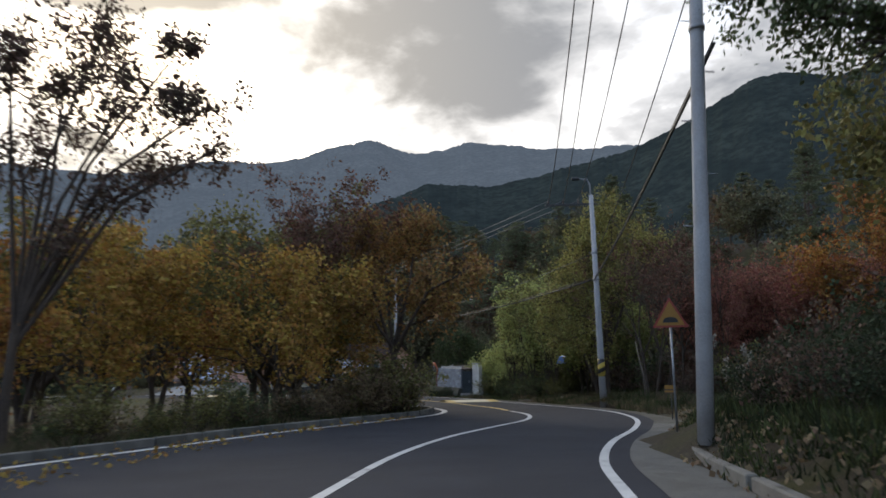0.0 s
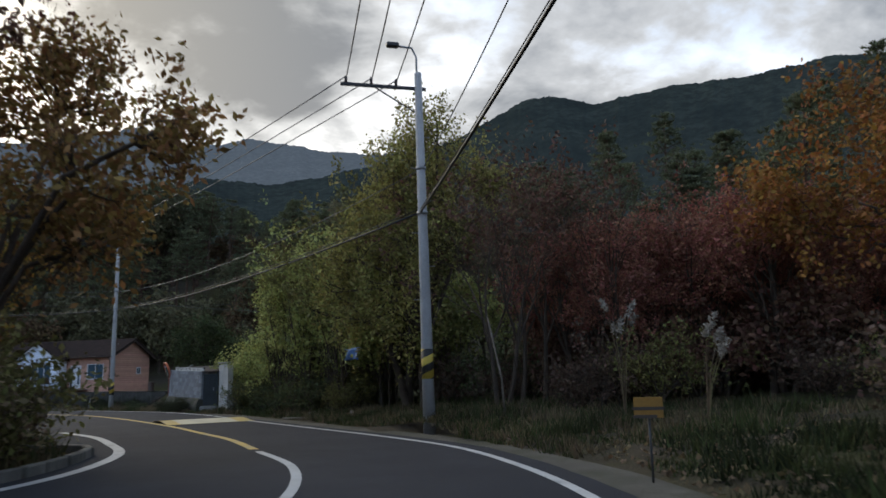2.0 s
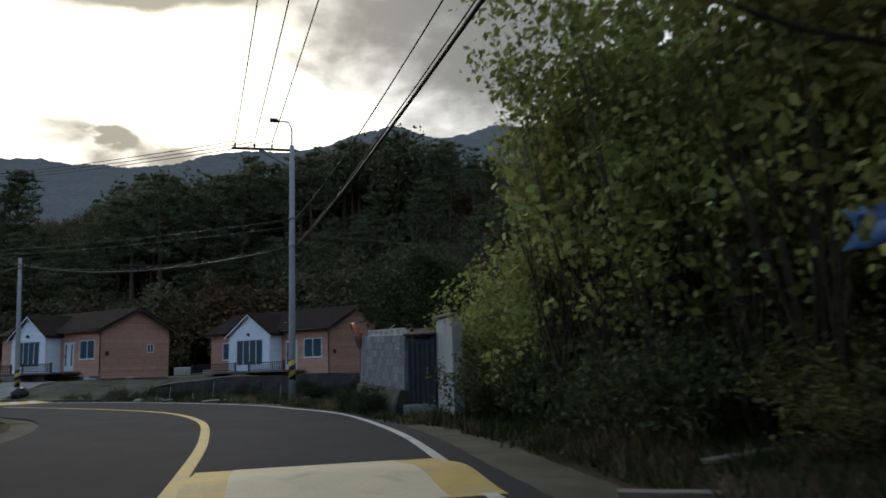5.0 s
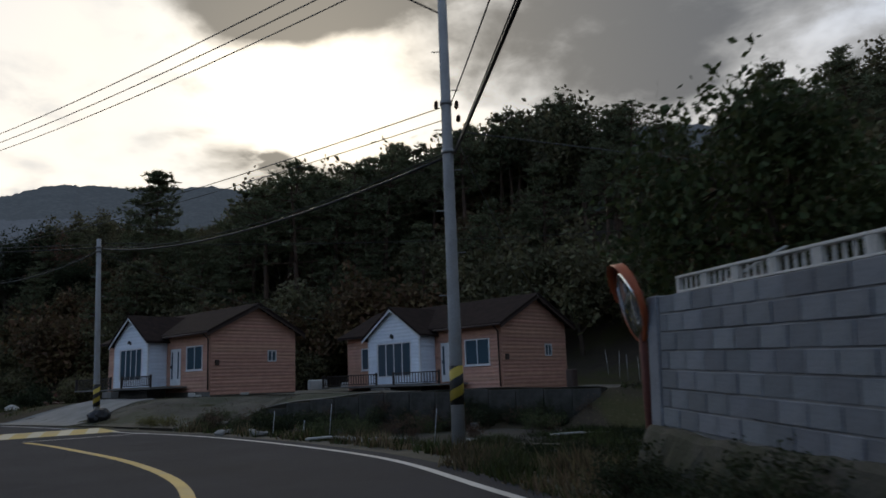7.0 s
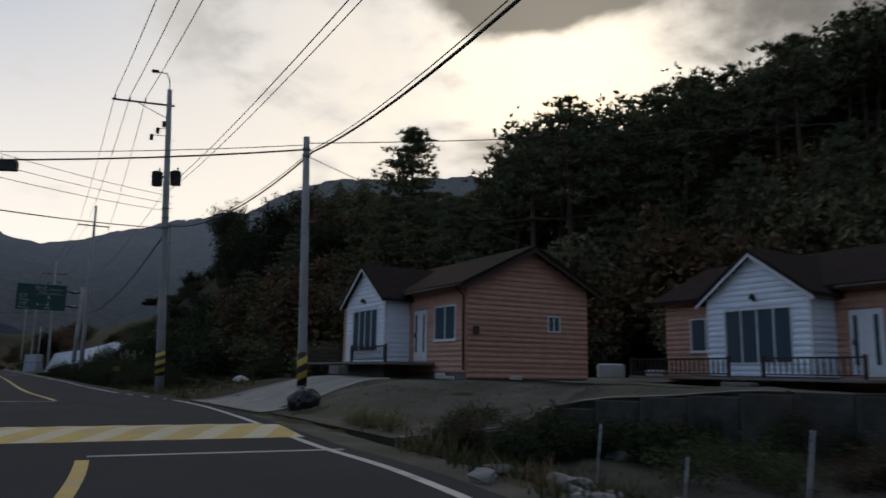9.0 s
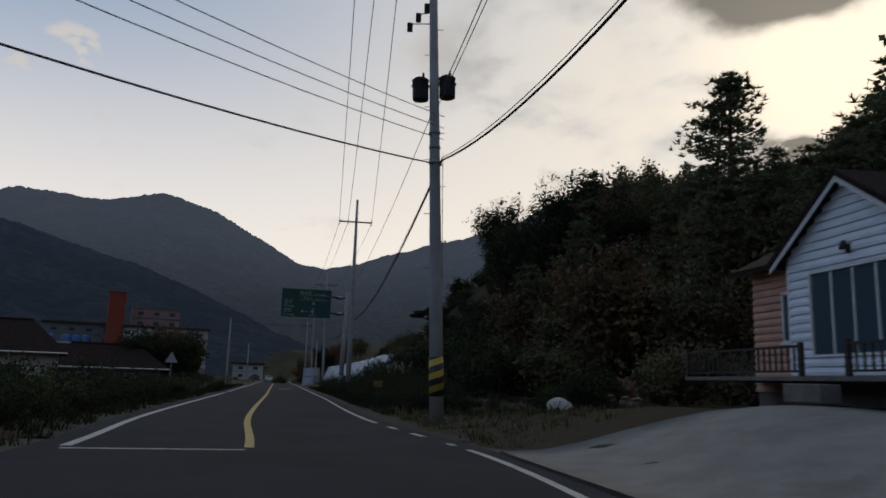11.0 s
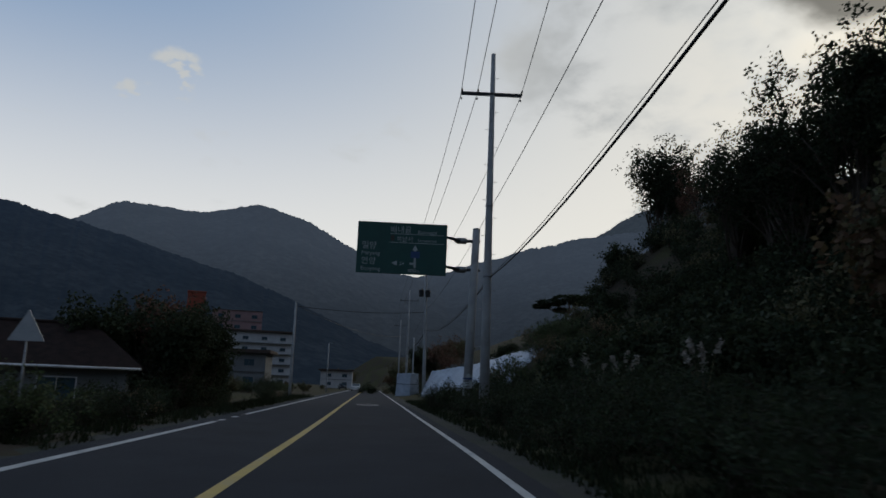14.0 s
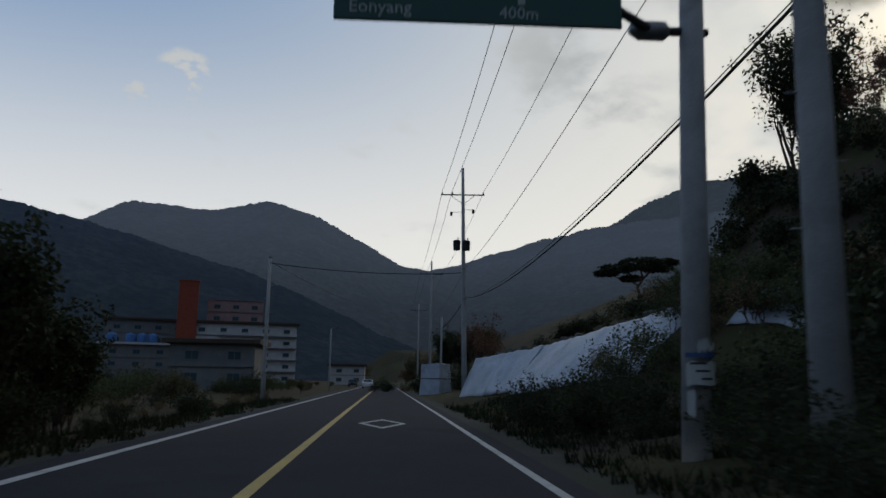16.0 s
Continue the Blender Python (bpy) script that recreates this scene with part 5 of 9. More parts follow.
def utility_pole(name, x, y, z, top, label, arm=None, band=None, lamp=None, radius=(0.19, 0.11), extras=(), lean=(0, 0), turn=0.0):
    """A tapered concrete pole. lean: metres over x and y for each metre up; arm: (height, from, to) across the way; band: (z0, z1) of stripes; lamp: its reach."""
    m = Matrix.Translation((x, y, z)) @ Vector((0, 0, 1)).rotation_difference(Vector((lean[0], lean[1], 1))).to_matrix().to_4x4() @ Matrix.Rotation(radians(turn), 4, "Z")
    g = thing(name, m, label, "utility pole")
    h = top - z
    rad = lambda q: radius[0] + (radius[1] - radius[0]) * q / h
    child("shaft", tube("shaft", [(0, 0, -0.5), (0, 0, h * 0.25), (0, 0, h * 0.5), (0, 0, h)], [rad(-0.5), rad(h * 0.25), rad(h * 0.5), rad(h)], POLE, 18), g)
    for i in range(int((h - 3.2) / 0.9)):
        q = 3.0 + 0.9 * i
        sgn = 1 if i % 2 else -1
        child("step_bolt", tube("step_bolt", [(sgn * rad(q) * 0.8, 0, q), (sgn * (rad(q) + 0.17), 0, q)], 0.012, STEEL, 6), g)
    if band:
        child("striped_band", lathe("striped_band", [(rad(band[0]) + 0.006, band[0]), (rad(band[1]) + 0.006, band[1])], STRIPES, 20), g, None, "black and yellow slanted warning stripes")
    if arm:
        az, lo, hi, double = arm
        az -= z
        for dy in ((-0.13, 0.13) if double else (0.14,)):
            child("crossarm", box("crossarm", lo, hi, dy - 0.04, dy + 0.04, az - 0.045, az + 0.045, DARK_STEEL, 0.008), g)
        if not double:
            for e in (lo, hi):
                if abs(e) > 0.8:
                    child("brace", tube("brace", [(e * 0.55, 0.14, az - 0.05), (0, 0.12, az - 0.75)], 0.02, DARK_STEEL, 6), g)
    for kind, args in extras:
        if kind == "insulator":
            child("insulator", INSULATOR, g, pose(args[0], args[1] if len(args) > 2 else 0.14, args[-1] - z + 0.05))
        elif kind == "hanging":
            child("insulator", INSULATOR, g, pose(args[0], args[1], args[2] - z, args[3], 0, 0))
        elif kind == "transformer":
            t = child("transformer", lathe("transformer", [(0.02, -0.38), (0.25, -0.36), (0.27, -0.3), (0.27, 0.28), (0.29, 0.30), (0.29, 0.34), (0.18, 0.42), (0.02, 0.44)], DARK_STEEL, 18), g, pose(args[0], args[1], args[2] - z))
            child("bushing", INSULATOR, t, pose(0.1, 0, 0.42))
            child("hanger", box("hanger", -0.3, 0.3, -0.04, 0.04, 0.1, 0.18, DARK_STEEL), t)
        elif kind == "box":
            child("cutout", box("cutout", -0.09, 0.09, -0.07, 0.07, -0.16, 0.16, DARK_STEEL, 0.02), g, pose(args[0], args[1], args[2] - z, 25, 0, 0))
            child("cutout_arm", tube("cutout_arm", [(0, 0, args[2] - z + 0.1), (args[0], args[1], args[2] - z + 0.12)], 0.018, DARK_STEEL, 6), g)
        elif kind == "ring":
            child("clamp", lathe("clamp", [(rad(args - z) + 0.02, args - z - 0.05), (rad(args - z) + 0.025, args - z), (rad(args - z) + 0.02, args - z + 0.05)], STEEL, 16), g)
    if lamp:
        rise, reach, zz = lamp
        q = zz - z
        s = 1 if reach > 0 else -1
        child("lamp_arm", tube("lamp_arm", [(0.0, 0.13, q - 0.7), (0.0, 0.13, q + rise * 0.75), (reach * 0.25, 0.13, q + rise), (reach, 0.13, q + rise * 1.02)], 0.03, STEEL, 8), g)
        child("lamp_head", box("lamp_head", min(reach, reach + s * 0.35), max(reach, reach + s * 0.35), 0.03, 0.23, q + rise * 0.98, q + rise * 1.02 + 0.09, DARK_STEEL, 0.03), g)
    return g


INS3 = lambda z, xs: [("insulator", (q, z)) for q in xs]
# turn: local x points to the right of the way
POLE_O = dict(x=3.91, y=18.74, z=0.72, lean=(0.047, -0.008))
POLE_A = dict(x=6.49, y=40.95, z=0.40, lean=(-0.012, 0.0))
POLE_W = dict(x=-5.47, y=72.5, z=0.1, lean=(0.0, 0.0))
POLE_B = dict(x=-25.79, y=86.66, z=0.1, lean=(-0.017, -0.021))
POLE_C = dict(x=-42.87, y=93.86, z=0.1, lean=(0.009, -0.055))
POLE_D = dict(x=-84.74, y=114.0, z=0.3, lean=(0.025, -0.013))
POLE_E = dict(x=-127.5, y=133.45, z=0.1, lean=(-0.008, -0.015))
POLE_F = dict(x=-170.2, y=152.6, z=0.1, lean=(0, 0))
utility_pole("utility_pole", **POLE_O, top=12.0, label="tall concrete utility pole beside the bend", radius=(0.135, 0.10), turn=4, extras=[("ring", 7.2)])
utility_pole("utility_pole", **POLE_A, top=9.75, label="leaning concrete pole with crossarm, street lamp and striped band", arm=(9.35, -2.15, 0.25, False), band=(0.93, 1.70), lamp=(1.05, -0.5, 9.5), radius=(0.162, 0.10), extras=INS3(9.35, (-2.0, -1.3, -0.6)) + [("ring", 7.0), ("ring", 5.75)], turn=0)
utility_pole("utility_pole", **POLE_W, top=10.35, label="concrete pole with crossarm, street lamp and striped band", arm=(10.2, -2.4, 0.25, False), band=(0.77, 1.55), lamp=(1.2, -0.55, 10.2), radius=(0.142, 0.10), extras=INS3(10.2, (-2.26, -1.5, -0.8)) + [("ring", 7.3), ("ring", 6.2), ("hanging", (-0.22, 0, 7.2, 60)), ("hanging", (0.22, 0, 7.2, 60)), ("hanging", (0.25, 0, 6.9, 70))], turn=18)
utility_pole("service_pole", **POLE_B, top=8.5, label="slim concrete service pole with stripes near its foot", band=(0.72, 1.70), radius=(0.15, 0.10), extras=[("ring", 8.1), ("ring", 7.9)], turn=45)
utility_pole("utility_pole", **POLE_C, top=15.7, label="tall concrete pole with transformers, crossarm and street lamp", arm=(14.9, -2.75, 0.3, False), band=(0.75, 1.98), lamp=(1.4, -0.55, 15.2), radius=(0.235, 0.125), extras=INS3(14.9, (-2.6, -1.9, -1.15)) + [("transformer", (-0.45, 0.1, 10.9)), ("transformer", (0.45, 0.1, 11.0)), ("box", (-0.5, 0.2, 13.5)), ("box", (-0.8, 0.1, 13.1)), ("box", (-0.2, 0.3, 13.9)), ("ring", 9.4), ("ring", 8.4), ("ring", 8.9)], turn=60)
D_EX = [("hanging", (q, -0.25, 15.98, 70)) for q in (-1.55, -0.75, 1.45)] + [("hanging", (q, 0.25, 15.78, 110)) for q in (-1.55, -0.75, 1.45)]
utility_pole("utility_pole", **POLE_D, top=18.1, label="tall concrete pole with a double steel crossarm", arm=(15.95, -1.6, 1.5, True), radius=(0.25, 0.11), extras=D_EX + [("ring", 6.7), ("ring", 10.2)], turn=63)
utility_pole("utility_pole", **POLE_E, top=17.7, label="tall concrete pole with crossarm and transformer", arm=(15.6, -1.7, 1.7, False), radius=(0.21, 0.11), extras=INS3(15.6, (-1.6, -0.8, 1.6)) + [("transformer", (-0.5, 0.1, 11.6)), ("transformer", (0.2, -0.4, 11.5)), ("box", (-0.9, 0.2, 14.1)), ("box", (0.8, 0.2, 14.3)), ("ring", 9.8), ("ring", 7.5)], turn=65)
utility_pole("utility_pole", **POLE_F, top=17.8, label="tall concrete pole with crossarm far along the road", arm=(16.0, -1.6, 1.6, False), radius=(0.2, 0.11), extras=INS3(16.0, (-1.5, -0.7, 1.5)), turn=65)
utility_pole("utility_pole", -212, 171.5, 0.1, 16.5, "concrete pole far along the road", arm=(15.2, -1.6, 1.6, False), extras=INS3(15.2, (-1.5, -0.7, 1.5)), turn=65)
utility_pole("service_pole", -128.1, 118.6, 0.0, 9.4, "slim dark pole on the far side of the road", radius=(0.15, 0.10), turn=65, extras=[("ring", 9.4)])
utility_pole("service_pole", -168, 137.5, 0.0, 7.6, "slim pole with a small lamp by the road", radius=(0.12, 0.08), lamp=(0.5, 0.6, 7.2), turn=65)
utility_pole("service_pole", -150, 143.5, 0.1, 8.2, "slim concrete pole beside the road", radius=(0.14, 0.09), turn=65)


def span(name, a, b, sag, r, mat, label, sides=5):
    """A cable hanging between two points."""
    a, b = Vector(a), Vector(b)
    pts = [a.lerp(b, t / 14) - Vector((0, 0, 4 * sag * (t / 14) * (1 - t / 14))) for t in range(15)]
    return thing(name, me=tube(name, pts, r, mat, sides), label=label, category="cable", group="overhead lines")


def arm_point(p, turn, q, z):
    h = z - p["z"]
    return (p["x"] + p["lean"][0] * h + q * math.cos(radians(turn)), p["y"] + p["lean"][1] * h + q * math.sin(radians(turn)), z)


POLE_G = dict(x=-212, y=171.5, z=0.1, lean=(0, 0))
# each pole with its turn, the wires' places on the arm, their height, and the sag of the span that follows
ARMS = [(POLE_O, 4, (-1.8, -1.4, -0.5), 11.2, 0.6), (POLE_A, 0, (-2.0, -1.3, -0.6), 9.5, 0.12), (POLE_W, 18, (-2.26, -1.5, -0.8), 10.45, 0.5), (POLE_C, 60, (-2.6, -1.9, -1.15), 15.05, 0.6), (POLE_D, 63, (-1.6, -0.8, 1.42), 15.85, 0.7), (POLE_E, 65, (-1.6, -0.85, 1.6), 15.85, 0.6), (POLE_F, 65, (-1.5, -0.7, 1.5), 16.2, 0.6), (POLE_G, 65, (-1.5, -0.7, 1.5), 15.4, 0.6)]
for (p, tp, xs, zp, sag), (q, tq, ys, zq, _) in zip(ARMS, ARMS[1:]):
    for u, v in zip(xs, ys):
        span("power_line", arm_point(p, tp, u, zp), arm_point(q, tq, v, zq), sag, 0.017, WIRE, "thin bare power line between poles")
BUNDLE = [(POLE_O, 0.63, 7.12, 0.21), (POLE_A, -0.1, 5.76, 0.43), (POLE_W, 0.17, 6.19, 0.68), (POLE_B, 0.2, 8.04, 0.73), (POLE_C, 0.25, 8.47, 1.09), (POLE_D, 0.2, 6.71, 1.02), (POLE_E, 0.15, 7.55, 0.8), (POLE_F, 0.15, 8.0, 0.7)]
for (p, u, zp, sag), (q, v, zq, _) in zip(BUNDLE, BUNDLE[1:]):
    a_, b_ = arm_point(p, 45, u, zp), arm_point(q, 45, v, zq)
    span("telephone_cable", a_, b_, sag, 0.032, CABLE, "thick black bundled cable between poles", 6)
    span("messenger_wire", (a_[0], a_[1], a_[2] + 0.09), (b_[0], b_[1], b_[2] + 0.09), sag * 0.94, 0.012, CABLE, "thin wire that carries the black cable")
THIN_LINE = [(POLE_O, 8.55, 0.41), (POLE_A, 7.04, 0.7), (POLE_W, 7.3, 0.5), (POLE_C, 10.56, 0.55), (POLE_D, 10.17, 0.62), (POLE_E, 9.8, 0.6), (POLE_F, 9.8, 0.6)]
for (p, zp, sag), (q, zq, _) in zip(THIN_LINE, THIN_LINE[1:]):
    span("service_line", arm_point(p, 45, 0.12, zp), arm_point(q, 45, 0.12, zq), sag, 0.014, WIRE, "thin dark line between poles")
span("service_line", arm_point(POLE_W, 45, 0.12, 7.0), arm_point(POLE_C, 45, 0.12, 10.3), 0.5, 0.012, WIRE, "thin dark line between poles")
# lines that cross the road from the poles by the cottages
span("cross_line", arm_point(POLE_B, 45, 0.0, 8.1), (-43.5, 72.5, 7.6), 0.5, 0.03, CABLE, "black cable crossing the road")
span("cross_line", arm_point(POLE_B, 45, 0.0, 8.25), (-43.5, 72.5, 7.9), 0.45, 0.014, WIRE, "thin line crossing the road")
for i, zz in enumerate((8.4, 9.3, 9.7, 10.1)):
    span("cross_line", (-42.9, 93.8, zz), (-33.5, 71.3, zz - 1.7 + 0.1 * i if i else 6.1), 0.4, 0.014 if i else 0.026, WIRE, "thin line crossing the road")
span("guy_wire", (-42.9, 93.8, 8.8), (-48.6, 98.2, 0.3), 0.02, 0.012, CABLE, "steel guy wire of the pole")
span("service_line", arm_point(POLE_B, 45, 0.0, 7.9), (-20.0, 98.5, 5.2), 0.35, 0.012, WIRE, "thin line from the pole to the cottage")
span("service_line", arm_point(POLE_B, 45, 0.0, 8.3), (4.0, 100.5, 9.5), 0.5, 0.016, CABLE, "thin dark line from the service pole to the wood")
span("service_line", arm_point(POLE_W, 45, 0.0, 6.7), (20.0, 93.0, 8.0), 0.5, 0.014, WIRE, "thin dark line from the pole to the wood")
span("service_line", arm_point(POLE_W, 45, 0.0, 7.0), (-6.5, 96.0, 5.0), 0.4, 0.012, WIRE, "thin line from the pole to the cottage")
span("cross_line", (-128.1, 118.6, 9.0), (-127.5, 133.5, 9.5), 0.35, 0.03, CABLE, "black cable crossing the road")
span("cross_line", (-128.1, 118.6, 9.1), (-170.2, 152.6, 9.9), 1.2, 0.02, CABLE, "black cable crossing the road")
sb = thing("splice_box", pose(-33.02, 80.98, 7.26, 0, 0, 40), "small dark box hanging on the cable", "splice box")
child("case", box("case", -0.28, 0.28, -0.11, 0.11, -0.16, 0.16, DARK_STEEL, 0.03), sb)
child("clip", tube("clip", [(-0.2, 0, 0.15), (-0.2, 0, 0.3)], 0.015, DARK_STEEL, 6), sb)
child("clip", tube("clip", [(0.2, 0, 0.15), (0.2, 0, 0.3)], 0.015, DARK_STEEL, 6), sb)


def text_mesh(body, size, mat, depth=0.004):
    """Lettering as a mesh, its lower left corner at the origin, facing -y."""
    cu = bpy.data.curves.new("lettering", "FONT")
    cu.body, cu.size, cu.extrude, cu.resolution_u = body, size, depth, 2
    ob = bpy.data.objects.new("lettering", cu)
    scene.collection.objects.link(ob)
    bpy.context.view_layer.update()
    me = bpy.data.meshes.new_from_object(ob.evaluated_get(bpy.context.evaluated_depsgraph_get()))
    bpy.data.objects.remove(ob)
    me.transform(Matrix.Rotation(radians(90), 4, "X"))
    me.materials.clear()
    me.materials.append(mat)
    return me


def pasted(r, a0, a1, z0, z1, rag, mat):
    """A thin sheet pasted round a post between two angles, with a ragged upper and lower edge."""
    n = 14
    rnd = random.Random(int(a0 * 7 + z0 * 100))
    v, f = [], []
    for i in range(n + 1):
        a = radians(a0 + (a1 - a0) * i / n)
        lo, hi = z0 + rnd.uniform(-rag, rag) * 0.6, z1 - rnd.uniform(0, rag * 2)
        for q in (r, r + 0.002):
            v += [(q * math.cos(a), q * math.sin(a), lo), (q * math.cos(a), q * math.sin(a), hi)]
    for i in range(n):
        k = i * 4
        f += [(k + 2, k + 6, k + 7, k + 3), (k, k + 1, k + 5, k + 4), (k + 1, k + 3, k + 7, k + 5), (k, k + 4, k + 6, k + 2)]
    f += [(0, 2, 3, 1), (n * 4, n * 4 + 1, n * 4 + 3, n * 4 + 2)]
    return mesh_of("notice", v, f, mat)


def direction_sign():
    """Green overhead direction sign on a two-armed steel post."""
    px, py = -87.5, 114.72
    left, right = Vector((-89.25, 108.95, 0)), Vector((-87.25, 113.1, 0))
    d = (right - left).normalized()
    ang = math.degrees(math.atan2(d.y, d.x))
    w, h, z0 = (right - left).length, 2.68, 6.92
    g = thing("direction_sign", pose(px, py, 0.1, 0, 0, ang), "green overhead road direction sign on a grey steel post", "road sign")
    inv = pose(px, py, 0.1, 0, 0, ang).inverted()
    l = inv @ Vector((left.x, left.y, z0))
    child("post", tube("post", [(-0.02, 0.2, -0.5), (0.28, 0.2, 9.55)], [0.24, 0.20], POLE, 20), g)
    child("cap", lathe("cap", [(0.21, 0), (0.2, 0.06), (0.1, 0.1)], STEEL, 16), g, pose(0.28, 0.2, 9.55))
    for zz in (z0 + 0.55, z0 + 2.1):
        zz -= 0.1
        child("arm", tube("arm", [(0.5, 0.2, zz), (-0.5, 0.2, zz), (l.x + w - 0.3, l.y + 0.12, zz)], [0.07, 0.09, 0.07], DARK_STEEL, 12), g)
        child("flange", lathe("flange", [(0.07, -0.5), (0.17, -0.32), (0.17, 0.12), (0.09, 0.2)], STEEL, 14), g, pose(-0.4, 0.2, zz, 0, 90, 0))
    panel = child("panel", box("panel", l.x, l.x + w, l.y, l.y + 0.06, l.z, l.z + h, SIGN_GREEN, 0.02), g)
    y = l.y - 0.004
    T = lambda u, v: (l.x + w * u, y, l.z + h * (1 - v))
    def put(text, u, v, size, mat=SIGN_WHITE):
        child("lettering", text_mesh(text, size, mat), panel, Matrix.Translation(T(u, v)))
    put("\ubc30\ub0b4\uace8", 0.36, 0.19, 0.40)
    put("Baenaegol", 0.67, 0.20, 0.24)
    put("\uc11d\ub0a8\uc0ac", 0.43, 0.36, 0.32)
    put("Seongnamsa", 0.67, 0.36, 0.20)
    put("\ubc00\uc591", 0.05, 0.52, 0.42)
    put("Miryang", 0.05, 0.65, 0.30)
    put("\uc5b8\uc591", 0.05, 0.82, 0.42)
    put("Eonyang", 0.05, 0.95, 0.30)
    put("24", 0.475, 0.83, 0.26)
    put("400m", 0.57, 0.96, 0.28)
    bar = lambda u0, u1, v0, v1, mat=SIGN_WHITE, lift=0.0: box("bar", l.x + w * u0, l.x + w * u1, y - 0.004 - lift, y + 0.003 - lift, l.z + h * (1 - v1), l.z + h * (1 - v0), mat)
    child("stroke", bar(0.635, 0.66, 0.52, 0.87), panel)
    child("stroke", bar(0.59, 0.66, 0.77, 0.81), panel)
    for v0, v1 in ((0.215, 0.225), (0.385, 0.395)):
        child("rule", bar(0.36, 0.965, v0, v1), panel)
    child("route_shield", bar(0.60, 0.70, 0.55, 0.68, SIGN_BLUE, 0.004), panel)
    child("arrow_head", mesh_of("arrow_head", [T(0.615, 0.53), T(0.68, 0.53), T(0.6475, 0.43)], [(0, 1, 2)], SIGN_WHITE), panel, Matrix.Translation((0, -0.003, 0)))
    child("arrow_head", mesh_of("arrow_head", [T(0.45, 0.74), T(0.45, 0.84), T(0.39, 0.79)], [(0, 1, 2)], SIGN_WHITE), panel, Matrix.Translation((0, -0.003, 0)))
    child("emblem", bar(0.37, 0.41, 0.25, 0.36, SIGN_BROWN, 0.004), panel)
    # notices pasted on the post
    for a0, a1, z0, z1, rag, mat, label in ((-160, 60, 1.22, 1.63, 0.04, SIGN_WHITE, "torn white paper notice"), (-160, 70, 1.66, 1.75, 0.01, SIGN_BLUE, "faded blue notice strip"), (-110, -20, 1.76, 1.97, 0.09, SIGN_WHITE, "torn white paper scrap"), (-160, -125, 0.75, 1.2, 0.06, SIGN_WHITE, "torn white paper strip")):
        child("notice", pasted(0.2485, a0, a1, z0, z1, rag, mat), g, None, label)
    for q in range(3):
        child("text_bar", pasted(0.251, -140 + 20 * q, -80 + 12 * q, 1.55 - 0.12 * q, 1.585 - 0.12 * q, 0.0, CABLE), g)


direction_sign()


def triangle_sign(x, y, z, turn, side, post_top, face, label, picture):
    g = thing("warning_sign", pose(x, y, z, 0, 0, turn), label, "road sign")
    child("post", tube("post", [(0, 0.05, -0.3), (0, 0.05, post_top + 0.3)], 0.024, STEEL, 10), g)
    h = side * 0.866
    def tri(k, y0, mat, name):
        c = h / 3
        pts = [(-side / 2 * k, c - c * k), (side / 2 * k, c - c * k), (0, c + 2 * c * k)]
        return prism(name, pts, y0, mat)
    plate = child("plate", tri(1.0, 0.02, BACK_METAL if not picture else SIGN_RED, "plate"), g, pose(0, 0, post_top))
    if picture:
        child("face", tri(0.80, 0.004, face, "face"), plate, pose(0, -0.006, 0))
        pts = [(-0.22, 0.0), (0.22, 0.0)] + [(0.2 * math.cos(a), 0.035 + 0.085 * math.sin(a)) for a in np.linspace(0, math.pi, 9)]
        child("hump_symbol", prism("hump_symbol", [(p[0] * side, 0.14 * side + p[1] * side * 1.3) for p in pts], 0.004, BLACK), plate, pose(0, -0.012, 0))
    return g


triangle_sign(4.2, 21.4, 0.48, -12, 0.69, 1.76, SIGN_YELLOW, "red-edged yellow triangular road-hump warning sign on a thin post", True)
triangle_sign(-73.66, 94.64, 0.0, 64, 0.82, 2.0, SIGN_YELLOW, "back of a triangular warning sign on a thin post", False)


def small_yellow_sign(x, y, turn, z=0.0, size=(0.62, 0.42), top=1.2):
    g = thing("marker_sign", pose(x, y, z, 0, 0, turn), "small plain yellow sign board on a short stake", "sign")
    child("stake", tube("stake", [(0, 0.04, -0.2), (0, 0.04, top - 0.1)], 0.016, DARK_STEEL, 8), g)
    b = child("board", box("board", -size[0] / 2, size[0] / 2, -0.012, 0.012, top - size[1], top, SIGN_YELLOW, 0.006), g)
    child("text_bar", box("text_bar", -0.2, 0.2, -0.018, -0.0125, top - 0.16, top - 0.12, SIGN_BROWN), b)
    child("text_bar", box("text_bar", -0.2, 0.1, -0.018, -0.0125, top - 0.26, top - 0.22, SIGN_BROWN), b)


small_yellow_sign(6.6, 30.4, -28, height(6.6, 30.4), (0.36, 0.26), 1.02 - height(6.6, 30.4))
small_yellow_sign(-51.92, 97.18, 60, height(-51.92, 97.18), (0.38, 0.27), 1.25 - height(-51.92, 97.18))


# ---------------------------------------------------------------- trees
def leaf_quads(centres, size, rnd, flat=0.0, long=1.0):
    """One small folded leaf for each centre, turned at random."""
    n = len(centres)
    a = rnd.normal(size=(n, 3))
    a[:, 2] *= 1 - flat
    a /= np.linalg.norm(a, axis=1)[:, None]
    b = rnd.normal(size=(n, 3))
    b -= a * (a * b).sum(1)[:, None]
    b /= np.linalg.norm(b, axis=1)[:, None]
    s = size * rnd.uniform(0.6, 1.3, (n, 1))
    w = b * s * 0.5 / long
    l = a * s * 0.5 * long
    v = np.stack([centres - l, centres + w, centres + l, centres - w], 1).reshape(-1, 3)
    i = np.arange(n)[:, None] * 4
    return v, i + np.array([0, 1, 2, 3])


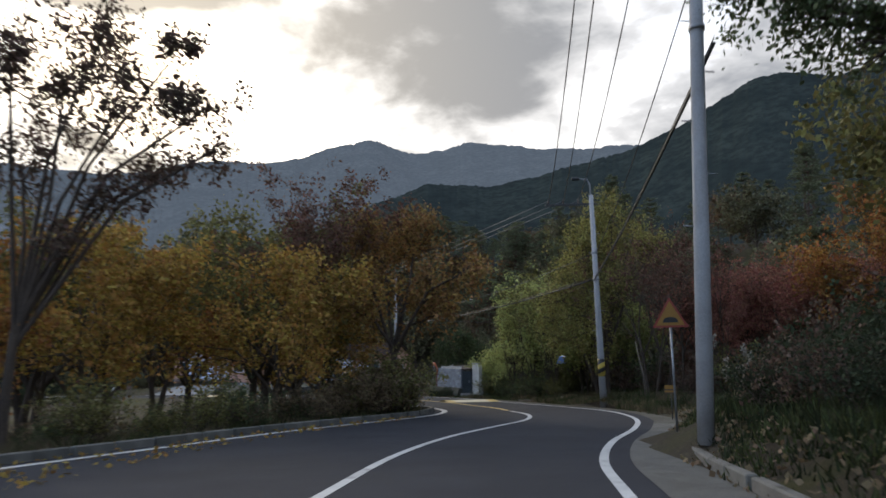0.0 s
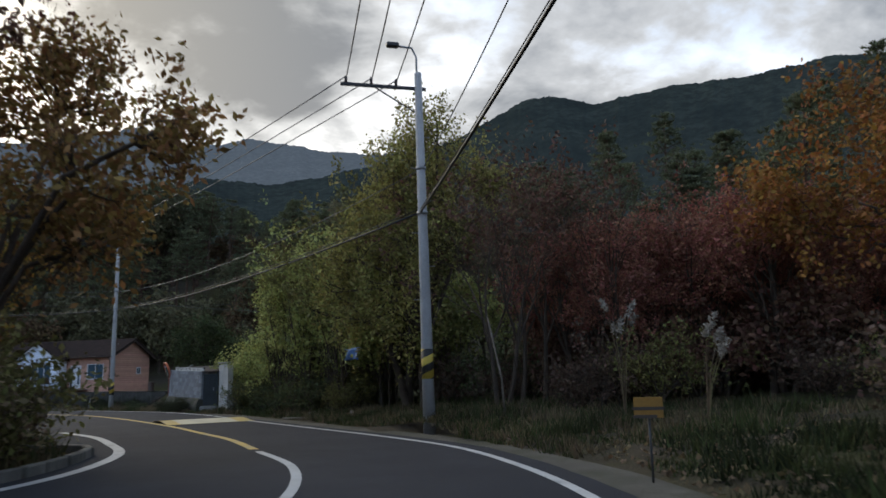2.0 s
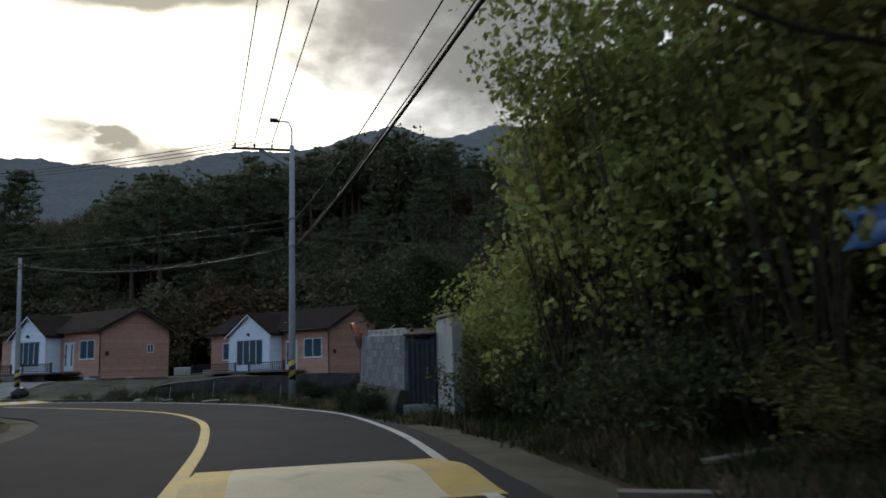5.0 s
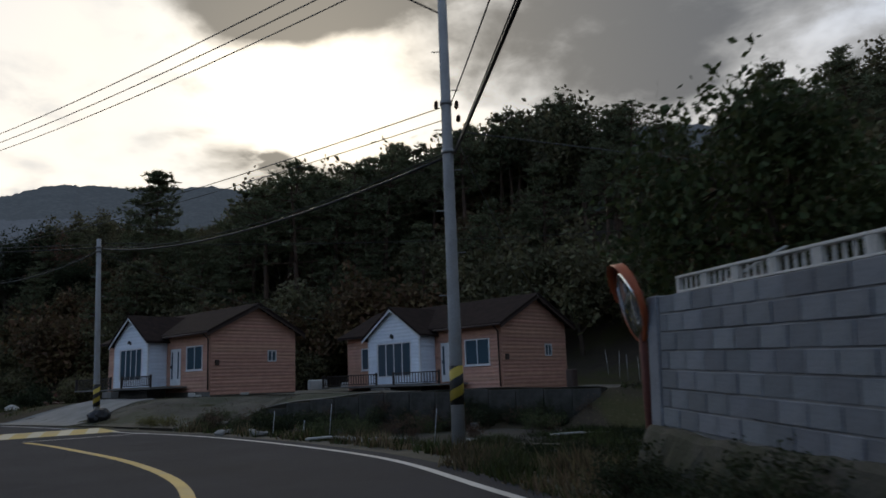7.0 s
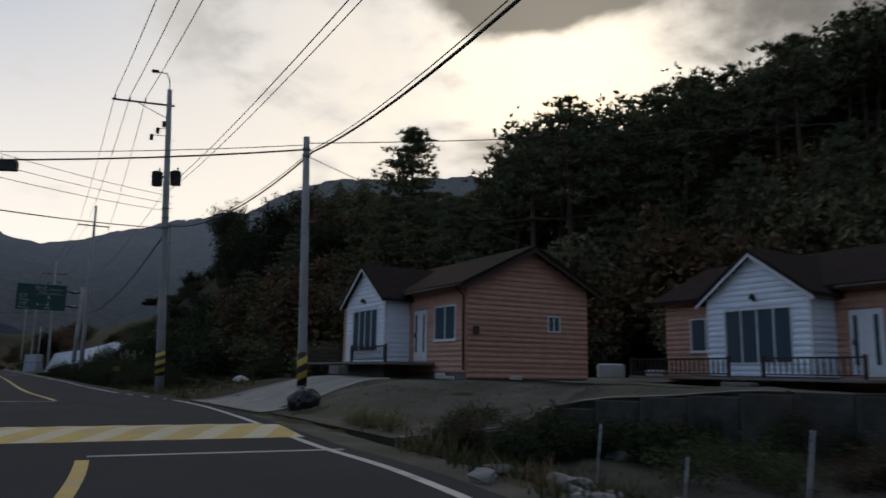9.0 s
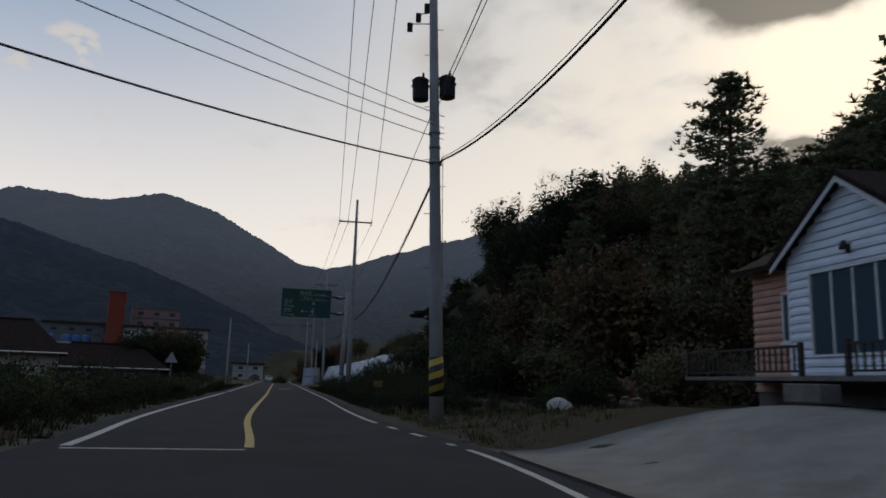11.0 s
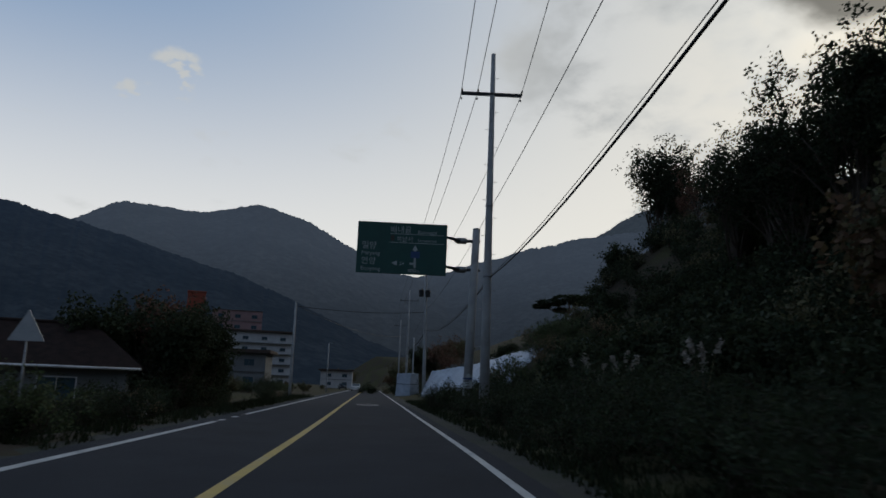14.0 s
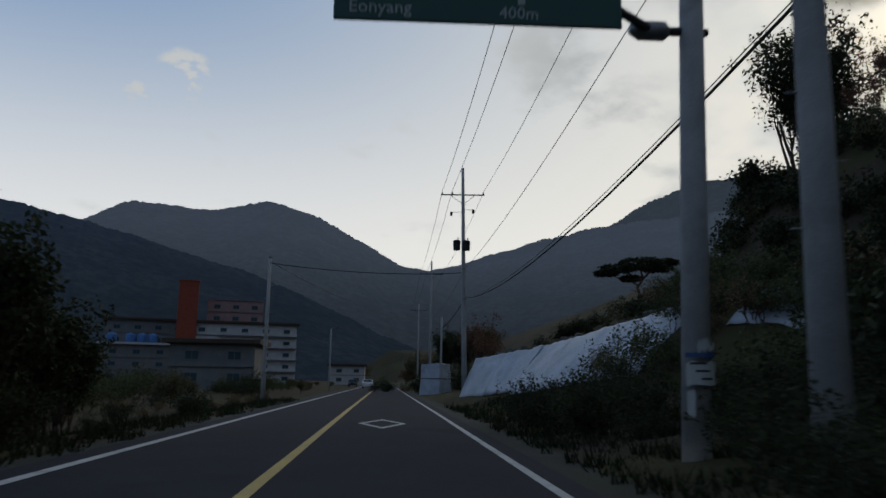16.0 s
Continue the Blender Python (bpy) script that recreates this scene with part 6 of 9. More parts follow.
def grow(rnd, start, way, length, radius, depth, spread, lift, tips, tubes, bend=0.25):
    """A limb and its forks; gathers tubes and the places where leaves sit."""
    pts, rad = [np.array(start, float)], [radius]
    d = np.array(way, float) / np.linalg.norm(way)
    steps = 4 if depth > 1 else 3 if depth else 2
    for i in range(steps):
        d = d + rnd.normal(0, bend * 0.35, 3) + np.array([0, 0, lift])
        d /= np.linalg.norm(d)
        pts.append(pts[-1] + d * length / steps)
        rad.append(radius * (1 - 0.55 * (i + 1) / steps))
    tubes.append((pts, rad, 7 if depth > 2 else 5 if depth > 1 else 4 if depth else 3))
    if depth <= 1:
        tips.extend(pts[1:])
    if depth == 0:
        return
    forks = 3 if depth > 1 else 4
    for k in range(forks):
        t = rnd.uniform(0.35, 1.0) if k else 1.0
        i = min(int(t * steps), steps)
        side = rnd.normal(size=3)
        side -= d * side.dot(d)
        side /= np.linalg.norm(side) + 1e-6
        w = d + side * spread * rnd.uniform(0.6, 1.3)
        grow(rnd, pts[i], w, length * rnd.uniform(0.55, 0.8), rad[i] * 0.62, depth - 1, spread, lift, tips, tubes, bend)


def merge(parts):
    verts, faces, k = [], [], 0
    for v, f in parts:
        verts.extend(v)
        faces.extend([tuple(i + k for i in q) for q in f])
        k += len(v)
    return verts, faces


def broadleaf(seed, height_, trunk, spread, leaves, size, leaf_mat, bark, depth=4, lift=0.05, stems=1, scatter=0.45, radius=None, limb=0.36):
    """Meshes of a tree: trunk with limbs, and a crown of single leaves."""
    rnd = np.random.RandomState(seed)
    tubes, tips = [], []
    for s in range(stems):
        lean = rnd.normal(0, 0.10 + 0.12 * (stems > 1), 2)
        base = np.array([rnd.normal(0, 0.25) * (stems > 1), rnd.normal(0, 0.25) * (stems > 1), -0.3])
        top = base + np.array([lean[0] * trunk, lean[1] * trunk, trunk + 0.3])
        r = radius or height_ * 0.018
        midp = (base + top) / 2 + rnd.normal(0, 0.05, 3)
        tubes.append(([base, midp, top], [r * 1.25, r, r * 0.85], 9))
        n = 4 if stems == 1 else 3
        for k in range(n):
            a = 2 * math.pi * k / n + rnd.uniform(-0.5, 0.5)
            w = np.array([math.cos(a) * spread, math.sin(a) * spread, 1.0])
            grow(rnd, top - np.array([0, 0, rnd.uniform(0, trunk * 0.25)]), w, height_ * limb, r * 0.6, depth - 1, 0.75 * spread + 0.2, lift, tips, tubes)
        grow(rnd, top, (lean[0], lean[1], 1), height_ * limb * 1.05, r * 0.7, depth - 1, 0.7 * spread + 0.2, lift, tips, tubes)
    wood = mesh_of("trunk", *merge([tube_data(p, q, s, False) for p, q, s in tubes]), bark, True)
    tips = np.array(tips)
    # leaves hang in clumps round the twigs
    per = 12
    knots = tips[rnd.randint(0, len(tips), leaves // per + 1)] + rnd.normal(0, scatter * 0.45, (leaves // per + 1, 3))
    c = np.repeat(knots, per, 0)[:leaves]
    c = c + rnd.normal(0, size * 1.15, (len(c), 3))
    c = c[c[:, 2] > 0.25]
    v, f = leaf_quads(c, size, rnd, long=1.3)
    return wood, mesh_of("crown", v, f, leaf_mat)


def reaching_tree(seed, foot, fork, clumps, leaves, size, leaf_mat, radius, droop=0.25):
    """A tree whose limbs reach out to uneven clumps of foliage, each (x, y, z, spread), all from the foot."""
    rnd = np.random.RandomState(seed)
    base = np.array((*foot, 0.0))
    local = [np.array(c[:3]) - base for c in clumps]
    top = np.array((0.1, 0.05, fork))
    tubes, cents = [([np.array((0, 0, -0.3)), top * 0.5 + rnd.normal(0, 0.06, 3), top], [radius * 1.25, radius, radius * 0.85], 9)], []
    total = sum(c[3] ** 2.4 for c in clumps)
    for p, c in zip(local, clumps):
        r = c[3]
        start = top * rnd.uniform(0.8, 1.0)
        elbow = start * 0.5 + p * 0.5 + np.array((*rnd.normal(0, 0.12, 2), 0.18 * np.linalg.norm(p[:2])))
        near = p - np.array((0, 0, 0.35 * r))
        tubes.append(([start, start * 0.45 + elbow * 0.55, elbow, elbow * 0.4 + near * 0.6, near], [radius * q for q in (0.55, 0.48, 0.4, 0.32, 0.24)], 6))
        tips = []
        for _ in range(6):
            w = rnd.normal(size=3) + np.array((0, 0, 0.35))
            grow(rnd, elbow * 0.25 + near * 0.75, w, r * rnd.uniform(0.7, 1.05), radius * 0.2, 2, 0.7, 0.02, tips, tubes)
        tips = np.array(tips)
        off = np.linalg.norm((tips - p) / (1.0, 1.0, 1.15), axis=1)
        tips = tips[off < r * 1.2]
        n = int(leaves * r ** 2.4 / total / 12) + 1
        knots = np.vstack([tips, p + rnd.normal(0, 0.42 * r, (len(tips), 3))])
        knots = knots[rnd.randint(0, len(knots), n)] + rnd.normal(0, 0.12, (n, 3))
        # leaves trail downwards from each twig
        q = np.repeat(knots, 12, 0) + rnd.normal(0, size * 1.1, (n * 12, 3))
        q[:, 2] -= np.abs(rnd.normal(0, droop, n * 12))
        cents.append(q)
    v, f = leaf_quads(np.vstack(cents), size, rnd, long=1.35)
    wood = mesh_of("trunk", *merge([tube_data(a, b, n_, False) for a, b, n_ in tubes]), BARK, True)
    return wood, mesh_of("crown", v, f, leaf_mat)


def pine(seed, height_, bare, width, layers=9, tufts=9):
    """Red pine: bare trunk below, flat uneven layers of needle tufts above."""
    rnd = np.random.RandomState(seed)
    tubes, cents = [], []
    bend = rnd.normal(0, 0.05, 2) * height_
    at = lambda t: np.array([bend[0] * t * t, bend[1] * t * t, height_ * t])
    tubes.append(([at(t) - np.array([0, 0, 0.4 * (t == 0)]) for t in np.linspace(0, 0.98, 7)], [height_ * 0.018 * (1.15 - t) for t in np.linspace(0, 1, 7)], 7))
    for k in range(layers):
        t = bare + (1 - bare) * (k + 0.5 * rnd.rand()) / layers
        p = at(t)
        reach = width * (1.05 - (t - bare) / (1 - bare)) ** 0.75 * rnd.uniform(0.7, 1.1) + 0.25
        n = rnd.randint(3, 6)
        a0 = rnd.uniform(0, 6.28)
        for j in range(n):
            a = a0 + 6.28 * j / n + rnd.uniform(-0.4, 0.4)
            r = reach * rnd.uniform(0.65, 1.1)
            e = p + np.array([math.cos(a) * r, math.sin(a) * r, rnd.uniform(-0.05, 0.22) * r])
            tubes.append(([p, (p + e) / 2 + np.array([0, 0, 0.05]), e], [0.05, 0.035, 0.015], 4))
            for _ in range(tufts):
                q = rnd.uniform(0.4, 1.05)
                cents.append(p + (e - p) * q + rnd.normal(0, 1, 3) * np.array([0.28, 0.28, 0.10]) * (0.5 + 0.4 * r))
    cents = np.array(cents)
    per = 11
    c = np.repeat(cents, per, 0)
    d = rnd.normal(size=(len(c), 3))
    d[:, 2] = np.abs(d[:, 2]) * 0.8 + 0.15
    d /= np.linalg.norm(d, axis=1)[:, None]
    s = np.cross(d, rnd.normal(size=d.shape))
    s /= np.linalg.norm(s, axis=1)[:, None]
    ln = rnd.uniform(0.22, 0.5, (len(c), 1))
    v = np.stack([c - s * 0.05, c + s * 0.05, c + d * ln], 1).reshape(-1, 3)
    f = np.arange(len(c))[:, None] * 3 + np.array([0, 1, 2])
    wood = mesh_of("trunk", *merge([tube_data(p, q, s_, False) for p, q, s_ in tubes]), PINE_BARK, True)
    return wood, mesh_of("crown", v, f, NEEDLE)


def plant(name, meshes, x, y, scale, label, category="tree", group="", z=None, turn=None, rnd=random):
    g = thing(name, pose(x, y, height(x, y) - 0.05 if z is None else z, 0, 0, rnd.uniform(0, 360) if turn is None else turn) @ Matrix.Diagonal((scale, scale, scale, 1)), label, category, group)
    child("trunk", meshes[0], g)
    child("crown", meshes[1], g)
    return g


R = random.Random(11)
# tall thin tree with dark red leaves by the kerb
EDGE_TREE = reaching_tree(21, (-9.1, 21.6), 2.6, [(-6.4, 22.3, 8.9, 0.95), (-5.5, 22.2, 7.7, 0.8), (-6.5, 22.8, 6.7, 0.85), (-7.3, 21.9, 5.7, 0.7), (-8.5, 21.9, 8.2, 0.95), (-9.2, 21.0, 8.6, 0.95), (-9.3, 21.9, 6.5, 0.85), (-7.1, 21.5, 7.5, 0.8), (-5.4, 22.8, 6.9, 0.55), (-8.1, 21.6, 4.6, 0.55), (-7.9, 22.2, 9.6, 1.0)], 9500, 0.1, LEAF_DUSK, 0.105, 0.15)
plant("tree", EDGE_TREE, -9.1, 21.6, 1.0, "slender tree with sparse maroon leaves and dark upright limbs", turn=0, rnd=R)

OCHRE = [broadleaf(31, 8.0, 1.6, 0.75, 13000, 0.145, LEAF_OCHRE, BARK, 4, 0.02, stems=2), broadleaf(32, 9.0, 2.0, 0.65, 13000, 0.145, LEAF_OLIVE, BARK, 4, 0.03, stems=2), broadleaf(33, 8.0, 1.8, 0.7, 12000, 0.145, LEAF_ORANGE, BARK, 4, 0.03)]
LABEL_O = ["broad tree with ochre autumn leaves and low dark limbs", "tree with brown-olive autumn leaves", "tree with orange-brown autumn leaves"]
for x, y, sc, k in ((-5.9, 32.7, 0.82, 0), (-6.4, 41.6, 0.72, 0), (-8.5, 38.6, 1.05, 1), (-11.7, 31, 0.95, 0), (-8.6, 46.4, 1.0, 0), (-13.1, 43.1, 1.1, 2), (-16.8, 35.5, 1.0, 1), (-16.2, 25.9, 0.95, 2), (-21.2, 44.4, 1.15, 0), (-18.9, 53.9, 1.1, 1), (-26.4, 34, 1.2, 1), (-11.3, 51.7, 0.9, 1), (-23.9, 24.3, 1.1, 0), (-30.8, 45.7, 1.2, 2), (-11.5, 22.4, 0.62, 2), (-15.6, 17.2, 0.7, 0)):
    plant("tree", OCHRE[k], x, y, sc, LABEL_O[k], group="autumn trees inside the bend", rnd=R)

# tall thin trees with dark leaves between them
TALL = [broadleaf(34, 11.5, 4.0, 0.45, 8000, 0.14, LEAF_OLIVE, BARK, 4, 0.08, scatter=0.32, radius=0.14), broadleaf(35, 12, 4.2, 0.45, 7500, 0.15, LEAF_MAROON, BARK, 4, 0.08, scatter=0.34, radius=0.15)]
for x, y, k, sc in ((-4.9, 35.0, 1, 0.72), (-6.6, 43.8, 0, 0.68)):
    plant("tree", TALL[k], x, y, sc, "tall slender tree with sparse dark reddish leaves", group="autumn trees inside the bend", rnd=R)
KERB_TREE = reaching_tree(39, (-2.6, 35.6), 2.6, [(0.35, 33.5, 5.6, 1.05), (-0.7, 34.3, 5.0, 0.9), (-1.7, 37.2, 7.6, 1.35), (-3.0, 37.0, 6.9, 1.3), (-4.0, 36.6, 7.4, 1.2), (-2.2, 36.0, 5.0, 1.2), (-0.9, 36.0, 4.2, 1.0), (-3.6, 35.4, 4.3, 1.1)], 11500, 0.12, LEAF_KERB, 0.13)
plant("tree", KERB_TREE, -2.6, 35.6, 1.0, "spreading tree with dry ochre leaves by the kerb", group="autumn trees inside the bend", turn=0, rnd=R)
# leafy spires above the shrubs by the gate
SPIRE = broadleaf(36, 8.8, 1.6, 0.28, 7000, 0.14, LEAF_GREEN, BARK, 4, 0.14, stems=3, scatter=0.30, radius=0.07)
for x, y, sc in ((7.5, 55.3, 0.72), (8.2, 53.6, 0.82), (5.2, 58.0, 0.55), (8.4, 51.6, 0.82), (7.2, 50.2, 0.8)):
    plant("tree", SPIRE, x, y, sc, "upright leafy olive-green tree among the shrubs", group="spires by the gate", rnd=R)

THIN = broadleaf(38, 8.6, 1.2, 0.15, 3600, 0.13, LEAF_GREEN, BARK, 4, 0.2, stems=3, scatter=0.24, radius=0.05)
for x, y, sc in ((5.2, 56.5, 0.9), (4.2, 58.2, 0.74), (6.2, 57.2, 0.78), (3.5, 57.6, 0.7), (4.9, 54.2, 0.92), (4.3, 55.2, 0.86), (5.4, 52.6, 0.78), (5.8, 51.2, 0.8), (3.7, 56.6, 0.8)):
    plant("tree", THIN, x, y, sc, "narrow upright green tree among the shrubs", group="spires by the gate", rnd=R)

plant("tree", broadleaf(37, 9.5, 2.4, 0.5, 11000, 0.15, LEAF_OLIVE, BARK, 4, 0.06, stems=2, scatter=0.35), 7.9, 48.6, 0.88, "dense olive-green roadside tree with hanging leaves", rnd=R)

# tall tree hanging over the road's right side at the start
OVERHANG = reaching_tree(41, (9.6, 17.3), 3.2, [(4.3, 17.8, 6.8, 0.5), (4.9, 17.6, 6.4, 0.65), (5.5, 17.4, 6.0, 0.7), (6.1, 17.1, 5.4, 0.7), (5.8, 17.2, 6.8, 0.75), (6.5, 16.9, 6.1, 0.8), (7.4, 17.1, 6.9, 1.0), (8.6, 17.3, 7.6, 1.2), (7.9, 16.9, 5.6, 0.9), (9.8, 17.6, 8.0, 1.2), (10.6, 17.2, 6.6, 1.1)], 14000, 0.095, LEAF_DARK, 0.15, 0.2)
plant("tree", OVERHANG, 9.6, 17.3, 1.0, "dark leafy tree leaning over the roadside", turn=0, rnd=R)
plant("tree", broadleaf(42, 11, 3.2, 0.62, 12000, 0.16, LEAF_ORANGE, BARK, 4, 0.03), 18.2, 35.3, 0.76, "tree with orange-yellow leaves on the bank", rnd=R)
plant("tree", broadleaf(43, 10, 3.0, 0.6, 9000, 0.16, LEAF_BROWN, BARK, 4, 0.03), 17.5, 27.5, 1.05, "tree with brown autumn leaves on the bank", rnd=R)
plant("tree", broadleaf(44, 10, 3.0, 0.6, 9000, 0.16, LEAF_OLIVE, BARK, 4, 0.03), 12.5, 21, 0.95, "tree with olive leaves on the bank", rnd=R)

# thicket of rust-red sumac behind the verge
SUMAC = [broadleaf(51, 6.5, 2.2, 0.42, 12000, 0.10, LEAF_RED, BARK, 4, 0.06, stems=3, scatter=0.42), broadleaf(52, 6.0, 2.0, 0.45, 12000, 0.10, LEAF_RED, BARK, 4, 0.06, stems=3, scatter=0.48)]
for i in range(30):
    t = (i % 15) / 14
    back = 0 if i < 15 else 1
    x, y = 11.3 + 12.5 * t + 3.0 * back + R.uniform(-0.8, 0.8), 43.0 - 7.5 * t + 4.5 * back + R.uniform(-0.9, 0.9)
    plant("sumac", SUMAC[i % 2], x, y, R.uniform(0.74, 1.08) * (0.74 + 0.08 * back), "slender sumac with rust-red autumn leaves", "small tree", "red thicket on the bank", rnd=R)
# dusky maroon growth below the red crowns
MAROON_B = broadleaf(54, 3.2, 0.3, 0.8, 4200, 0.12, LEAF_MAROON, BARK, 3, 0.05, stems=4, scatter=0.4, radius=0.03)
for i in range(26):
    t = R.uniform(0, 1)
    x, y = 10.4 + 13.0 * t + R.uniform(0, 3.5), 42.5 - 7.5 * t + R.uniform(0, 5)
    plant("shrub", MAROON_B, x, y, R.uniform(0.8, 1.25), "dusky maroon shrub below the sumac", "shrub", "maroon undergrowth", rnd=R)
# nearly bare trees in front of it
BARE = broadleaf(53, 8.5, 2.6, 0.5, 1500, 0.13, LEAF_MAROON, BARK, 5, 0.06, stems=2, scatter=0.3, radius=0.075)
for x, y, sc in ((9.0, 42.3, 0.84), (10.6, 43.6, 0.88), (12.2, 41.6, 0.8), (11.8, 50.8, 0.9), (14, 47.8, 0.7), (10.2, 54.2, 1.1), (17.5, 42.3, 0.7)):
    plant("bare_tree", BARE, x, y, sc, "nearly bare tree with few dark leaves", "tree", "bare trees", rnd=R)

# yellow-green shrubs by the gate and the tall tree over them
SHRUB_G = [broadleaf(61, 4.6, 0.5, 0.75, 11000, 0.115, LEAF_GREEN, BARK_PALE, 4, 0.06, stems=4, scatter=0.36, radius=0.06), broadleaf(62, 5.0, 0.6, 0.7, 11000, 0.115, LEAF_GREEN, BARK_PALE, 4, 0.08, stems=4, scatter=0.36, radius=0.06)]
for x, y, sc, k in ((4.4, 58, 0.95, 0), (5.7, 55, 1.1, 1), (3.6, 60.9, 0.85, 1), (7.3, 52.2, 1.15, 0), (8.3, 56, 1.3, 1), (6.5, 59.6, 1.25, 0), (2.1, 64.1, 0.75, 0), (9.5, 50.1, 1.15, 1), (8.2, 50.6, 1.25, 0), (6.9, 54.2, 1.3, 1)):
    plant("shrub", SHRUB_G[k], x, y, sc, "tall shrub with yellow-green leaves beside the garden wall", "shrub", "shrubs by the gate", rnd=R)
VERGE_TREE = reaching_tree(63, (7.8, 46.3), 3.0, [(7.5, 46.1, 9.6, 1.35), (8.6, 46.4, 8.3, 1.4), (7.0, 46.0, 8.0, 1.2), (6.2, 46.3, 6.8, 1.3), (7.6, 45.8, 6.2, 1.4), (5.3, 46.5, 5.6, 1.1), (4.8, 46.9, 4.4, 0.9), (6.4, 45.7, 4.8, 1.3), (5.7, 46.2, 3.4, 1.1), (6.9, 45.3, 3.4, 1.1), (9.6, 46.6, 9.0, 1.2), (8.4, 46.2, 10.5, 1.1), (10.8, 47.0, 8.4, 1.1), (6.7, 46.2, 9.0, 0.9)], 22000, 0.102, LEAF_VERGE, 0.14, 0.4)
plant("tree", VERGE_TREE, 7.8, 46.3, 1.0, "tall verge tree with hanging olive and ochre leaves", turn=0, rnd=R)
GARDEN_TREE = reaching_tree(65, (0.4, 68.9), 2.4, [(-0.2, 68.2, 5.7, 0.6), (-0.6, 68.7, 4.8, 0.95), (0.5, 68.6, 5.2, 0.8), (-1.4, 68.9, 4.0, 0.75), (0.6, 68.9, 4.4, 1.05), (1.7, 69.1, 4.0, 1.1), (-0.5, 68.6, 3.2, 0.9), (0.9, 68.7, 3.1, 0.95), (2.4, 69.4, 3.3, 1.0)], 12000, 0.11, LEAF_GARDEN, 0.11)
plant("tree", GARDEN_TREE, 0.4, 68.9, 1.0, "dense dark green tree behind the block wall", turn=0, rnd=R)

# low brush along the bank and the kerb
BRUSH = [broadleaf(71, 1.7, 0.2, 1.0, 2300, 0.068, LEAF_OLIVE, BARK, 2, 0.03, stems=5, limb=0.55, scatter=0.22, radius=0.02), broadleaf(72, 1.5, 0.2, 1.0, 1900, 0.062, LEAF_BROWN, BARK, 2, 0.03, stems=5, limb=0.55, scatter=0.22, radius=0.02), broadleaf(73, 1.6, 0.2, 1.0, 2300, 0.068, LEAF_DARK, BARK, 2, 0.03, stems=5, limb=0.55, scatter=0.22, radius=0.02), broadleaf(74, 1.6, 0.2, 1.0, 2400, 0.068, LEAF_EVERGREEN, BARK, 2, 0.03, stems=5, limb=0.55, scatter=0.22, radius=0.02), broadleaf(75, 1.6, 0.2, 1.0, 1500, 0.07, LEAF_DUSK, BARK, 2, 0.06, stems=6, limb=0.55, scatter=0.24, radius=0.02)]
BRUSH_L = ["low olive-green bramble brush", "dry brown brush with thin stems", "low dark green leafy brush", "low blackish-green leafy brush", "low dusky maroon-brown brush"]


def thicket(name, picks, label):
    """Many bushes as one mesh: picks are (trunk and crown meshes, matrix)."""
    verts, faces, mats, slots, k = [], [], [], [], 0
    for meshes, m in picks:
        for me in meshes:
            v = np.empty(len(me.vertices) * 3)
            me.vertices.foreach_get("co", v)
            v = v.reshape(-1, 3) @ np.array(m.to_3x3()).T + np.array(m.translation)
            f = np.empty(len(me.loops), int)
            me.loops.foreach_get("vertex_index", f)
            verts.append(v)
            faces.append(f.reshape(-1, 4) + k)
            if me.materials[0] not in slots:
                slots.append(me.materials[0])
            mats += [slots.index(me.materials[0])] * (len(f) // 4)
            k += len(v)
    me = mesh_of(name, np.vstack(verts), np.vstack(faces))
    for m in slots:
        me.materials.append(m)
    me.polygons.foreach_set("material_index", mats)
    return thing(name, me=me, label=label, category="brush", kind="stuff")


def brush(s0, s1, n0, n1, count, kinds, lo, hi, group, joined=""):
    picks = []
    for _ in range(count):
        s, n = R.uniform(s0, s1), R.uniform(n0, n1)
        x, y = on_line(s, n - (float(np.interp(s, ARC, LEFT_W)) - 3.1 if n < 0 else 0))
        k = R.choice(kinds)
        if n < 0 and 28 < y < 48 and x > 0.6 - 0.257 * (y - 23.2):
            continue
        if joined:
            picks.append((BRUSH[k], pose(x, y, height(x, y) - 0.05, 0, 0, R.uniform(0, 360)) @ Matrix.Diagonal((*(R.uniform(lo, hi),) * 3, 1))))
        else:
            plant("bush", BRUSH[k], x, y, R.uniform(lo, hi), BRUSH_L[k], "bush", group, rnd=R)
    if joined:
        thicket("brush", picks, joined)


BRUSH_FOOT = BRUSH[3]
wall_and_gate()
S_OF = lambda x, y: float(to_line(x, y)[0][0])
brush(S_OF(-2.5, 8.1), S_OF(-0.5, 20.5), 6.6, 12, 24, (3, 3, 4), 0.7, 1.3, "brush on the bank")
brush(S_OF(-2.2, 10.0), S_OF(0.2, 25.0), 6.2, 9.5, 32, (3, 3, 4), 0.5, 0.9, "brush on the bank")
brush(S_OF(-0.5, 20.5), S_OF(2.3, 32.9), 7.5, 16, 30, (3, 4, 4, 2), 0.8, 1.5, "brush on the bank")
brush(S_OF(2.3, 32.9), S_OF(-0.8, 50.3), 8.0, 20, 46, (4, 4, 1, 0, 2), 0.8, 1.5, "brush on the bank")
brush(S_OF(-0.1, 48.0), S_GATE - 1, 5.6, 8.0, 24, (2, 0, 2), 0.6, 1.1, "brush below the shrubs")
brush(S_OF(-2.6, 5.2), S_OF(2.6, 38.6), -8.5, -4.8, 36, (0, 1, 1, 2), 0.55, 1.1, "brush inside the bend")
brush(S_OF(2.3, 31.9), S_OF(1.2, 42.5), -6.5, -4.4, 22, (1, 1, 0), 0.9, 1.5, "brush inside the bend")
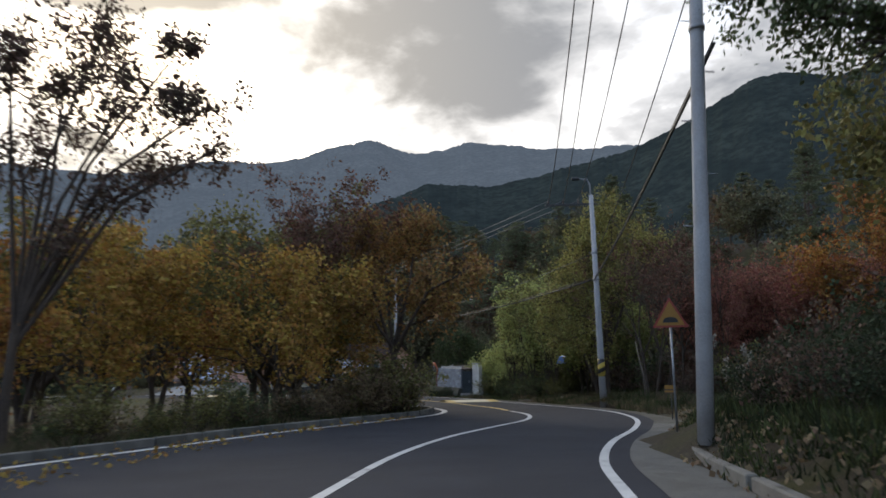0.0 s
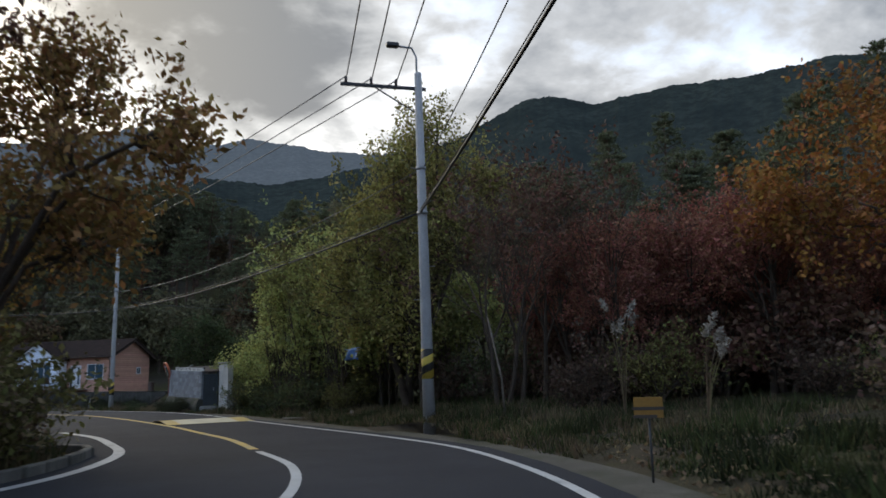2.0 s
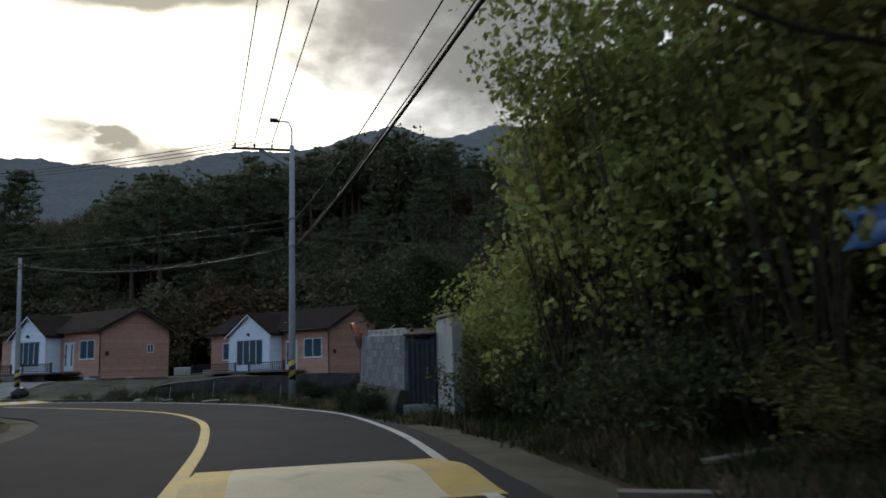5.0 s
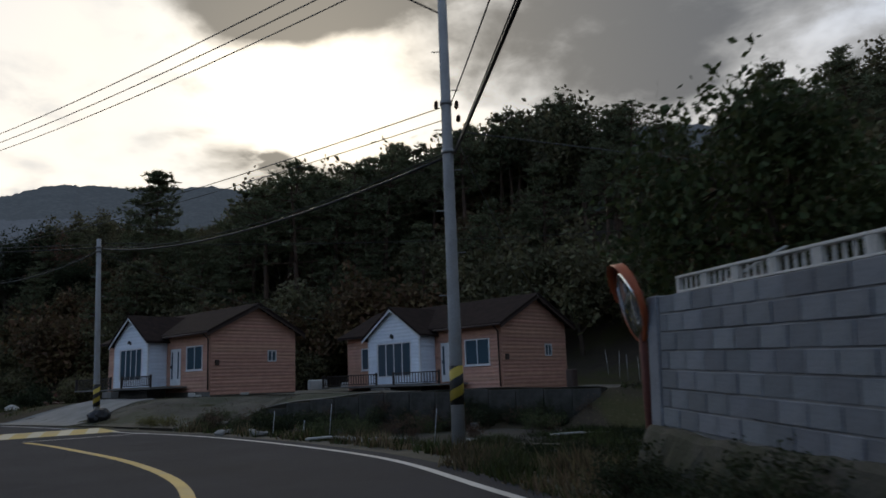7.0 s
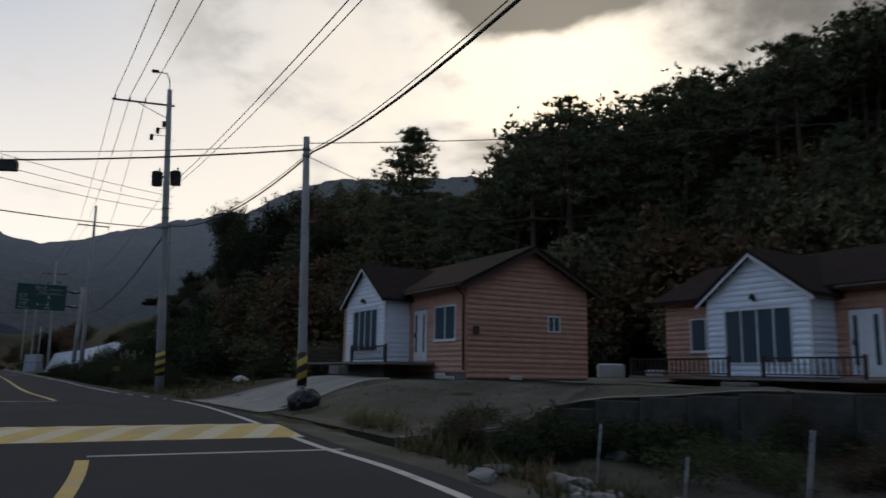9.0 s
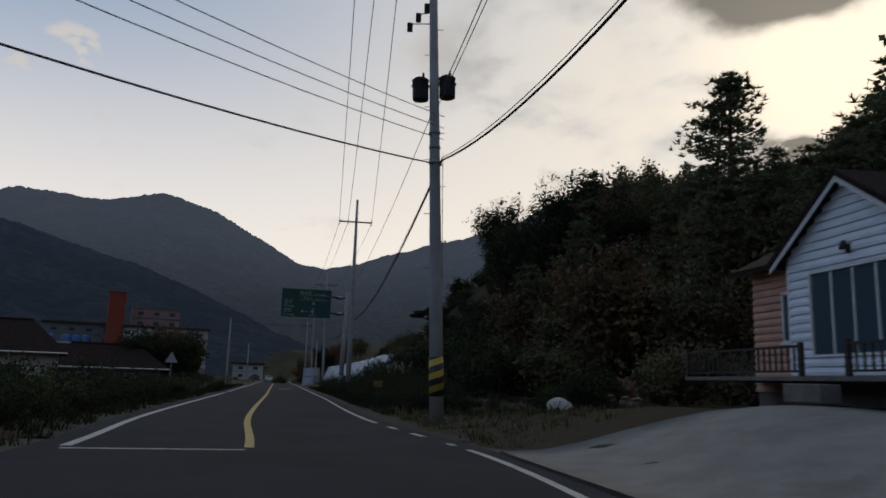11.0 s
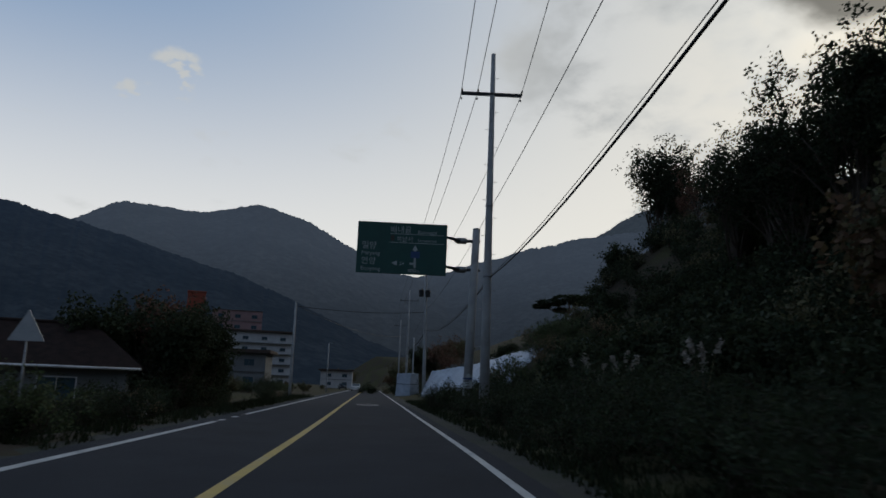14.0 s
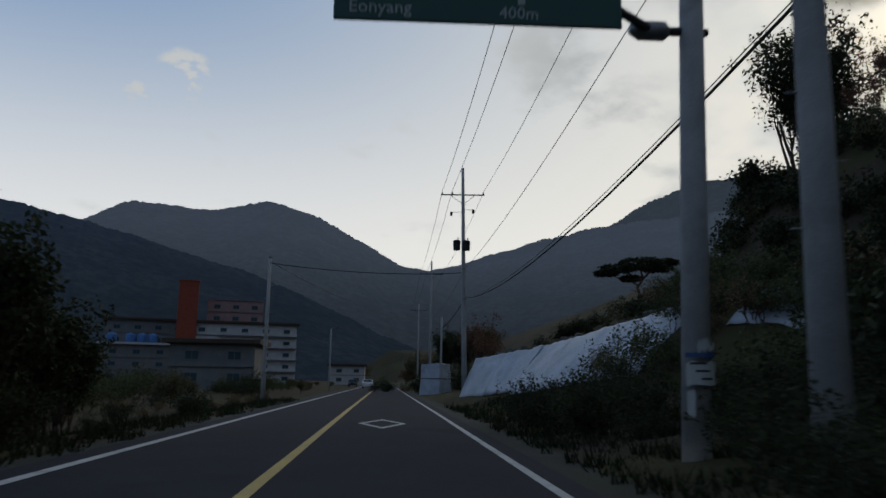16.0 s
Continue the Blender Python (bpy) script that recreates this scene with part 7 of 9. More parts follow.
brush(S_HOUSE + 26, S_HOUSE + 60, 10, 18, 22, (2, 3, 3), 0.35, 0.7, "brush west of the cottages", "low dark brush along the field's edge")
brush(S_WEST, S_WEST + 38, 6.6, 14, 34, (3,), 0.6, 1.15, "brush west of the cottages", "low dark brush along the field's edge")
brush(S_HOUSE + 10, S_WEST + 10, -12, -5.0, 46, (3, 3, 2), 0.7, 1.3, "brush left of the road", "low dark brush along the roadside ditch")
brush(S_WEST + 10, S_WEST + 75, -13, -5.4, 30, (3, 3, 1), 0.4, 0.8, "brush left of the road", "low dark brush along the roadside ditch")

brush(S_WEST - 12, S_WEST + 44, 5.6, 9.5, 80, (3,), 0.5, 0.95, "brush west of the cottages", "blackish brush along the roadside below the bank")
brush(S_WEST - 6, S_WEST + 22, -9.0, -5.2, 30, (3, 3, 3), 0.5, 1.0, "brush left of the road", "low dark brush along the roadside ditch")

# dark thick shrubs left of the road and beside the white-walled house
DENSE = broadleaf(81, 5.2, 0.5, 0.28, 9000, 0.15, LEAF_EVERGREEN, BARK, 4, 0.14, stems=6, scatter=0.30, radius=0.05)
TIPPED = broadleaf(82, 5.6, 2.2, 0.18, 1500, 0.14, LEAF_MAROON, BARK, 3, 0.16, stems=6, scatter=0.26, radius=0.04)
for x, y, sc in ((-93.5, 101.5, 1.05), (-96.8, 102.2, 1.15), (-99.5, 104, 1.1), (-102.2, 104.6, 0.95), (-95, 97.5, 1.1), (-98.5, 100.0, 1.2), (-104.6, 105.4, 0.85), (-106.8, 106.2, 0.7)):
    plant("shrub", DENSE, x, y, sc, "dense dark upright evergreen shrub at the roadside", "shrub", "evergreen shrubs", rnd=R)
for x, y, sc in ((-96.0, 101.0, 1.0), (-99.0, 102.4, 1.02)):
    plant("shrub", TIPPED, x, y, sc, "upright shrub with dark reddish shoots among evergreens", "shrub", "evergreen shrubs", rnd=R)

feet = []
for i in range(22):
    x, y = -93.0 - 9.5 * i / 21 + R.uniform(-0.6, 0.6), 99.6 + 4.6 * i / 21 + R.uniform(-1.8, 1.2)
    feet.append((BRUSH[3], pose(x, y, height(x, y) - 0.05, 0, 0, R.uniform(0, 360)) @ Matrix.Diagonal((*(R.uniform(0.9, 1.5),) * 3, 1))))
thicket("brush", feet, "blackish-green brush at the evergreen shrubs' feet")
brush(S_WEST + 45, S_WEST + 150, -46, -12, 90, (3, 3, 2), 1.0, 1.9, "brush on the field", "dark brush scattered over the open field")

# pine wood on the hill behind the cottages
CREST = [pine(85, 12, 0.60, 3.4, 6, 11), pine(86, 12, 0.55, 3.8, 6, 11), pine(87, 12, 0.62, 3.2, 5, 12)]
PINES = [pine(91, 11, 0.45, 2.6), pine(92, 12, 0.5, 2.9), pine(93, 10, 0.35, 2.6), pine(94, 13, 0.5, 3.0, 10)]


# the wood's skyline in the camera's view from the road by the low plot: degrees left of +y and degrees up
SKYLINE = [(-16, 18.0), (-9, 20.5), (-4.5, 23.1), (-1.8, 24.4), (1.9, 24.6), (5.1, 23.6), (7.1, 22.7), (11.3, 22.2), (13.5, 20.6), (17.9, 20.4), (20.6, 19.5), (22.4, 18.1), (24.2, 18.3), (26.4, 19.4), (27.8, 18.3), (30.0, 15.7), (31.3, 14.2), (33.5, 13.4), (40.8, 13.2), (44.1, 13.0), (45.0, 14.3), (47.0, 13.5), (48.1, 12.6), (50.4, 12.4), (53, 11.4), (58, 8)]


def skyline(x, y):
    """Treetop height at that place that fits the wood's outline in the camera's view."""
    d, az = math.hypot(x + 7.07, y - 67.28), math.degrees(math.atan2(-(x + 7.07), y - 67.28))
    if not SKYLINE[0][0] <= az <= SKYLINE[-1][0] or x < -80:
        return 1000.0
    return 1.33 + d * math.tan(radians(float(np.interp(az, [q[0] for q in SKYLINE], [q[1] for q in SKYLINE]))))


CREST_TREE = broadleaf(84, 8, 1.6, 0.5, 3600, 0.27, LEAF_WOOD, BARK, 3, 0.05, stems=2, scatter=0.6)
# open row of old pines along the crest, tops sized to fit the camera's view
for i in range(30):
    a, d = radians(31.0 - 1.5 * i + R.uniform(-0.4, 0.4)), R.uniform(60, 71)
    x, y = -7.07 - d * math.sin(a), 67.28 + d * math.cos(a)
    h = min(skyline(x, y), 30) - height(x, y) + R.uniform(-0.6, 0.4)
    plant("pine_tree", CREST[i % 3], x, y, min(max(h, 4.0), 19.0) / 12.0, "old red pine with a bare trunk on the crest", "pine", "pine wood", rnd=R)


# tall trees along the western crest, placed and sized to fit the camera's view over the cottages: degrees left of +y
# and degrees up
CREST_W = [(5.3, 16.9), (8.4, 17.3), (11.8, 16.7), (15.2, 15.8), (18, 15.6), (21.1, 14.9), (25.5, 13.9), (27.2, 12.6), (28.4, 10.0)]
for i in range(30):
    a = 5.5 + 22.5 * i / 29 + R.uniform(-0.3, 0.3)
    d = (97 if a < 14 else 105) + R.uniform(-4, 4)
    x, y = 2.8 - d * math.sin(radians(a)), 39.5 + d * math.cos(radians(a))
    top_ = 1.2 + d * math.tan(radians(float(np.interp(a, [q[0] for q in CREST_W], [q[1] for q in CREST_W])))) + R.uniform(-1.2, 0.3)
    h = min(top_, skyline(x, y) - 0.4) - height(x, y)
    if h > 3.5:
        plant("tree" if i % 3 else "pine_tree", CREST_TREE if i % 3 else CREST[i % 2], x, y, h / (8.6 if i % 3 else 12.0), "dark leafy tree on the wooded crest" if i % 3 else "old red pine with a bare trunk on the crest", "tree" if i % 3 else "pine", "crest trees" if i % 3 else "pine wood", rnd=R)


def above_brow_in_view(x, y, h):
    """Whether a tree of that height would top the brow west of the wood in the camera's view."""
    top = height(x, y) + h - 1.3
    # each row: a camera place, least azimuth and the steepest rise allowed
    for ex, ey, a0, lim in ((-54, 94.5, 31, 0.215), (-79, 105, 30, 0.215), (-66.5, 100, 30, 0.215), (-79, 105, 40, 0.09), (-66.5, 100, 45, 0.10)):
        a, d = math.degrees(math.atan2(-(x - ex), y - ey)), math.hypot(x - ex, y - ey)
        if a0 < a < 64 and d < 120 and top > d * lim:
            return True
    return False


placed = 0
while placed < 190:
    s, n = R.uniform(S_GATE - 25, S_WEST + 30), R.uniform(20, 84)
    foot_ = 28 - 14 * float(step(s, S_HOUSE + 10, S_WEST + 20))
    if n < foot_ + 4:
        continue
    x, y = on_line(s, n)
    # pine size capped to keep the wood's outline in the camera's view
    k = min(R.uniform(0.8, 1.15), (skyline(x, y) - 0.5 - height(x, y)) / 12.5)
    if -30 < x < 4 and y < 108 and n < 38 or k < 0.4 or above_brow_in_view(x, y, 12.5 * k):
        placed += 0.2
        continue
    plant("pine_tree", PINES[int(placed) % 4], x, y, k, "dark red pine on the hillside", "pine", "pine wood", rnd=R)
    placed += 1
WOOD = [broadleaf(95, 8, 1.5, 0.7, 4200, 0.28, LEAF_WOOD, BARK, 3, 0.03, scatter=0.65), broadleaf(96, 7, 1.2, 0.7, 4200, 0.28, LEAF_RUSSET, BARK, 3, 0.03, scatter=0.65)]
placed = 0
while placed < 190:
    s, n = R.uniform(S_GATE - 30, S_WEST + 60), R.uniform(16, 66)
    foot_ = 28 - 14 * float(step(s, S_HOUSE + 10, S_WEST + 20))
    if n < foot_ + 1:
        continue
    x, y = on_line(s, n)
    # broadleaf size capped to the same outline
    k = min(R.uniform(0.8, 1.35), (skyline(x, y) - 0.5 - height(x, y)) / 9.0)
    if -30 < x < 2 and y < 106 or k < 0.35 or above_brow_in_view(x, y, 9.3 * k):
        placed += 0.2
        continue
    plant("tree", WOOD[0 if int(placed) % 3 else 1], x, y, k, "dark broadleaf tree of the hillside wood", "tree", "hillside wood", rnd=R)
    placed += 1
# dense growth at the hill's foot behind the gardens
UNDER_W = broadleaf(101, 5, 0.6, 0.8, 3000, 0.28, LEAF_EVERGREEN, BARK, 3, 0.03, stems=2, scatter=0.6)
UNDER = broadleaf(100, 5, 0.6, 0.8, 3400, 0.25, LEAF_WOOD, BARK, 3, 0.03, stems=2, scatter=0.6)
for i in range(46):
    x, y = R.uniform(-34, 34), R.uniform(106.5, 121)
    if x > 6:
        y -= (x - 6) * 0.55
    plant("tree", UNDER, x, y, R.uniform(0.7, 1.25), "dark leafy undergrowth at the hill's foot", "tree", "undergrowth", rnd=R)
for i in range(34):
    x, y = on_line(R.uniform(S_WEST - 25, S_WEST + 42), R.uniform(13, 25))
    if above_brow_in_view(x, y, 2.4):
        continue
    plant("tree", UNDER_W if i % 3 else UNDER, x, y, R.uniform(0.4, 0.75), "dark leafy undergrowth on the slope", "tree", "undergrowth", rnd=R)
# pines that stand out against the sky
SKY_PINE = [pine(88, 11.1, 0.3, 4.0, 10, 17), pine(89, 12.2, 0.32, 4.2, 10, 17)]
for x, y, z, k, sc in ((-60.2, 137.5, None, 1, (29.3 - height(-60.2, 137.5)) / 12.2), (-62.6, 138.5, None, 0, (29.0 - height(-62.6, 138.5)) / 11.1)):
    plant("pine_tree", SKY_PINE[k % 2], x, y, sc, "tall pine standing above the wood", "pine", "pine wood", rnd=R)
WEST_T = [broadleaf(97, 10, 1.0, 0.42, 8500, 0.21, LEAF_EVERGREEN, BARK, 4, 0.07, stems=2), broadleaf(98, 9, 2.2, 0.55, 2300, 0.20, LEAF_MAROON, BARK, 4, 0.06)]
for x, y, sc, k in ((-108, 153.5, 0.55, 1), (-104, 150.5, 0.62, 1), (-100, 149, 0.5, 1), (-90, 144.5, 0.7, 0), (-86, 142, 0.85, 0), (-81, 141, 1.15, 0), (-76, 138, 1.2, 0), (-72, 135, 1.1, 1), (-68, 132, 1.0, 0), (-60, 118, 0.8, 0)):
    plant("tree", WEST_T[k], x, y, sc, "dark tree on the slope above the road", "tree", "trees on the slope", rnd=R)
# tall dark trees that stand along the brow
BROW_T = [broadleaf(111, 10, 1.8, 0.27, 11000, 0.15, LEAF_EVERGREEN, BARK, 4, 0.08, stems=2, scatter=0.36), broadleaf(112, 10, 1.2, 0.34, 10000, 0.16, LEAF_EVERGREEN, BARK, 4, 0.07, stems=3, scatter=0.36)]
for x, y, top_, k in ((-115, 157.5, 30.5, 0), (-112.5, 157.0, 27.5, 0), (-87.3, 135.4, 18.6, 0), (-88.8, 138.0, 16.0, 1), (-84.0, 134.2, 19.3, 0), (-80.5, 132.8, 18.6, 1), (-76.5, 131.5, 21.5, 0)):
    plant("tree", BROW_T[k], x, y, (top_ - height(x, y)) / 10.4, "tall dark tree standing on the brow", "tree", "trees on the slope", rnd=R)
# dark bushes all over the slope below the brow
for i in range(170):
    x, y = R.uniform(-113, -58), R.uniform(117, 152)
    sc = R.uniform(0.4, 0.85)
    if y > 150 + (x + 112) * 0.32 or y < 128 and x < -84 or y < 133 and x < -98 or above_brow_in_view(x, y, 4.6 * sc) and x > -109:
        continue
    plant("shrub", UNDER_W, x, y, sc, "low dark leafy shrub on the slope", "shrub", "shrubs below the brow", rnd=R)
# blackish scrub that covers the brow itself
SCRUB = [broadleaf(114, 2.6, 0.2, 0.95, 620, 0.21, LEAF_EVERGREEN, BARK, 2, 0.03, stems=4, limb=0.5, scatter=0.4, radius=0.03), broadleaf(115, 2.4, 0.2, 0.9, 620, 0.20, LEAF_WOOD, BARK, 2, 0.03, stems=4, limb=0.5, scatter=0.4, radius=0.03)]
picks = []
while len(picks) < 640:
    x, y = R.uniform(-128, -70), R.uniform(118, 172)
    if 3.0 < height(x, y) and y < 175 + (x + 112) * 0.5 and y > 120 - (x + 70) * 0.5:
        picks.append((SCRUB[len(picks) % 4 == 0], pose(x, y, height(x, y) - 0.1, 0, 0, R.uniform(0, 360)) @ Matrix.Diagonal((*(R.uniform(0.55, 1.0),) * 3, 1))))
thicket("brush", picks, "blackish-green scrub all over the brow above the road")
picks = []
for i in range(90):
    x, y = R.uniform(-165, -112), R.uniform(140, 166)
    picks.append((SCRUB[i % 3 == 0], pose(x, y, height(x, y) - 0.1, 0, 0, R.uniform(0, 360)) @ Matrix.Diagonal((*(R.uniform(0.5, 0.95),) * 3, 1))))
thicket("brush", picks, "dark scrub over the open ground behind the sheeting")
for x, y, sc, k in ((-154.8, 150.3, 0.85, 1), (-158.5, 151.5, 0.7, 0), (-150.5, 149.6, 0.6, 1), (-163, 152, 0.8, 0), (-137, 150, 0.42, 0), (-133.5, 149.5, 0.36, 0)):
    plant("tree", WEST_T[k], x, y, sc, "dark tree on the open ground behind the sheeting", "tree", "trees on the slope", rnd=R)


# flat-topped pine above the covered slope
def crooked_pine(seed):
    """Old pine with a twisted trunk and flat pads of needles."""
    rnd = np.random.RandomState(seed)
    tubes = [([(0, 0, -0.5), (0.5, 0.2, 1.1), (0.1, 0.1, 2.3), (0.9, 0.0, 3.5), (0.5, 0.2, 4.8)], [0.26, 0.23, 0.2, 0.16, 0.09], 8)]
    pads = [(0.6, 0.2, 5.6, 2.6, 0.5), (-2.0, -1.4, 4.7, 2.2, 0.45), (2.4, 1.6, 5.0, 2.0, 0.42), (-3.6, -2.4, 4.0, 1.3, 0.3), (3.6, 2.6, 5.9, 1.5, 0.3), (-0.8, 0.6, 3.6, 1.2, 0.3)]
    cents = []
    for px_, py_, pz_, rx_, rz_ in pads:
        root = (0.7, 0.05, 3.3) if pz_ > 3.9 else (0.3, 0.1, 2.6)
        tubes.append(([root, ((root[0] + px_) / 2, (root[1] + py_) / 2, pz_ - 0.7), (px_, py_, pz_ - 0.1)], [0.13, 0.09, 0.04], 6))
        q = rnd.normal(size=(170, 3))
        q /= np.maximum(np.linalg.norm(q, axis=1)[:, None], 1.0)
        cents.append(np.array([px_, py_, pz_]) + q * np.array([rx_, rx_, rz_]))
    v, f = leaf_quads(np.repeat(np.vstack(cents), 7, 0) + rnd.normal(0, 0.14, (170 * 7 * len(pads), 3)) * (1, 1, 0.5), 0.34, rnd, 0.4, 1.9)
    wood = mesh_of("trunk", *merge([tube_data(a_, r_, n_, False) for a_, r_, n_ in tubes]), PINE_BARK, True)
    return wood, mesh_of("crown", v, f, LEAF_EVERGREEN)


plant("pine_tree", crooked_pine(99), -144.6, 166.4, 0.9, "wide flat-topped crooked pine alone on the slope", "pine", turn=42)
# far trees along the road
for i in range(64):
    s, n = S_WEST + 70 + i * 4.4, (-1 if i % 3 == 0 else 1) * R.uniform(8, 26)
    x, y = on_line(s, n)
    k = R.uniform(0.6, 1.15)
    if n < 0 and i < 50:
        k *= 0.32
    if n > 0 and i < 26:
        continue
    plant("tree", WOOD[i % 2], x, y, k, "dark roadside tree far along the valley", "tree", "far roadside trees", rnd=R)


# ---------------------------------------------------------------- grass and litter
def grass(name, bands, blades, size, mats, label, seed):
    """Tufts of thin blades along bands (s0, s1, n0, n1) of the road; one mesh for each material."""
    rnd = np.random.RandomState(seed)
    for mi, mat in enumerate(mats):
        vs, fs, k = [], [], 0
        for s0, s1, n0, n1, count in bands:
            cnt = int(count * blades)
            s, n = rnd.uniform(s0, s1, cnt), rnd.uniform(n0, n1, cnt)
            i = np.clip(np.searchsorted(ARC, s), 0, len(ARC) - 1)
            n = n - np.where(n < 0, LEFT_W[i] - 3.1, 0)
            p = CENTRE[i] + CENTRE_N[i] * n[:, None] + np.stack([-CENTRE_N[i][:, 1], CENTRE_N[i][:, 0]], 1) * rnd.uniform(-0.3, 0.3, (cnt, 1))
            p = p[~((p[:, 0] > -35) & (p[:, 0] < -26) & (p[:, 1] > 85) & (p[:, 1] < 97) & (p[:, 1] > 89.3 - 0.457 * (p[:, 0] + 34.5)) & (p[:, 1] - 91.4 < -1.21 * (p[:, 0] + 26.2)))]
            clump = wave(p[:, 0], p[:, 1], 2.5, seed + 9 + mi)
            keep_ = clump > -0.25
            p, cl = p[keep_], clump[keep_]
            z = ground_height(p[:, 0], p[:, 1]) - 0.03
            per = 5
            c = np.repeat(np.c_[p, z], per, 0) + rnd.normal(0, 0.07, (len(p) * per, 3)) * (1, 1, 0)
            h = size * rnd.uniform(0.4, 1.2, len(c)) * np.repeat(0.6 + cl, per)
            a = rnd.uniform(0, 6.28, len(c))
            lean = rnd.normal(0, 0.35, (len(c), 2)) * h[:, None]
            w = np.stack([np.cos(a), np.sin(a), 0 * a], 1) * (0.012 + 0.02 * size)
            tip = c + np.c_[lean, h]
            v = np.stack([c - w, c + w, tip], 1).reshape(-1, 3)
            vs.append(v)
            fs.append(np.arange(len(c))[:, None] * 3 + np.array([0, 1, 2]) + k)
            k += len(v)
        thing(name, me=mesh_of(name, np.vstack(vs), np.vstack(fs), mat), label=label, category="grass", kind="stuff")


def litter(name, s0, s1, n0, n1, count, mat, label, seed):
    """Fallen leaves lying on the ground along a band of the road."""
    rnd = np.random.RandomState(seed)
    i = np.clip(np.searchsorted(ARC, rnd.uniform(s0, s1, count)), 0, len(ARC) - 1)
    p = CENTRE[i] + CENTRE_N[i] * rnd.uniform(n0, n1, count)[:, None] + np.stack([-CENTRE_N[i][:, 1], CENTRE_N[i][:, 0]], 1) * rnd.uniform(-0.3, 0.3, (count, 1))
    c = np.c_[p, ground_height(p[:, 0], p[:, 1]) + rnd.uniform(0.01, 0.05, count)]
    v, f = leaf_quads(c, 0.09, rnd, flat=0.8)
    thing(name, me=mesh_of(name, v, f, mat), label=label, category="leaves", kind="stuff")


sA, sB, sC = S_OF(-2.6, 4.2), S_OF(2.3, 32.9), S_OF(-0.8, 50.3)
grass("grass", [(sA, sB, 5.6, 9, 1300)], 2.2, 0.36, [GRASS_GREEN, GRASS_DEEP], "dark tufts of roadside grass on the bank", 8)
grass("grass", [(sB, sC, 4.6, 11, 1700), (sC, S_GATE, 4.6, 7, 350), (sA, S_OF(1.2, 42.5), -7, -4.1, 1200), (S_GATE + 6, S_PLOT + 5, 4.8, 9, 700), (S_PLOT + 5, S_PLOT + 12, 4.8, 7, 90), (S_PLOT + 24, S_HOUSE + 30, 5.0, 9, 130)], 2.2, 0.38, [GRASS_DRY, GRASS_GREEN], "tufts of dry and green roadside grass", 5)
grass("grass", [(S_HOUSE + 30, S_WEST + 60, 4.8, 10, 2600), (S_HOUSE + 5, S_WEST + 70, -9, -3.9, 2600)], 2.2, 0.36, [GRASS_DEEP], "dark green grass along the straight road", 6)


grass("grass", [(S_HOUSE + 24, S_HOUSE + 48, 4.9, 15, 1500)], 2.2, 0.3, [GRASS_DEEP], "dark green grass on the field beside the road", 7)
# short sparse dry grass on the cottages' lot and its slope
grass("short_grass", [(S_PLOT + 4, S_HOUSE + 12, 5.2, 13, 900), (S_HOUSE + 12, S_HOUSE + 30, 5.2, 12, 500)], 1.6, 0.15, [GRASS_DRY, GRASS_GREEN], "sparse short dry grass on bare ground", 15)


grass("weeds", [(S_GATE + 5, S_PLOT + 4, 5.6, 34, 6500)], 2.0, 0.30, [GRASS_GREEN, GRASS_DEEP], "dark green weeds on the low plot", 27)
grass("verge_grass", [(sA, sB, 4.9, 7.0, 1100)], 2.0, 0.2, [GRASS_GREEN, GRASS_DEEP], "low ragged grass along the kerb", 25)
grass("verge_grass", [(sB, sC, 4.5, 6.5, 700)], 2.0, 0.2, [GRASS_DRY, GRASS_GREEN], "low dry grass along the kerb", 26)
litter("fallen_leaves", sA, sC, 4.7, 9.5, 9000, LEAF_BROWN, "brown fallen leaves scattered along the verge", 31)
litter("fallen_leaves", sA, sB, -9.5, -4.0, 2500, LEAF_OCHRE, "ochre fallen leaves along the inner kerb", 32)


grass("wall_grass", [(S_GATE - 2, S_GATE + 8, 3.95, 4.9, 260)], 2.2, 0.22, [GRASS_DRY, GRASS_GREEN], "low grass along the foot of the block wall", 35)


def plume_grass(x, y, seed, tall=1.0):
    """Silver grass: tall thin stalks with pale plumes."""
    rnd = np.random.RandomState(seed)
    g = thing("silver_grass", pose(x, y, height(x, y)), "tall silver grass with pale feathery plumes", "grass", "silver grass by the bank")
    tubes, lv = [], []
    for _ in range(5):
        a, r = rnd.uniform(0, 6.28), rnd.uniform(0.1, 0.5)
        h = rnd.uniform(1.3, 2.0) * tall
        tip = np.array([math.cos(a) * r, math.sin(a) * r, h])
        tubes.append(([np.zeros(3), tip * (0.4, 0.4, 0.6), tip], [0.012, 0.01, 0.006], 4))
        t = rnd.uniform(0, 1, 60)[:, None]
        lv.append(tip + np.array([math.cos(a) * 0.15, math.sin(a) * 0.15, 0.28]) * t + rnd.normal(0, 0.035, (60, 3)))
    child("stalks", mesh_of("stalks", *merge([tube_data(p, q, s, False) for p, q, s in tubes]), GRASS_DRY), g)
    v, f = leaf_quads(np.vstack(lv), 0.075, rnd, long=1.5)
    child("plumes", mesh_of("plumes", v, f, PLUME), g)


for i, (x, y) in enumerate(((10.0, 37.1), (10.3, 34.5), (7.0, 26.2), (-66, 107.8), (-70.5, 109.6), (-79.3, 115.3), (-78.7, 115.8))):
    plume_grass(x, y, 200 + i, (1.35, 1.0, 0.6, 1.0, 1.0, 1.05, 0.9)[i])


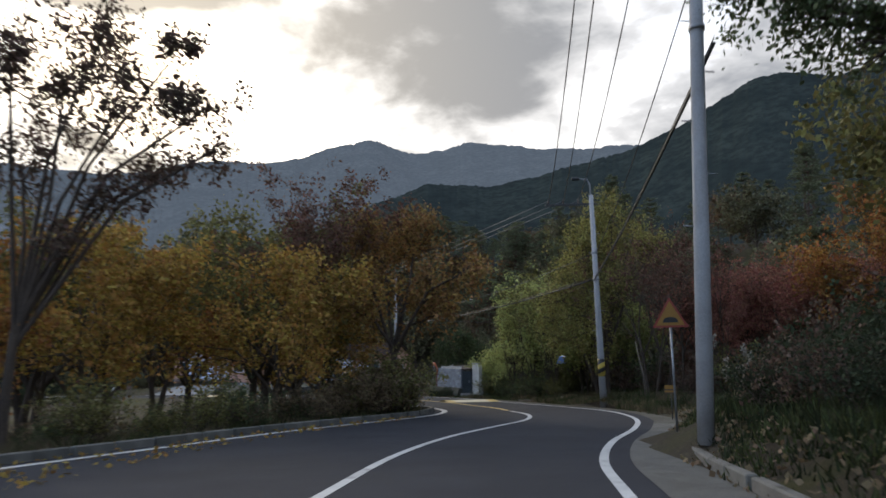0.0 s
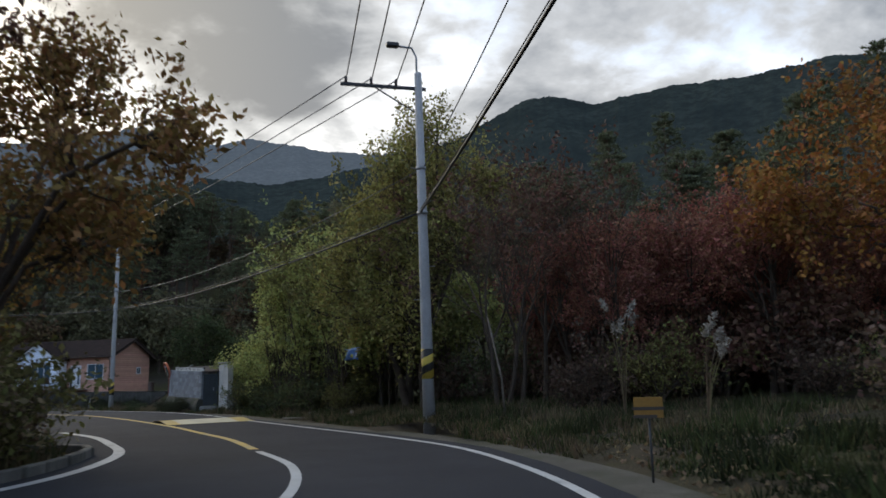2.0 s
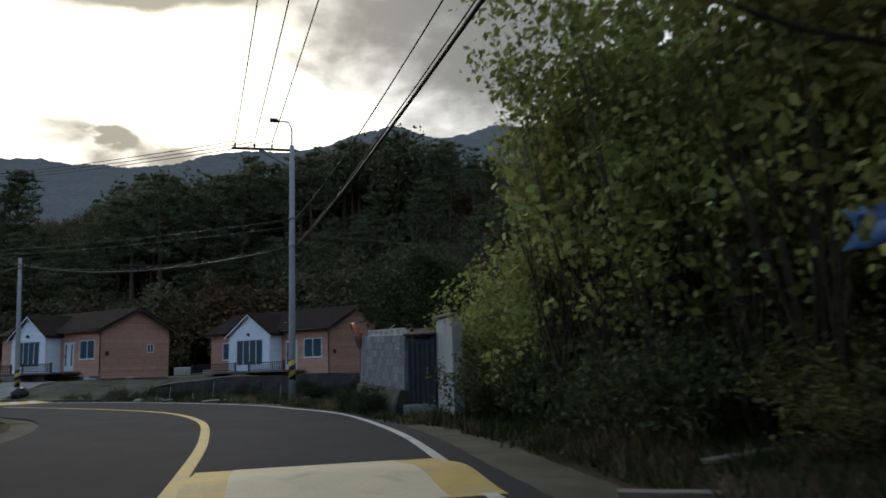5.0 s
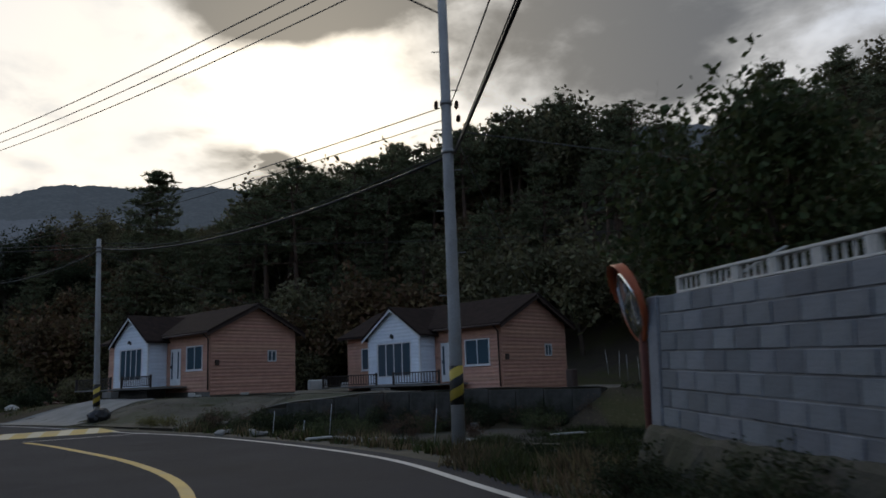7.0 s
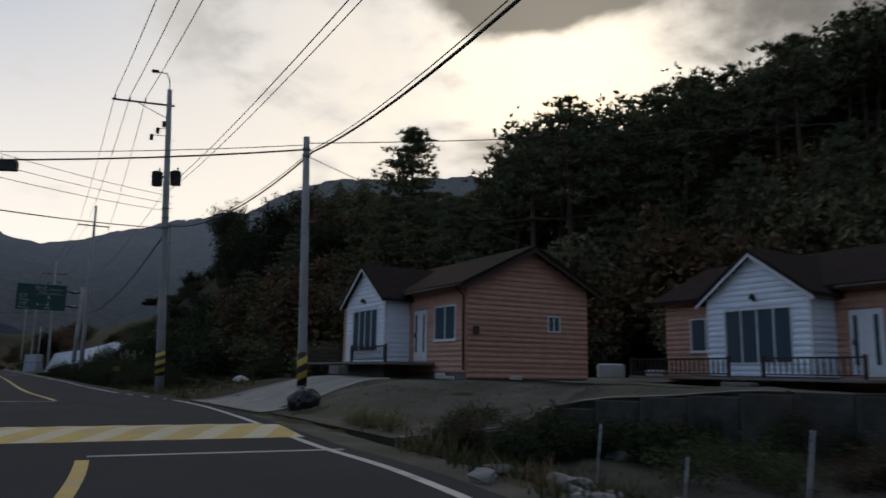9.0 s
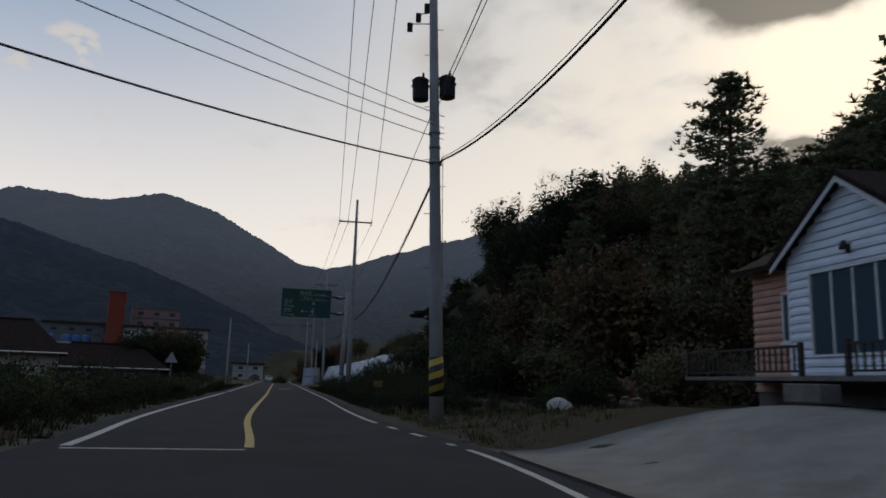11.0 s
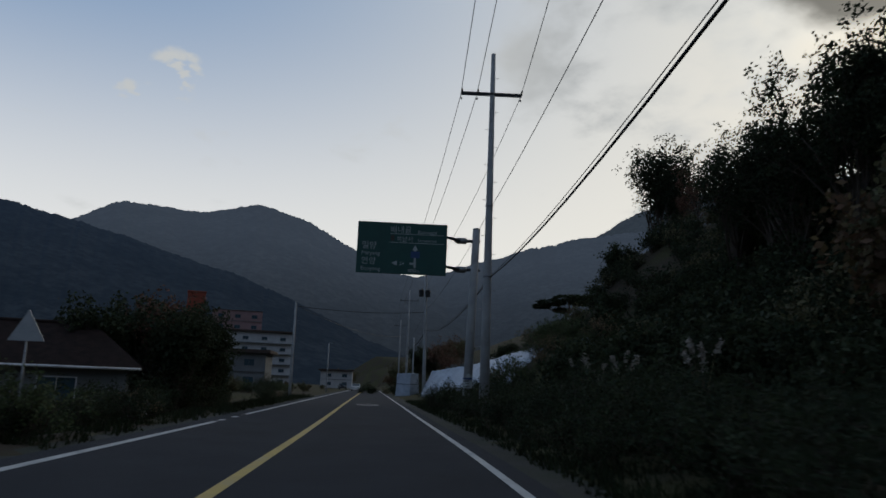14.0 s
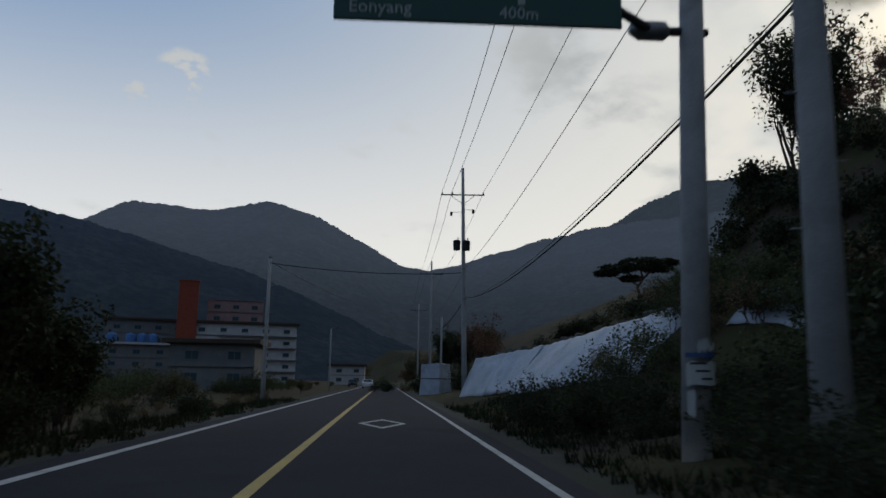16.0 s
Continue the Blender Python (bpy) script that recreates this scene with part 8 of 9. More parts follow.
# ---------------------------------------------------------------- lots, plot and loose things
def draped(name, corners, nu, nv, lift, mat, label, category, least=0.0):
    """A sheet laid on the land between four corners."""
    a, b, c, d = [np.array(p, float) for p in corners]
    v, f = [], []
    for i in range(nu + 1):
        for j in range(nv + 1):
            s, t = i / nu, j / nv
            p = (a * (1 - s) + b * s) * (1 - t) + (d * (1 - s) + c * s) * t
            v.append((p[0], p[1], max(height(p[0], p[1]), least) + lift))
    for i in range(nu):
        for j in range(nv):
            k = i * (nv + 1) + j
            f.append((k, k + nv + 1, k + nv + 2, k + 1))
    # its rim runs down into the land
    w = nv + 1
    rim = [i * w for i in range(nu)] + [nu * w + j for j in range(nv)] + [i * w + nv for i in range(nu, 0, -1)] + list(range(nv, 0, -1))
    n0 = len(v)
    v += [(v[q][0], v[q][1], v[q][2] - 0.45) for q in rim]
    f += [(rim[i], rim[(i + 1) % len(rim)], n0 + (i + 1) % len(rim), n0 + i) for i in range(len(rim))]
    return thing(name, me=mesh_of(name, v, f, mat, True), label=label, category=category, kind="structure")


draped("driveway", [(-34.5, 89.3), (-26.4, 85.6), (-26.2, 91.4), (-30.5, 96.6)], 8, 10, 0.045, CONCRETE, "pale concrete driveway apron beside the road", "driveway")
draped("house_lot", [(-36.0, 96.0), (-6.0, 89.6), (-3.0, 101.0), (-30, 108.0)], 26, 10, 0.05, GRAVEL, "bare gravelly lot round the cottages", "lot")


draped("front_lot", [(-26.4, 85.9), (-18.15, 81.6), (-18.15, 91.0), (-26.5, 93.4)], 12, 14, 0.03, LOT_EARTH, "tan bare earth with thin grass before the cottage", "lot")
draped("front_lot", [(-18.15, 87.95), (-3.4, 87.95), (-3.4, 91.2), (-18.15, 91.2)], 16, 4, 0.035, LOT_EARTH, "tan bare earth strip along the retaining wall", "lot")
draped("low_plot", [(-17.75, 81.6), (-6.4, 73.6), (-3.6, 87.4), (-17.75, 87.4)], 20, 14, 0.035, PLOT_SOIL, "dark bare soil of the sunken plot", "plot", -2.0)


def stone(seed, w, d, h):
    rnd = random.Random(seed)
    bm = bmesh.new()
    bmesh.ops.create_icosphere(bm, subdivisions=2, radius=0.5)
    for q in bm.verts:
        k = 1 + rnd.uniform(-0.16, 0.16)
        q.co = Vector((max(min(q.co.x * 1.25, 0.46), -0.46) * w * k, max(min(q.co.y * 1.25, 0.46), -0.46) * d * k, max(min(q.co.z * 1.25, 0.45), -0.45) * h * k))
    me = bpy.data.meshes.new("stone")
    bm.to_mesh(me)
    bm.free()
    me.materials.append(STONE)
    return me


STONES = [stone(i, 0.5, 0.4, 0.36) for i in range(5)]


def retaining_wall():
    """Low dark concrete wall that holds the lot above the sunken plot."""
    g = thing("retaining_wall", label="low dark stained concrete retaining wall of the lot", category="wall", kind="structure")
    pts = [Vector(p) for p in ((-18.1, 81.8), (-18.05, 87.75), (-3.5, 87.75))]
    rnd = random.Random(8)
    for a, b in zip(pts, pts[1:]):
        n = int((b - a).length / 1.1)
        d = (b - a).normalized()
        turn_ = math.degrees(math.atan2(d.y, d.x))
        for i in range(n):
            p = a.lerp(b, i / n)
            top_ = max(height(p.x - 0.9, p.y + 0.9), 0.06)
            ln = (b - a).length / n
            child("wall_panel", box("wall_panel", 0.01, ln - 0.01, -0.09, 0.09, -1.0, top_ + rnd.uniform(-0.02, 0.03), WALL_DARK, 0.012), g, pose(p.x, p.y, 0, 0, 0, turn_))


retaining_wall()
rnd_l = random.Random(21)
draped("lot_edge", [(-18.42, 81.7), (-18.26, 81.7), (-18.26, 87.9), (-18.42, 87.9)], 1, 14, 0.07, CONCRETE, "thin pale concrete edge of the cottages' lot", "edging")
draped("lot_edge", [(-18.1, 87.96), (-18.1, 88.1), (-3.5, 88.1), (-3.5, 87.96)], 1, 20, 0.06, CONCRETE, "thin pale concrete edge of the cottages' lot", "edging")
for i in range(20):
    x, y = rnd_l.uniform(-17.2, -5.0), rnd_l.uniform(83.0, 87.3)
    k = rnd_l.choice((2, 3, 4))
    plant("bush", BRUSH[k], x, y, rnd_l.uniform(0.3, 0.6), BRUSH_L[k], "bush", "brush on the low plot", rnd=rnd_l)
# weeds hanging over and growing against the retaining wall
for i in range(64):
    t = rnd_l.uniform(0, 1)
    x, y = (-18.0 + rnd_l.uniform(0.05, 0.4), 81.9 + 5.8 * t) if i < 22 else (-17.9 + 14.2 * t, 87.7 - rnd_l.uniform(0.05, 0.45))
    k = rnd_l.choice((3, 3, 4, 2))
    zz = height(x, y) + rnd_l.uniform(-0.1, 0.35)
    plant("bush", BRUSH[k], x, y, rnd_l.uniform(0.3, 0.55), BRUSH_L[k], "bush", "growth along the retaining wall", zz, rnd=rnd_l)
for i in range(26):
    t = rnd_l.uniform(0, 1)
    x, y = -17.8 + 9 * t, 87.2 - rnd_l.uniform(0.0, 1.2)
    thing("stone", pose(x, y, height(x, y) + 0.05, rnd_l.uniform(0, 40), 0, rnd_l.uniform(0, 360)) @ Matrix.Diagonal((*(rnd_l.uniform(0.4, 1.0),) * 3, 1)), "dark rough stone at the retaining wall's foot", "stone", "loose stones", "", STONES[rnd_l.randrange(5)])
RUBBLE = []
for q in STONES:
    q = q.copy()
    q.materials.clear()
    q.materials.append(CONCRETE)
    RUBBLE.append(q)
for i in range(110):
    x, y = (rnd_l.gauss(-11.8, 1.7), rnd_l.gauss(80.0, 1.1)) if i < 84 else (rnd_l.gauss(-8.1, 0.7), rnd_l.gauss(75.2, 0.5))
    k = rnd_l.uniform(0.3, 0.95)
    thing("rubble", pose(x, y, height(x, y) + 0.05, rnd_l.uniform(0, 40), 0, rnd_l.uniform(0, 360)) @ Matrix.Diagonal((k * 1.4, k, k * 0.6, 1)), "pale broken concrete rubble on the plot", "rubble", "heap of rubble", "", RUBBLE[rnd_l.randrange(5)])
thing("bucket", pose(-8.3, 86.4, height(-8.3, 86.4)), "pale plastic bucket standing on the dark plot", "bucket", "", "", lathe("bucket", [(0.02, 0.0), (0.13, 0.0), (0.17, 0.30), (0.185, 0.30), (0.185, 0.32), (0.165, 0.32), (0.125, 0.02)], SIGN_WHITE, 16))
for i in range(13):
    t = i / 12
    x, y = -3.9 + 6.8 * t + rnd_l.uniform(-0.15, 0.15), 104.0 - 14.2 * t + rnd_l.uniform(-0.3, 0.3)
    thing("stake", pose(x, y, height(x, y), rnd_l.uniform(-4, 4), rnd_l.uniform(-4, 4), 0), "thin pale garden stake in the vegetable plot", "stake", "garden stakes", "", tube("stake", [(0, 0, -0.2), (0.0, 0, rnd_l.uniform(1.1, 1.6))], 0.014, PLASTER, 6))
for x, y, t_, l_ in ((-7.9, 75.0, 160, 1.5), (-9.6, 75.4, 20, 1.1), (-8.8, 76.4, 70, 0.8), (-4.0, 83.2, 20, 2.0), (-1.2, 85.6, 35, 2.4), (0.2, 87.2, 15, 1.8)):
    thing("pale_pipe", pose(x, y, height(x, y) + 0.05, 0, 0, t_), "length of pale plastic pipe lying on the plot", "pipe", "scrap pipes", "", tube("pale_pipe", [(-l_ / 2, 0, 0), (0, 0.03, 0.03), (l_ / 2, 0, 0)], 0.035, PLASTER, 8))
for _ in range(26):
    x, y = on_line(S_PLOT + rnd_l.uniform(-2, 6), rnd_l.uniform(5.6, 9.8))
    thing("stone", pose(x, y, height(x, y) + 0.06, rnd_l.uniform(0, 40), 0, rnd_l.uniform(0, 360)) @ Matrix.Diagonal((*(rnd_l.uniform(0.15, 0.5),) * 3, 1)), "loose grey field stone on the low plot", "stone", "loose stones", "", STONES[rnd_l.randrange(5)])


def plank(x, y, turn, length, label="weathered plank lying on the ground", mat=None, w=0.14):
    z = height(x, y) + 0.06
    thing("plank", pose(x, y, z, 3, rnd_l.uniform(-4, 4), turn), label, "plank", "", "", box("plank", -length / 2, length / 2, -w / 2, w / 2, -0.02, 0.025, mat or WOOD_GREY, 0.006))


for x, y, t, l in ((-9.8, 80.2, 20, 1.9), (-10.6, 79.2, -25, 1.4), (-11.5, 81.4, 60, 1.6), (-13.0, 80.6, 10, 1.2), (3.9, 49.9, -10, 1.1), (4.8, 51.2, 25, 0.9), (5.7, 48.7, 80, 0.8), (-8.2, 79.5, 140, 1.0), (-4.4, 80.5, 25, 2.2)):
    plank(x, y, t, l)
for x, y, hgt in ((-10.9, 78.4, 1.3), (-14.2, 81.2, 1.15), (-12.6, 80.2, 0.9), (-7.8, 78.8, 1.2)):
    thing("stake", pose(x, y, height(x, y), 4, 6, 0), "thin pale garden stake", "stake", "garden stakes", "", tube("stake", [(0, 0, -0.1), (0.02, 0, hgt)], 0.012, BACK_METAL, 6))

# rubbish bag at the foot of the service pole
bm = bmesh.new()
bmesh.ops.create_icosphere(bm, subdivisions=3, radius=0.5)
for q in bm.verts:
    k = 1 + 0.16 * noise.noise(q.co * 4) + 0.06 * noise.noise(q.co * 11)
    q.co = Vector((q.co.x * 1.0 * k, q.co.y * 0.95 * k, max(q.co.z, -0.36) * 0.85 * k))
me = bpy.data.meshes.new("bag")
bm.to_mesh(me)
bm.free()
me.materials.append(PLASTIC_BLACK)
thing("rubbish_bag", pose(-25.42, 86.38, height(-25.42, 86.38) + 0.22), "full black plastic rubbish bag at the pole's foot", "bag", "", "", me)


def block_thing(name, x, y, z, w, d, h, turn, mat, label, category, group=""):
    return thing(name, pose(x, y, z, 0, 0, turn), label, category, group, "", box(name, -w / 2, w / 2, -d / 2, d / 2, 0, h, mat, min(w, d, h) * 0.12))


for x, y, w, h in ((-24.6, 92.2, 0.34, 0.24), (-24.0, 91.8, 0.40, 0.12), (-22.5, 93.9, 0.42, 0.14)):
    block_thing("concrete_block", x, y, height(x, y) + 0.04, w, 0.3, h, 25, PLASTER, "pale loose concrete block by the cottage", "block", "loose blocks")
block_thing("water_tank", -23.8, 106.0, height(-23.8, 106.0), 1.3, 0.8, 0.75, 30, PLASTER, "pale box-shaped water tank between the cottages", "tank")
block_thing("storage_crate", -21.6, 106.2, height(-21.6, 106.2), 0.9, 0.7, 0.45, 10, PLASTER, "pale storage crate between the cottages", "crate")
block_thing("outdoor_unit", -5.2, 94.1, height(-5.2, 94.1), 0.45, 0.4, 1.1, 62, FASCIA, "brown gas cylinder box against the cottage wall", "box")


def clay_pot(x, y, s):
    thing("clay_pot", pose(x, y, height(x, y)) @ Matrix.Diagonal((s, s, s, 1)), "brown glazed storage pot with a lid", "pot", "row of clay pots", "", lathe("clay_pot", [(0.20, 0.0), (0.30, 0.2), (0.34, 0.38), (0.30, 0.58), (0.22, 0.68), (0.24, 0.71), (0.25, 0.74), (0.10, 0.80), (0.03, 0.83)], POT, 16))


for i in range(9):
    clay_pot(-41.0 - 0.95 * i + rnd_l.uniform(-0.2, 0.2), 105.0 + 0.35 * i + rnd_l.uniform(-0.3, 0.3), rnd_l.uniform(0.85, 1.25))


def mesh_fence(a, b, h, label):
    """Orange plastic fence sheet on stakes."""
    a, b = Vector(a), Vector(b)
    g = thing("plastic_fence", None, label, "fence")
    n = 24
    v, f = [], []
    for i in range(n + 1):
        p = a.lerp(b, i / n)
        z = height(p.x, p.y)
        w = 0.08 * math.sin(i * 1.7)
        for q in range(4):
            v.append((p.x + w * (q % 2), p.y + w, z + 0.1 + (h + 0.06 * math.sin(i * 0.9)) * q / 3))
    for i in range(n):
        for q in range(3):
            k = i * 4 + q
            f.append((k, k + 4, k + 5, k + 1))
    me = mesh_of("sheet", v, f, TARP_ORANGE, True)
    sh = child("sheet", me, g)
    md = sh.modifiers.new("thickness", "SOLIDIFY")
    md.thickness = 0.012
    for i in range(0, n + 1, 3):
        p = a.lerp(b, i / n)
        child("stake", tube("stake", [(p.x, p.y + 0.12, height(p.x, p.y) - 0.1), (p.x, p.y + 0.12, height(p.x, p.y) + h + 0.25)], 0.022, DARK_STEEL, 6), g)


for i in range(22):
    t = (i + rnd_l.uniform(0, 0.8)) / 22
    x, y = -46.5 - 24.5 * t + rnd_l.uniform(-0.5, 0.5), 107.2 + 11.2 * t - rnd_l.uniform(0, 1.5)
    plant("bush", BRUSH[3], x, y, rnd_l.uniform(0.4, 0.85), BRUSH_L[3], "bush", "brush before the plastic fence", rnd=rnd_l)
mesh_fence((-47.0, 108.5), (-71.0, 119.7), 1.3, "sagging orange-red plastic fence behind the field")


# rough pale boulder wrapped in sheet by the field
bm = bmesh.new()
bmesh.ops.create_icosphere(bm, subdivisions=3, radius=0.5)
for q in bm.verts:
    k = 1 + 0.22 * noise.noise(q.co * 2.5) + 0.05 * noise.noise(q.co * 9)
    q.co = Vector((q.co.x * 1.5 * k, q.co.y * 1.2 * k, max(q.co.z, -0.4) * 1.1 * k))
me = bpy.data.meshes.new("sack")
bm.to_mesh(me)
bm.free()
me.materials.append(PLASTER)
thing("bulk_sack", pose(-41.7, 98.1, height(-41.7, 98.1) + 0.25) @ Matrix.Diagonal((0.62, 0.62, 0.62, 1)), "bulging pale bulk sack on the field's edge", "sack", "", "", me)


def blue_sheet():
    v, f = [], []
    for i in range(9):
        for j in range(5):
            v.append((i * 0.22, 0.1 * math.sin(i * 1.1 + j), j * 0.16 + 0.05 * math.sin(i * 0.8)))
    for i in range(8):
        for j in range(4):
            k = i * 5 + j
            f.append((k, k + 5, k + 6, k + 1))
    ob = thing("blue_sheet", pose(5.8, 47.75, 2.05, 0, -2, 92) @ Matrix.Diagonal((1.5, 0.9, 0.62, 1)), "crumpled blue plastic sheet strung among the shrubs", "sheet", "", "", mesh_of("blue_sheet", v, f, BLUE_SHEET, True))
    md = ob.modifiers.new("thickness", "SOLIDIFY")
    md.thickness = 0.01


blue_sheet()


# ---------------------------------------------------------------- west end
def tarp_slope():
    """White sheeting laid over a cut earth bank, with a wrapped stack by the road."""
    foot = [(-127.5, 133.0, 0.0), (-120, 131.6, 0.5), (-112.2, 129.8, 1.0), (-105.7, 128.6, 1.5), (-97.0, 127.2, 1.8), (-88, 124.5, 1.0)]
    crest = [(-127.0, 134.2, 3.0), (-120, 134.2, 3.5), (-114.0, 133.4, 4.0), (-104.2, 131.8, 5.0), (-97.0, 130.6, 5.2), (-88, 128.5, 2.6)]
    back = [(-130, 150, 3.5), (-121, 150, 4.2), (-113, 149, 5.0), (-103, 147, 6.0), (-95, 146, 6.0), (-86, 144, 4.5)]
    def at(line, t):
        q = t * (len(line) - 1)
        i = min(int(q), len(line) - 2)
        return Vector(line[i]).lerp(Vector(line[i + 1]), q - i)
    def face(s, t):
        p = at(foot, s).lerp(at(crest, s), t)
        p.z += 0.35 * math.sin(math.pi * t) * (0.6 + 0.4 * math.sin(s * 19)) + 0.10 * noise.noise(Vector((s * 23, t * 3, 1)))
        return p
    nu, nv = 60, 8
    v, f = [], []
    for i in range(nu + 1):
        s = i / nu
        v.append(at(foot, s) - Vector((0, 0, 1.5)))
        for j in range(nv + 1):
            v.append(face(s, j / nv))
        for j in (1, 2, 3, 4):
            p = at(crest, s).lerp(at(back, s), j / 4)
            p.z += 0.35 * noise.noise(Vector((s * 30, j * 0.9, 2)))
            v.append(p)
        v.append(at(back, s) - Vector((0, 0, 6)))
    w = nv + 7
    for i in range(nu):
        for j in range(w - 1):
            k = i * w + j
            f.append((k, k + w, k + w + 1, k + 1))
    f += [tuple(range(w - 1, -1, -1)), tuple(range(nu * w, nu * w + w))]
    thing("earth_bank", me=mesh_of("earth_bank", v, f, SOIL, True), label="heaped earth bank above the road", category="bank", kind="structure")
    for s0, s1, t0, t1 in ((0.0, 0.64, 0.0, 1.03), (0.74, 0.83, 0.45, 1.03)):
        g = thing("slope_cover", None, "white plastic sheeting over a cut slope", "tarpaulin", "white sheeting")
        strips = 5 if s1 - s0 > 0.3 else 1
        for n in range(strips):
            a0, a1 = s0 + (s1 - s0) * n / strips, s0 + (s1 - s0) * (n + 1.04) / strips
            v, f = [], []
            cu, cw = 14, 12
            for i in range(cu + 1):
                for j in range(cw + 1):
                    s, t = min(a0 + (a1 - a0) * i / cu, 1.0), t0 + (t1 - t0) * j / cw + 0.02 * math.sin(n * 2.1)
                    p = face(s, min(t, 1.0))
                    # folds run down the slope, each sheet lapping over the last
                    q = i + n * 14
                    p += Vector((0.12, -0.5, 0.5)).normalized() * (0.07 + 0.02 * (n % 2) + 0.035 * math.sin(q * 1.9 + 0.6 * j) + 0.02 * math.sin(q * 0.7 - j * 0.9))
                    v.append(p)
            for i in range(cu):
                for j in range(cw):
                    k = i * (cw + 1) + j
                    f.append((k, k + cw + 1, k + cw + 2, k + 1))
            ob = child("sheet", mesh_of("sheet", v, f, TARP_WHITE, True), g)
            md = ob.modifiers.new("thickness", "SOLIDIFY")
            md.thickness = 0.02
    rn = random.Random(5)
    for i in range(34):
        p = face(rn.uniform(0.56, 1.0), rn.uniform(-0.1, 0.75) if i % 3 else rn.uniform(0.9, 1.2))
        plant("bush", BRUSH[2 if i % 4 else 1], p.x, p.y, rn.uniform(0.9, 1.5), BRUSH_L[2 if i % 4 else 1], "bush", "brush on the earth bank", p.z - 0.15, rnd=rn)
    for i in range(44):
        p = at(crest, 0.02 + 0.6 * i / 43)
        thing("stone", pose(p.x + rn.uniform(-0.5, 0.5), p.y + rn.uniform(0.3, 2.5), p.z + rn.uniform(0.0, 0.2), rn.uniform(0, 50), 0, rn.uniform(0, 360)) @ Matrix.Diagonal((*(rn.uniform(0.6, 1.7),) * 3, 1)), "pale broken rock on the bank's edge", "stone", "loose stones", "", STONES[rn.randrange(5)])
    g = thing("wrapped_stack", pose(-144.7, 140.1, 0, 0, 0, 24), "stack of goods wrapped in white sheeting by the road", "stack")
    bmx = bmesh.new()
    bmesh.ops.create_cube(bmx, size=1)
    bmesh.ops.subdivide_edges(bmx, edges=bmx.edges[:], cuts=6, use_grid_fill=True)
    for q in bmx.verts:
        k = 1 - 0.10 * (q.co.z + 0.5)
        q.co = Vector((q.co.x * 2.5 * k + 0.06 * noise.noise(q.co * 5), q.co.y * 1.9 * k + 0.10 * noise.noise(q.co * 4 + Vector((3, 0, 0))), (q.co.z + 0.5) * 3.0 + 0.12 * noise.noise(q.co * 3)))
    me_ = bpy.data.meshes.new("cover")
    bmx.to_mesh(me_)
    bmx.free()
    me_.materials.append(TARP_WHITE)
    child("cover", me_, g)
    child("rope", tube("rope", [(-1.3, -1.0, 1.6), (1.3, -1.0, 1.6), (1.3, 1.0, 1.6), (-1.3, 1.0, 1.6), (-1.3, -1.0, 1.6)], 0.03, CABLE, 6), g)


tarp_slope()


def low_house(x, y, turn, w, d, wall_h, ridge_h, wall_mat, label, windows=(), ov=0.6, inset=1.8):
    """A plain hip-roofed house. Local x along the front, y into it."""
    z = height(x, y) - 0.1
    g = thing("house", pose(x, y, z, 0, 0, turn), label, "house")
    child("wall", box("wall", 0, w, 0, d, -0.3, wall_h, wall_mat), g)
    child("plinth", box("plinth", -0.04, w + 0.04, -0.04, d + 0.04, -0.35, 0.25, FOUNDATION), g)
    k = (ridge_h - wall_h) / (d / 2)
    e = wall_h - ov * k + 0.04
    c = [(-ov, -ov, e), (w + ov, -ov, e), (w + ov, d + ov, e), (-ov, d + ov, e)]
    r0, r1 = (inset, d / 2, ridge_h), (w - inset, d / 2, ridge_h)
    for name, face_ in (("roof", (c[0], c[1], r1, r0)), ("roof_back", (c[2], c[3], r0, r1)), ("hip", (c[1], c[2], r1)), ("hip", (c[3], c[0], r0))):
        n = len(face_)
        vv = list(face_) + [(a, b, q + 0.14) for a, b, q in face_]
        ff = [tuple(range(n - 1, -1, -1)), tuple(range(n, 2 * n))] + [(i, (i + 1) % n, (i + 1) % n + n, i + n) for i in range(n)]
        child(name, mesh_of(name, vv, ff, ROOF), g)
    child("ridge_cap", tube("ridge_cap", [(inset, d / 2, ridge_h + 0.14), (w - inset, d / 2, ridge_h + 0.14)], 0.11, ROOF, 8), g)
    child("gutter", tube("gutter", [(-ov, -ov - 0.06, e + 0.06), (w + ov, -ov - 0.06, e + 0.06)], 0.06, TRIM_WHITE, 8), g)
    for face, a, zz, ww, hh in windows:
        window_unit(g, Matrix(((1, 0, 0, a), (0, -1, 0, 0), (0, 0, 1, zz), (0, 0, 0, 1))), ww, hh, 2, "window", False)
    return g


low_house(-92.2, 90.0, 80, 9.0, 6.0, 2.75, 4.45, RENDER_DIM, "low grey-walled house with a dark hipped roof", (("front", 1.6, 1.0, 1.6, 1.1), ("front", 5.4, 1.0, 1.6, 1.1)))
low_house(-82.6, 78.2, 80, 11, 7, 3.4, 5.4, PLASTER, "white farmhouse with a dark hipped roof", (("front", 3.0, 1.2, 1.6, 1.2), ("front", 7.4, 1.2, 1.6, 1.2)))
thing("oil_drum", pose(-87.4, 98.9, height(-87.4, 98.9)), "squat grey water tank beside the house wall", "tank", "", "", lathe("oil_drum", [(0.45, 0.0), (0.5, 0.1), (0.5, 0.75), (0.46, 0.82), (0.1, 0.9)], BACK_METAL, 18))


